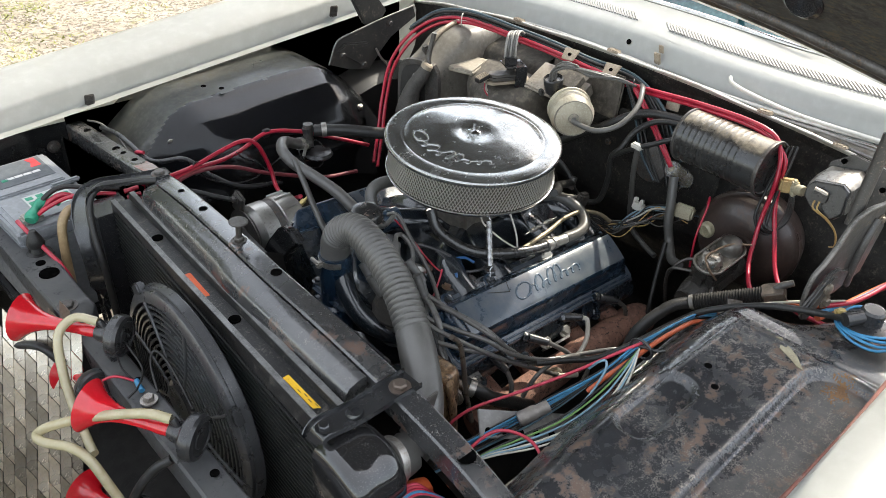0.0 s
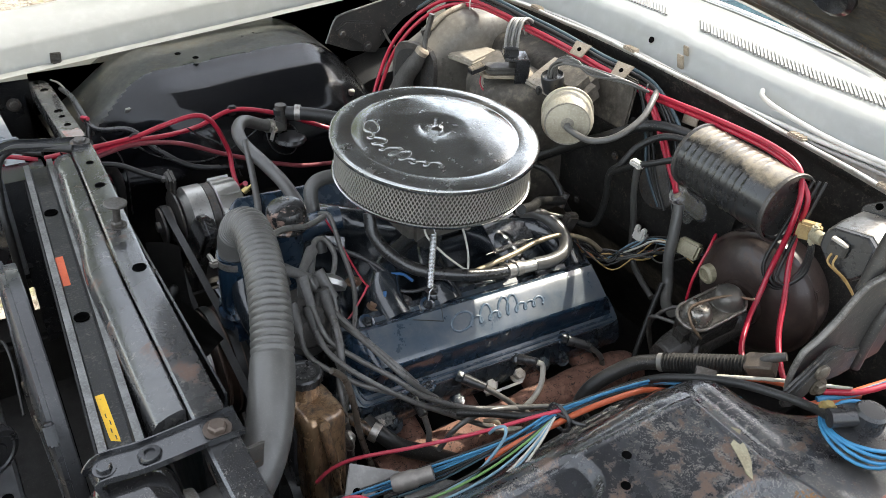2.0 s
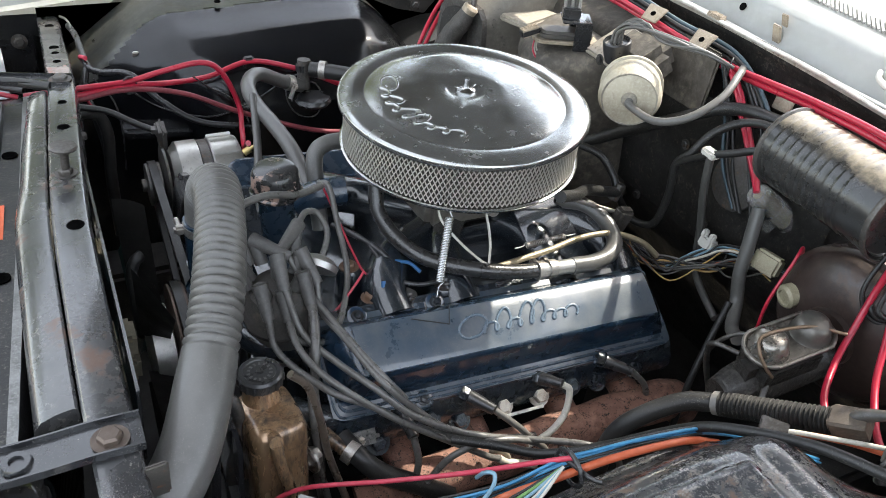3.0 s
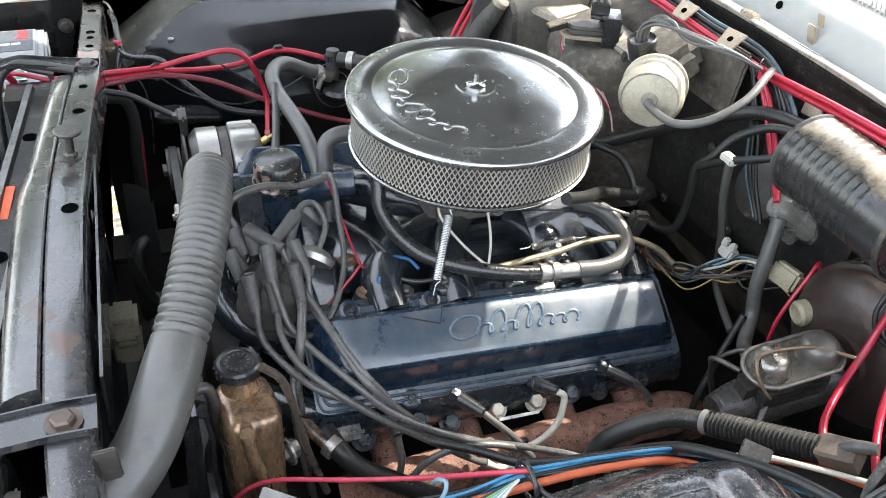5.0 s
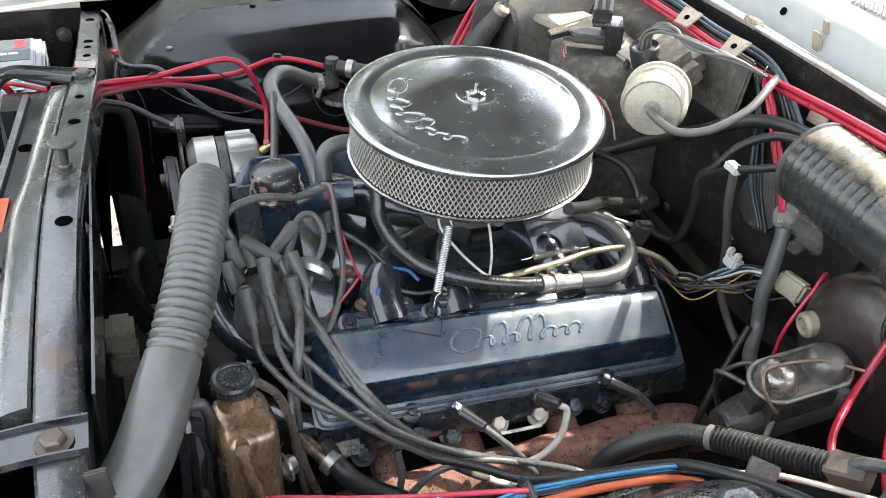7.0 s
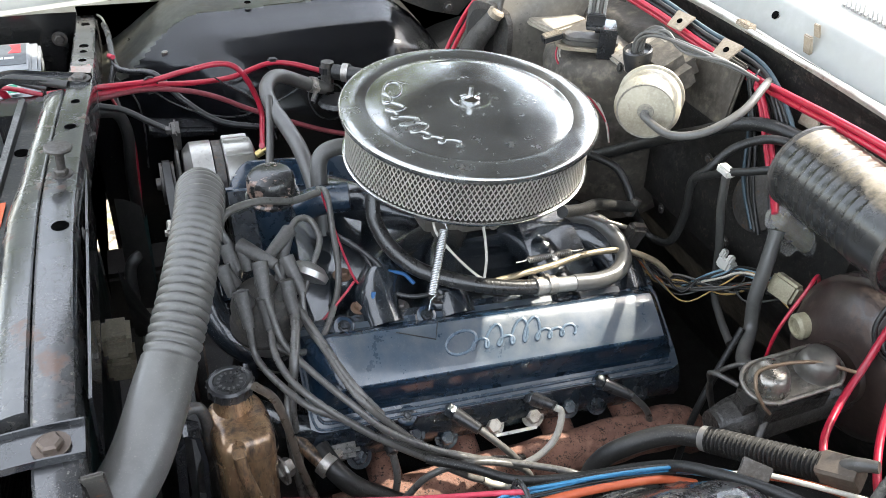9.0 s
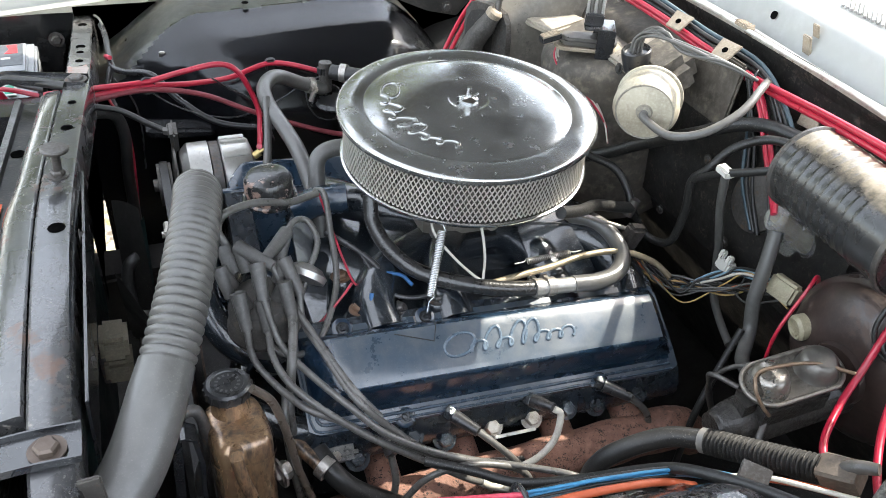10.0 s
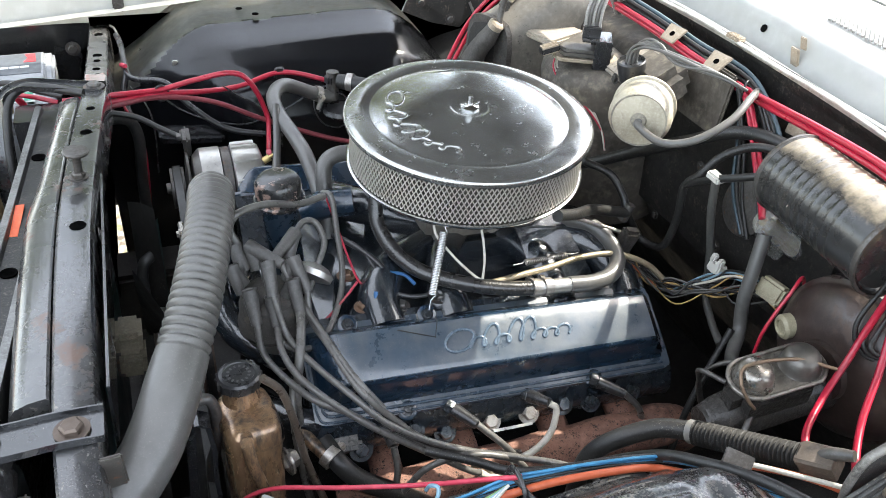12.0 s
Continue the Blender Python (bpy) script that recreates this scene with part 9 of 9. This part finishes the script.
# wires beside the radiator tank
cable([(-0.66, -0.50, 0.70), (-0.612, -0.475, 0.728), (-0.580, -0.478, 0.738), (-0.545, -0.485, 0.730), (-0.52, -0.49, 0.70)], 0.013, surface("orange_conduit", (0.50, 0.085, 0.025), 0.45, bump=0.05), "orange-red sleeved wire by the radiator tank", "conduit_wire", "front corner wires")
for k, mt in enumerate((PINK, PINK, REDWIRE, BLUE, PINK, RUBBER)):
    cable([(-0.68 + 0.004 * k, -0.50 - 0.008 * k, 0.70), (-0.64, -0.490 - 0.006 * k, 0.735 + 0.004 * k), (-0.60, -0.482 - 0.006 * k, 0.752 + 0.003 * k), (-0.565, -0.490 - 0.006 * k, 0.752), (-0.56 + 0.01 * k, -0.53 - 0.01 * k, 0.72), (-0.59 + 0.012 * k, -0.56, 0.66)], 0.0032, mt, "thin coloured wire by the radiator tank", "loom_wire", "front corner wires", n=6, seg=7)

# washer pump and motor on the driver's side of the firewall
wp = thing("pump_motor", (0.24, -0.63, 0.90), "black pump motor with a satin cover by the hinge", "pump motor")
FACE = [(0.036, 0.008), (0.026, 0.020), (-0.022, 0.030), (-0.036, 0.022), (-0.040, -0.018), (-0.026, -0.034), (0.016, -0.026), (0.034, -0.010)]


def motor_ring(x, k, up=0.0):
    return [(x + 0.25 * c * k, -0.622 + a * k, 0.957 + up + c * k) for a, c in FACE]


part("front_plate", loft([motor_ring(0.196, 0.90), motor_ring(0.198, 0.97), motor_ring(0.206, 0.97)], close=True), PLASTIC, wp, "black plastic front plate", sharp=30)
part("motor_cover", loft([motor_ring(0.205, 1.0), motor_ring(0.210, 1.04), motor_ring(0.240, 1.10, 0.003), motor_ring(0.262, 1.08, 0.004), motor_ring(0.270, 0.98, 0.004)], close=True), surface("satin_cover", (0.17, 0.165, 0.155), 0.30, 0.8, col2=(0.09, 0.086, 0.08), scale=14, spot=(0.05, 0.045, 0.04), spot_scale=50, spot_at=0.60, bump=0.12), wp, "satin grey metal cover", sharp=40)
part("mount_flange", prism([(-0.06, -0.05), (0.035, -0.045), (0.050, 0.0), (0.030, 0.050), (-0.03, 0.058), (-0.065, 0.03)], 0.005, pose(0.274, -0.650, 0.955, 78, 0, -90), 0.002), HINGE, wp, "grimy grey mounting flange", sharp=30)
for q in ((0.268, -0.612, 1.000), (0.268, -0.688, 0.975), (0.268, -0.676, 0.915)):
    part("flange_hole", lathe([(0.005, 0), (0.005, 0.003), (0, 0.002)], 12, pose(*q, 0, -80, 0)), HOLE, wp)
sock = part("socket", box((0.010, 0.026, 0.018), pose(0.192, -0.616, 0.957, 0, 12, 12), 0.002), PLASTIC, wp, "black wire socket")
part("socket_tab", box((0.012, 0.024, 0.004), pose(0.190, -0.617, 0.969, 10, 10, 12), 0.001), STEEL, sock, "bright steel tab")
part("connector", box((0.026, 0.034, 0.026), pose(0.255, -0.536, 0.921, 0, 15, 30), 0.004), surface("ochre_nylon", (0.36, 0.24, 0.09), 0.5, col2=(0.26, 0.17, 0.07), scale=40, bump=0.1), wp, "ochre wire connector")
part("connector_rib", box((0.030, 0.010, 0.030), pose(0.246, -0.549, 0.925, 0, 15, 30), 0.003), AMBER, wp)
part("connector_tail", lathe([(0.010, 0), (0.010, 0.022), (0.008, 0.026)], 16, axis((0.243, -0.552, 0.926), (0.225, -0.585, 0.938))), AMBER, wp)
for k in range(2):
    part("wire", tube([(0.188, -0.612 - 0.008 * k, 0.950), (0.180, -0.616 - 0.008 * k, 0.938), (0.186, -0.640 - 0.004 * k, 0.925), (0.190, -0.662, 0.905), (0.200, -0.665, 0.875), (0.225, -0.650, 0.855)], 0.0016, seg=8), TAN, wp)
for k in range(3):
    cable([(0.14 + 0.01 * k, -0.685, 0.795 + 0.008 * k), (0.20, -0.70 - 0.008 * k, 0.80 + 0.010 * k), (0.27, -0.72 - 0.008 * k, 0.81 + 0.012 * k), (0.34, -0.75, 0.83 + 0.012 * k)], 0.006 if k == 0 else 0.004, (ORANGEWIRE, BLUE, REDWIRE)[k], "coloured cable passing behind the hinge", "loom_wire", "hinge wires")

wp.matrix_basis = Matrix.Translation((0.085, 0.037, -0.027)) @ wp.matrix_basis

# loose cables at the front
cable([(-0.79, 0.22, 0.69), (-0.810, 0.238, 0.680), (-0.858, 0.238, 0.640), (-0.907, 0.233, 0.600), (-0.95, 0.22, 0.56)], 0.0055, RUBBER, "loose black cable hanging behind the grille", "cable", "front cables")
cable([(-0.752, -0.02, 0.719), (-0.758, 0.0, 0.730), (-0.752, 0.03, 0.735), (-0.742, 0.055, 0.728), (-0.735, 0.075, 0.718)], 0.0016, RUBBER, "thin black wire arching off the tie bar", "cable", "front cables")
cable([(-0.845, 0.02, 0.60), (-0.850, 0.05, 0.575), (-0.852, 0.075, 0.53), (-0.850, 0.06, 0.48)], 0.0022, HOSE, "thin grey wire drooping behind the horns", "cable", "front cables")
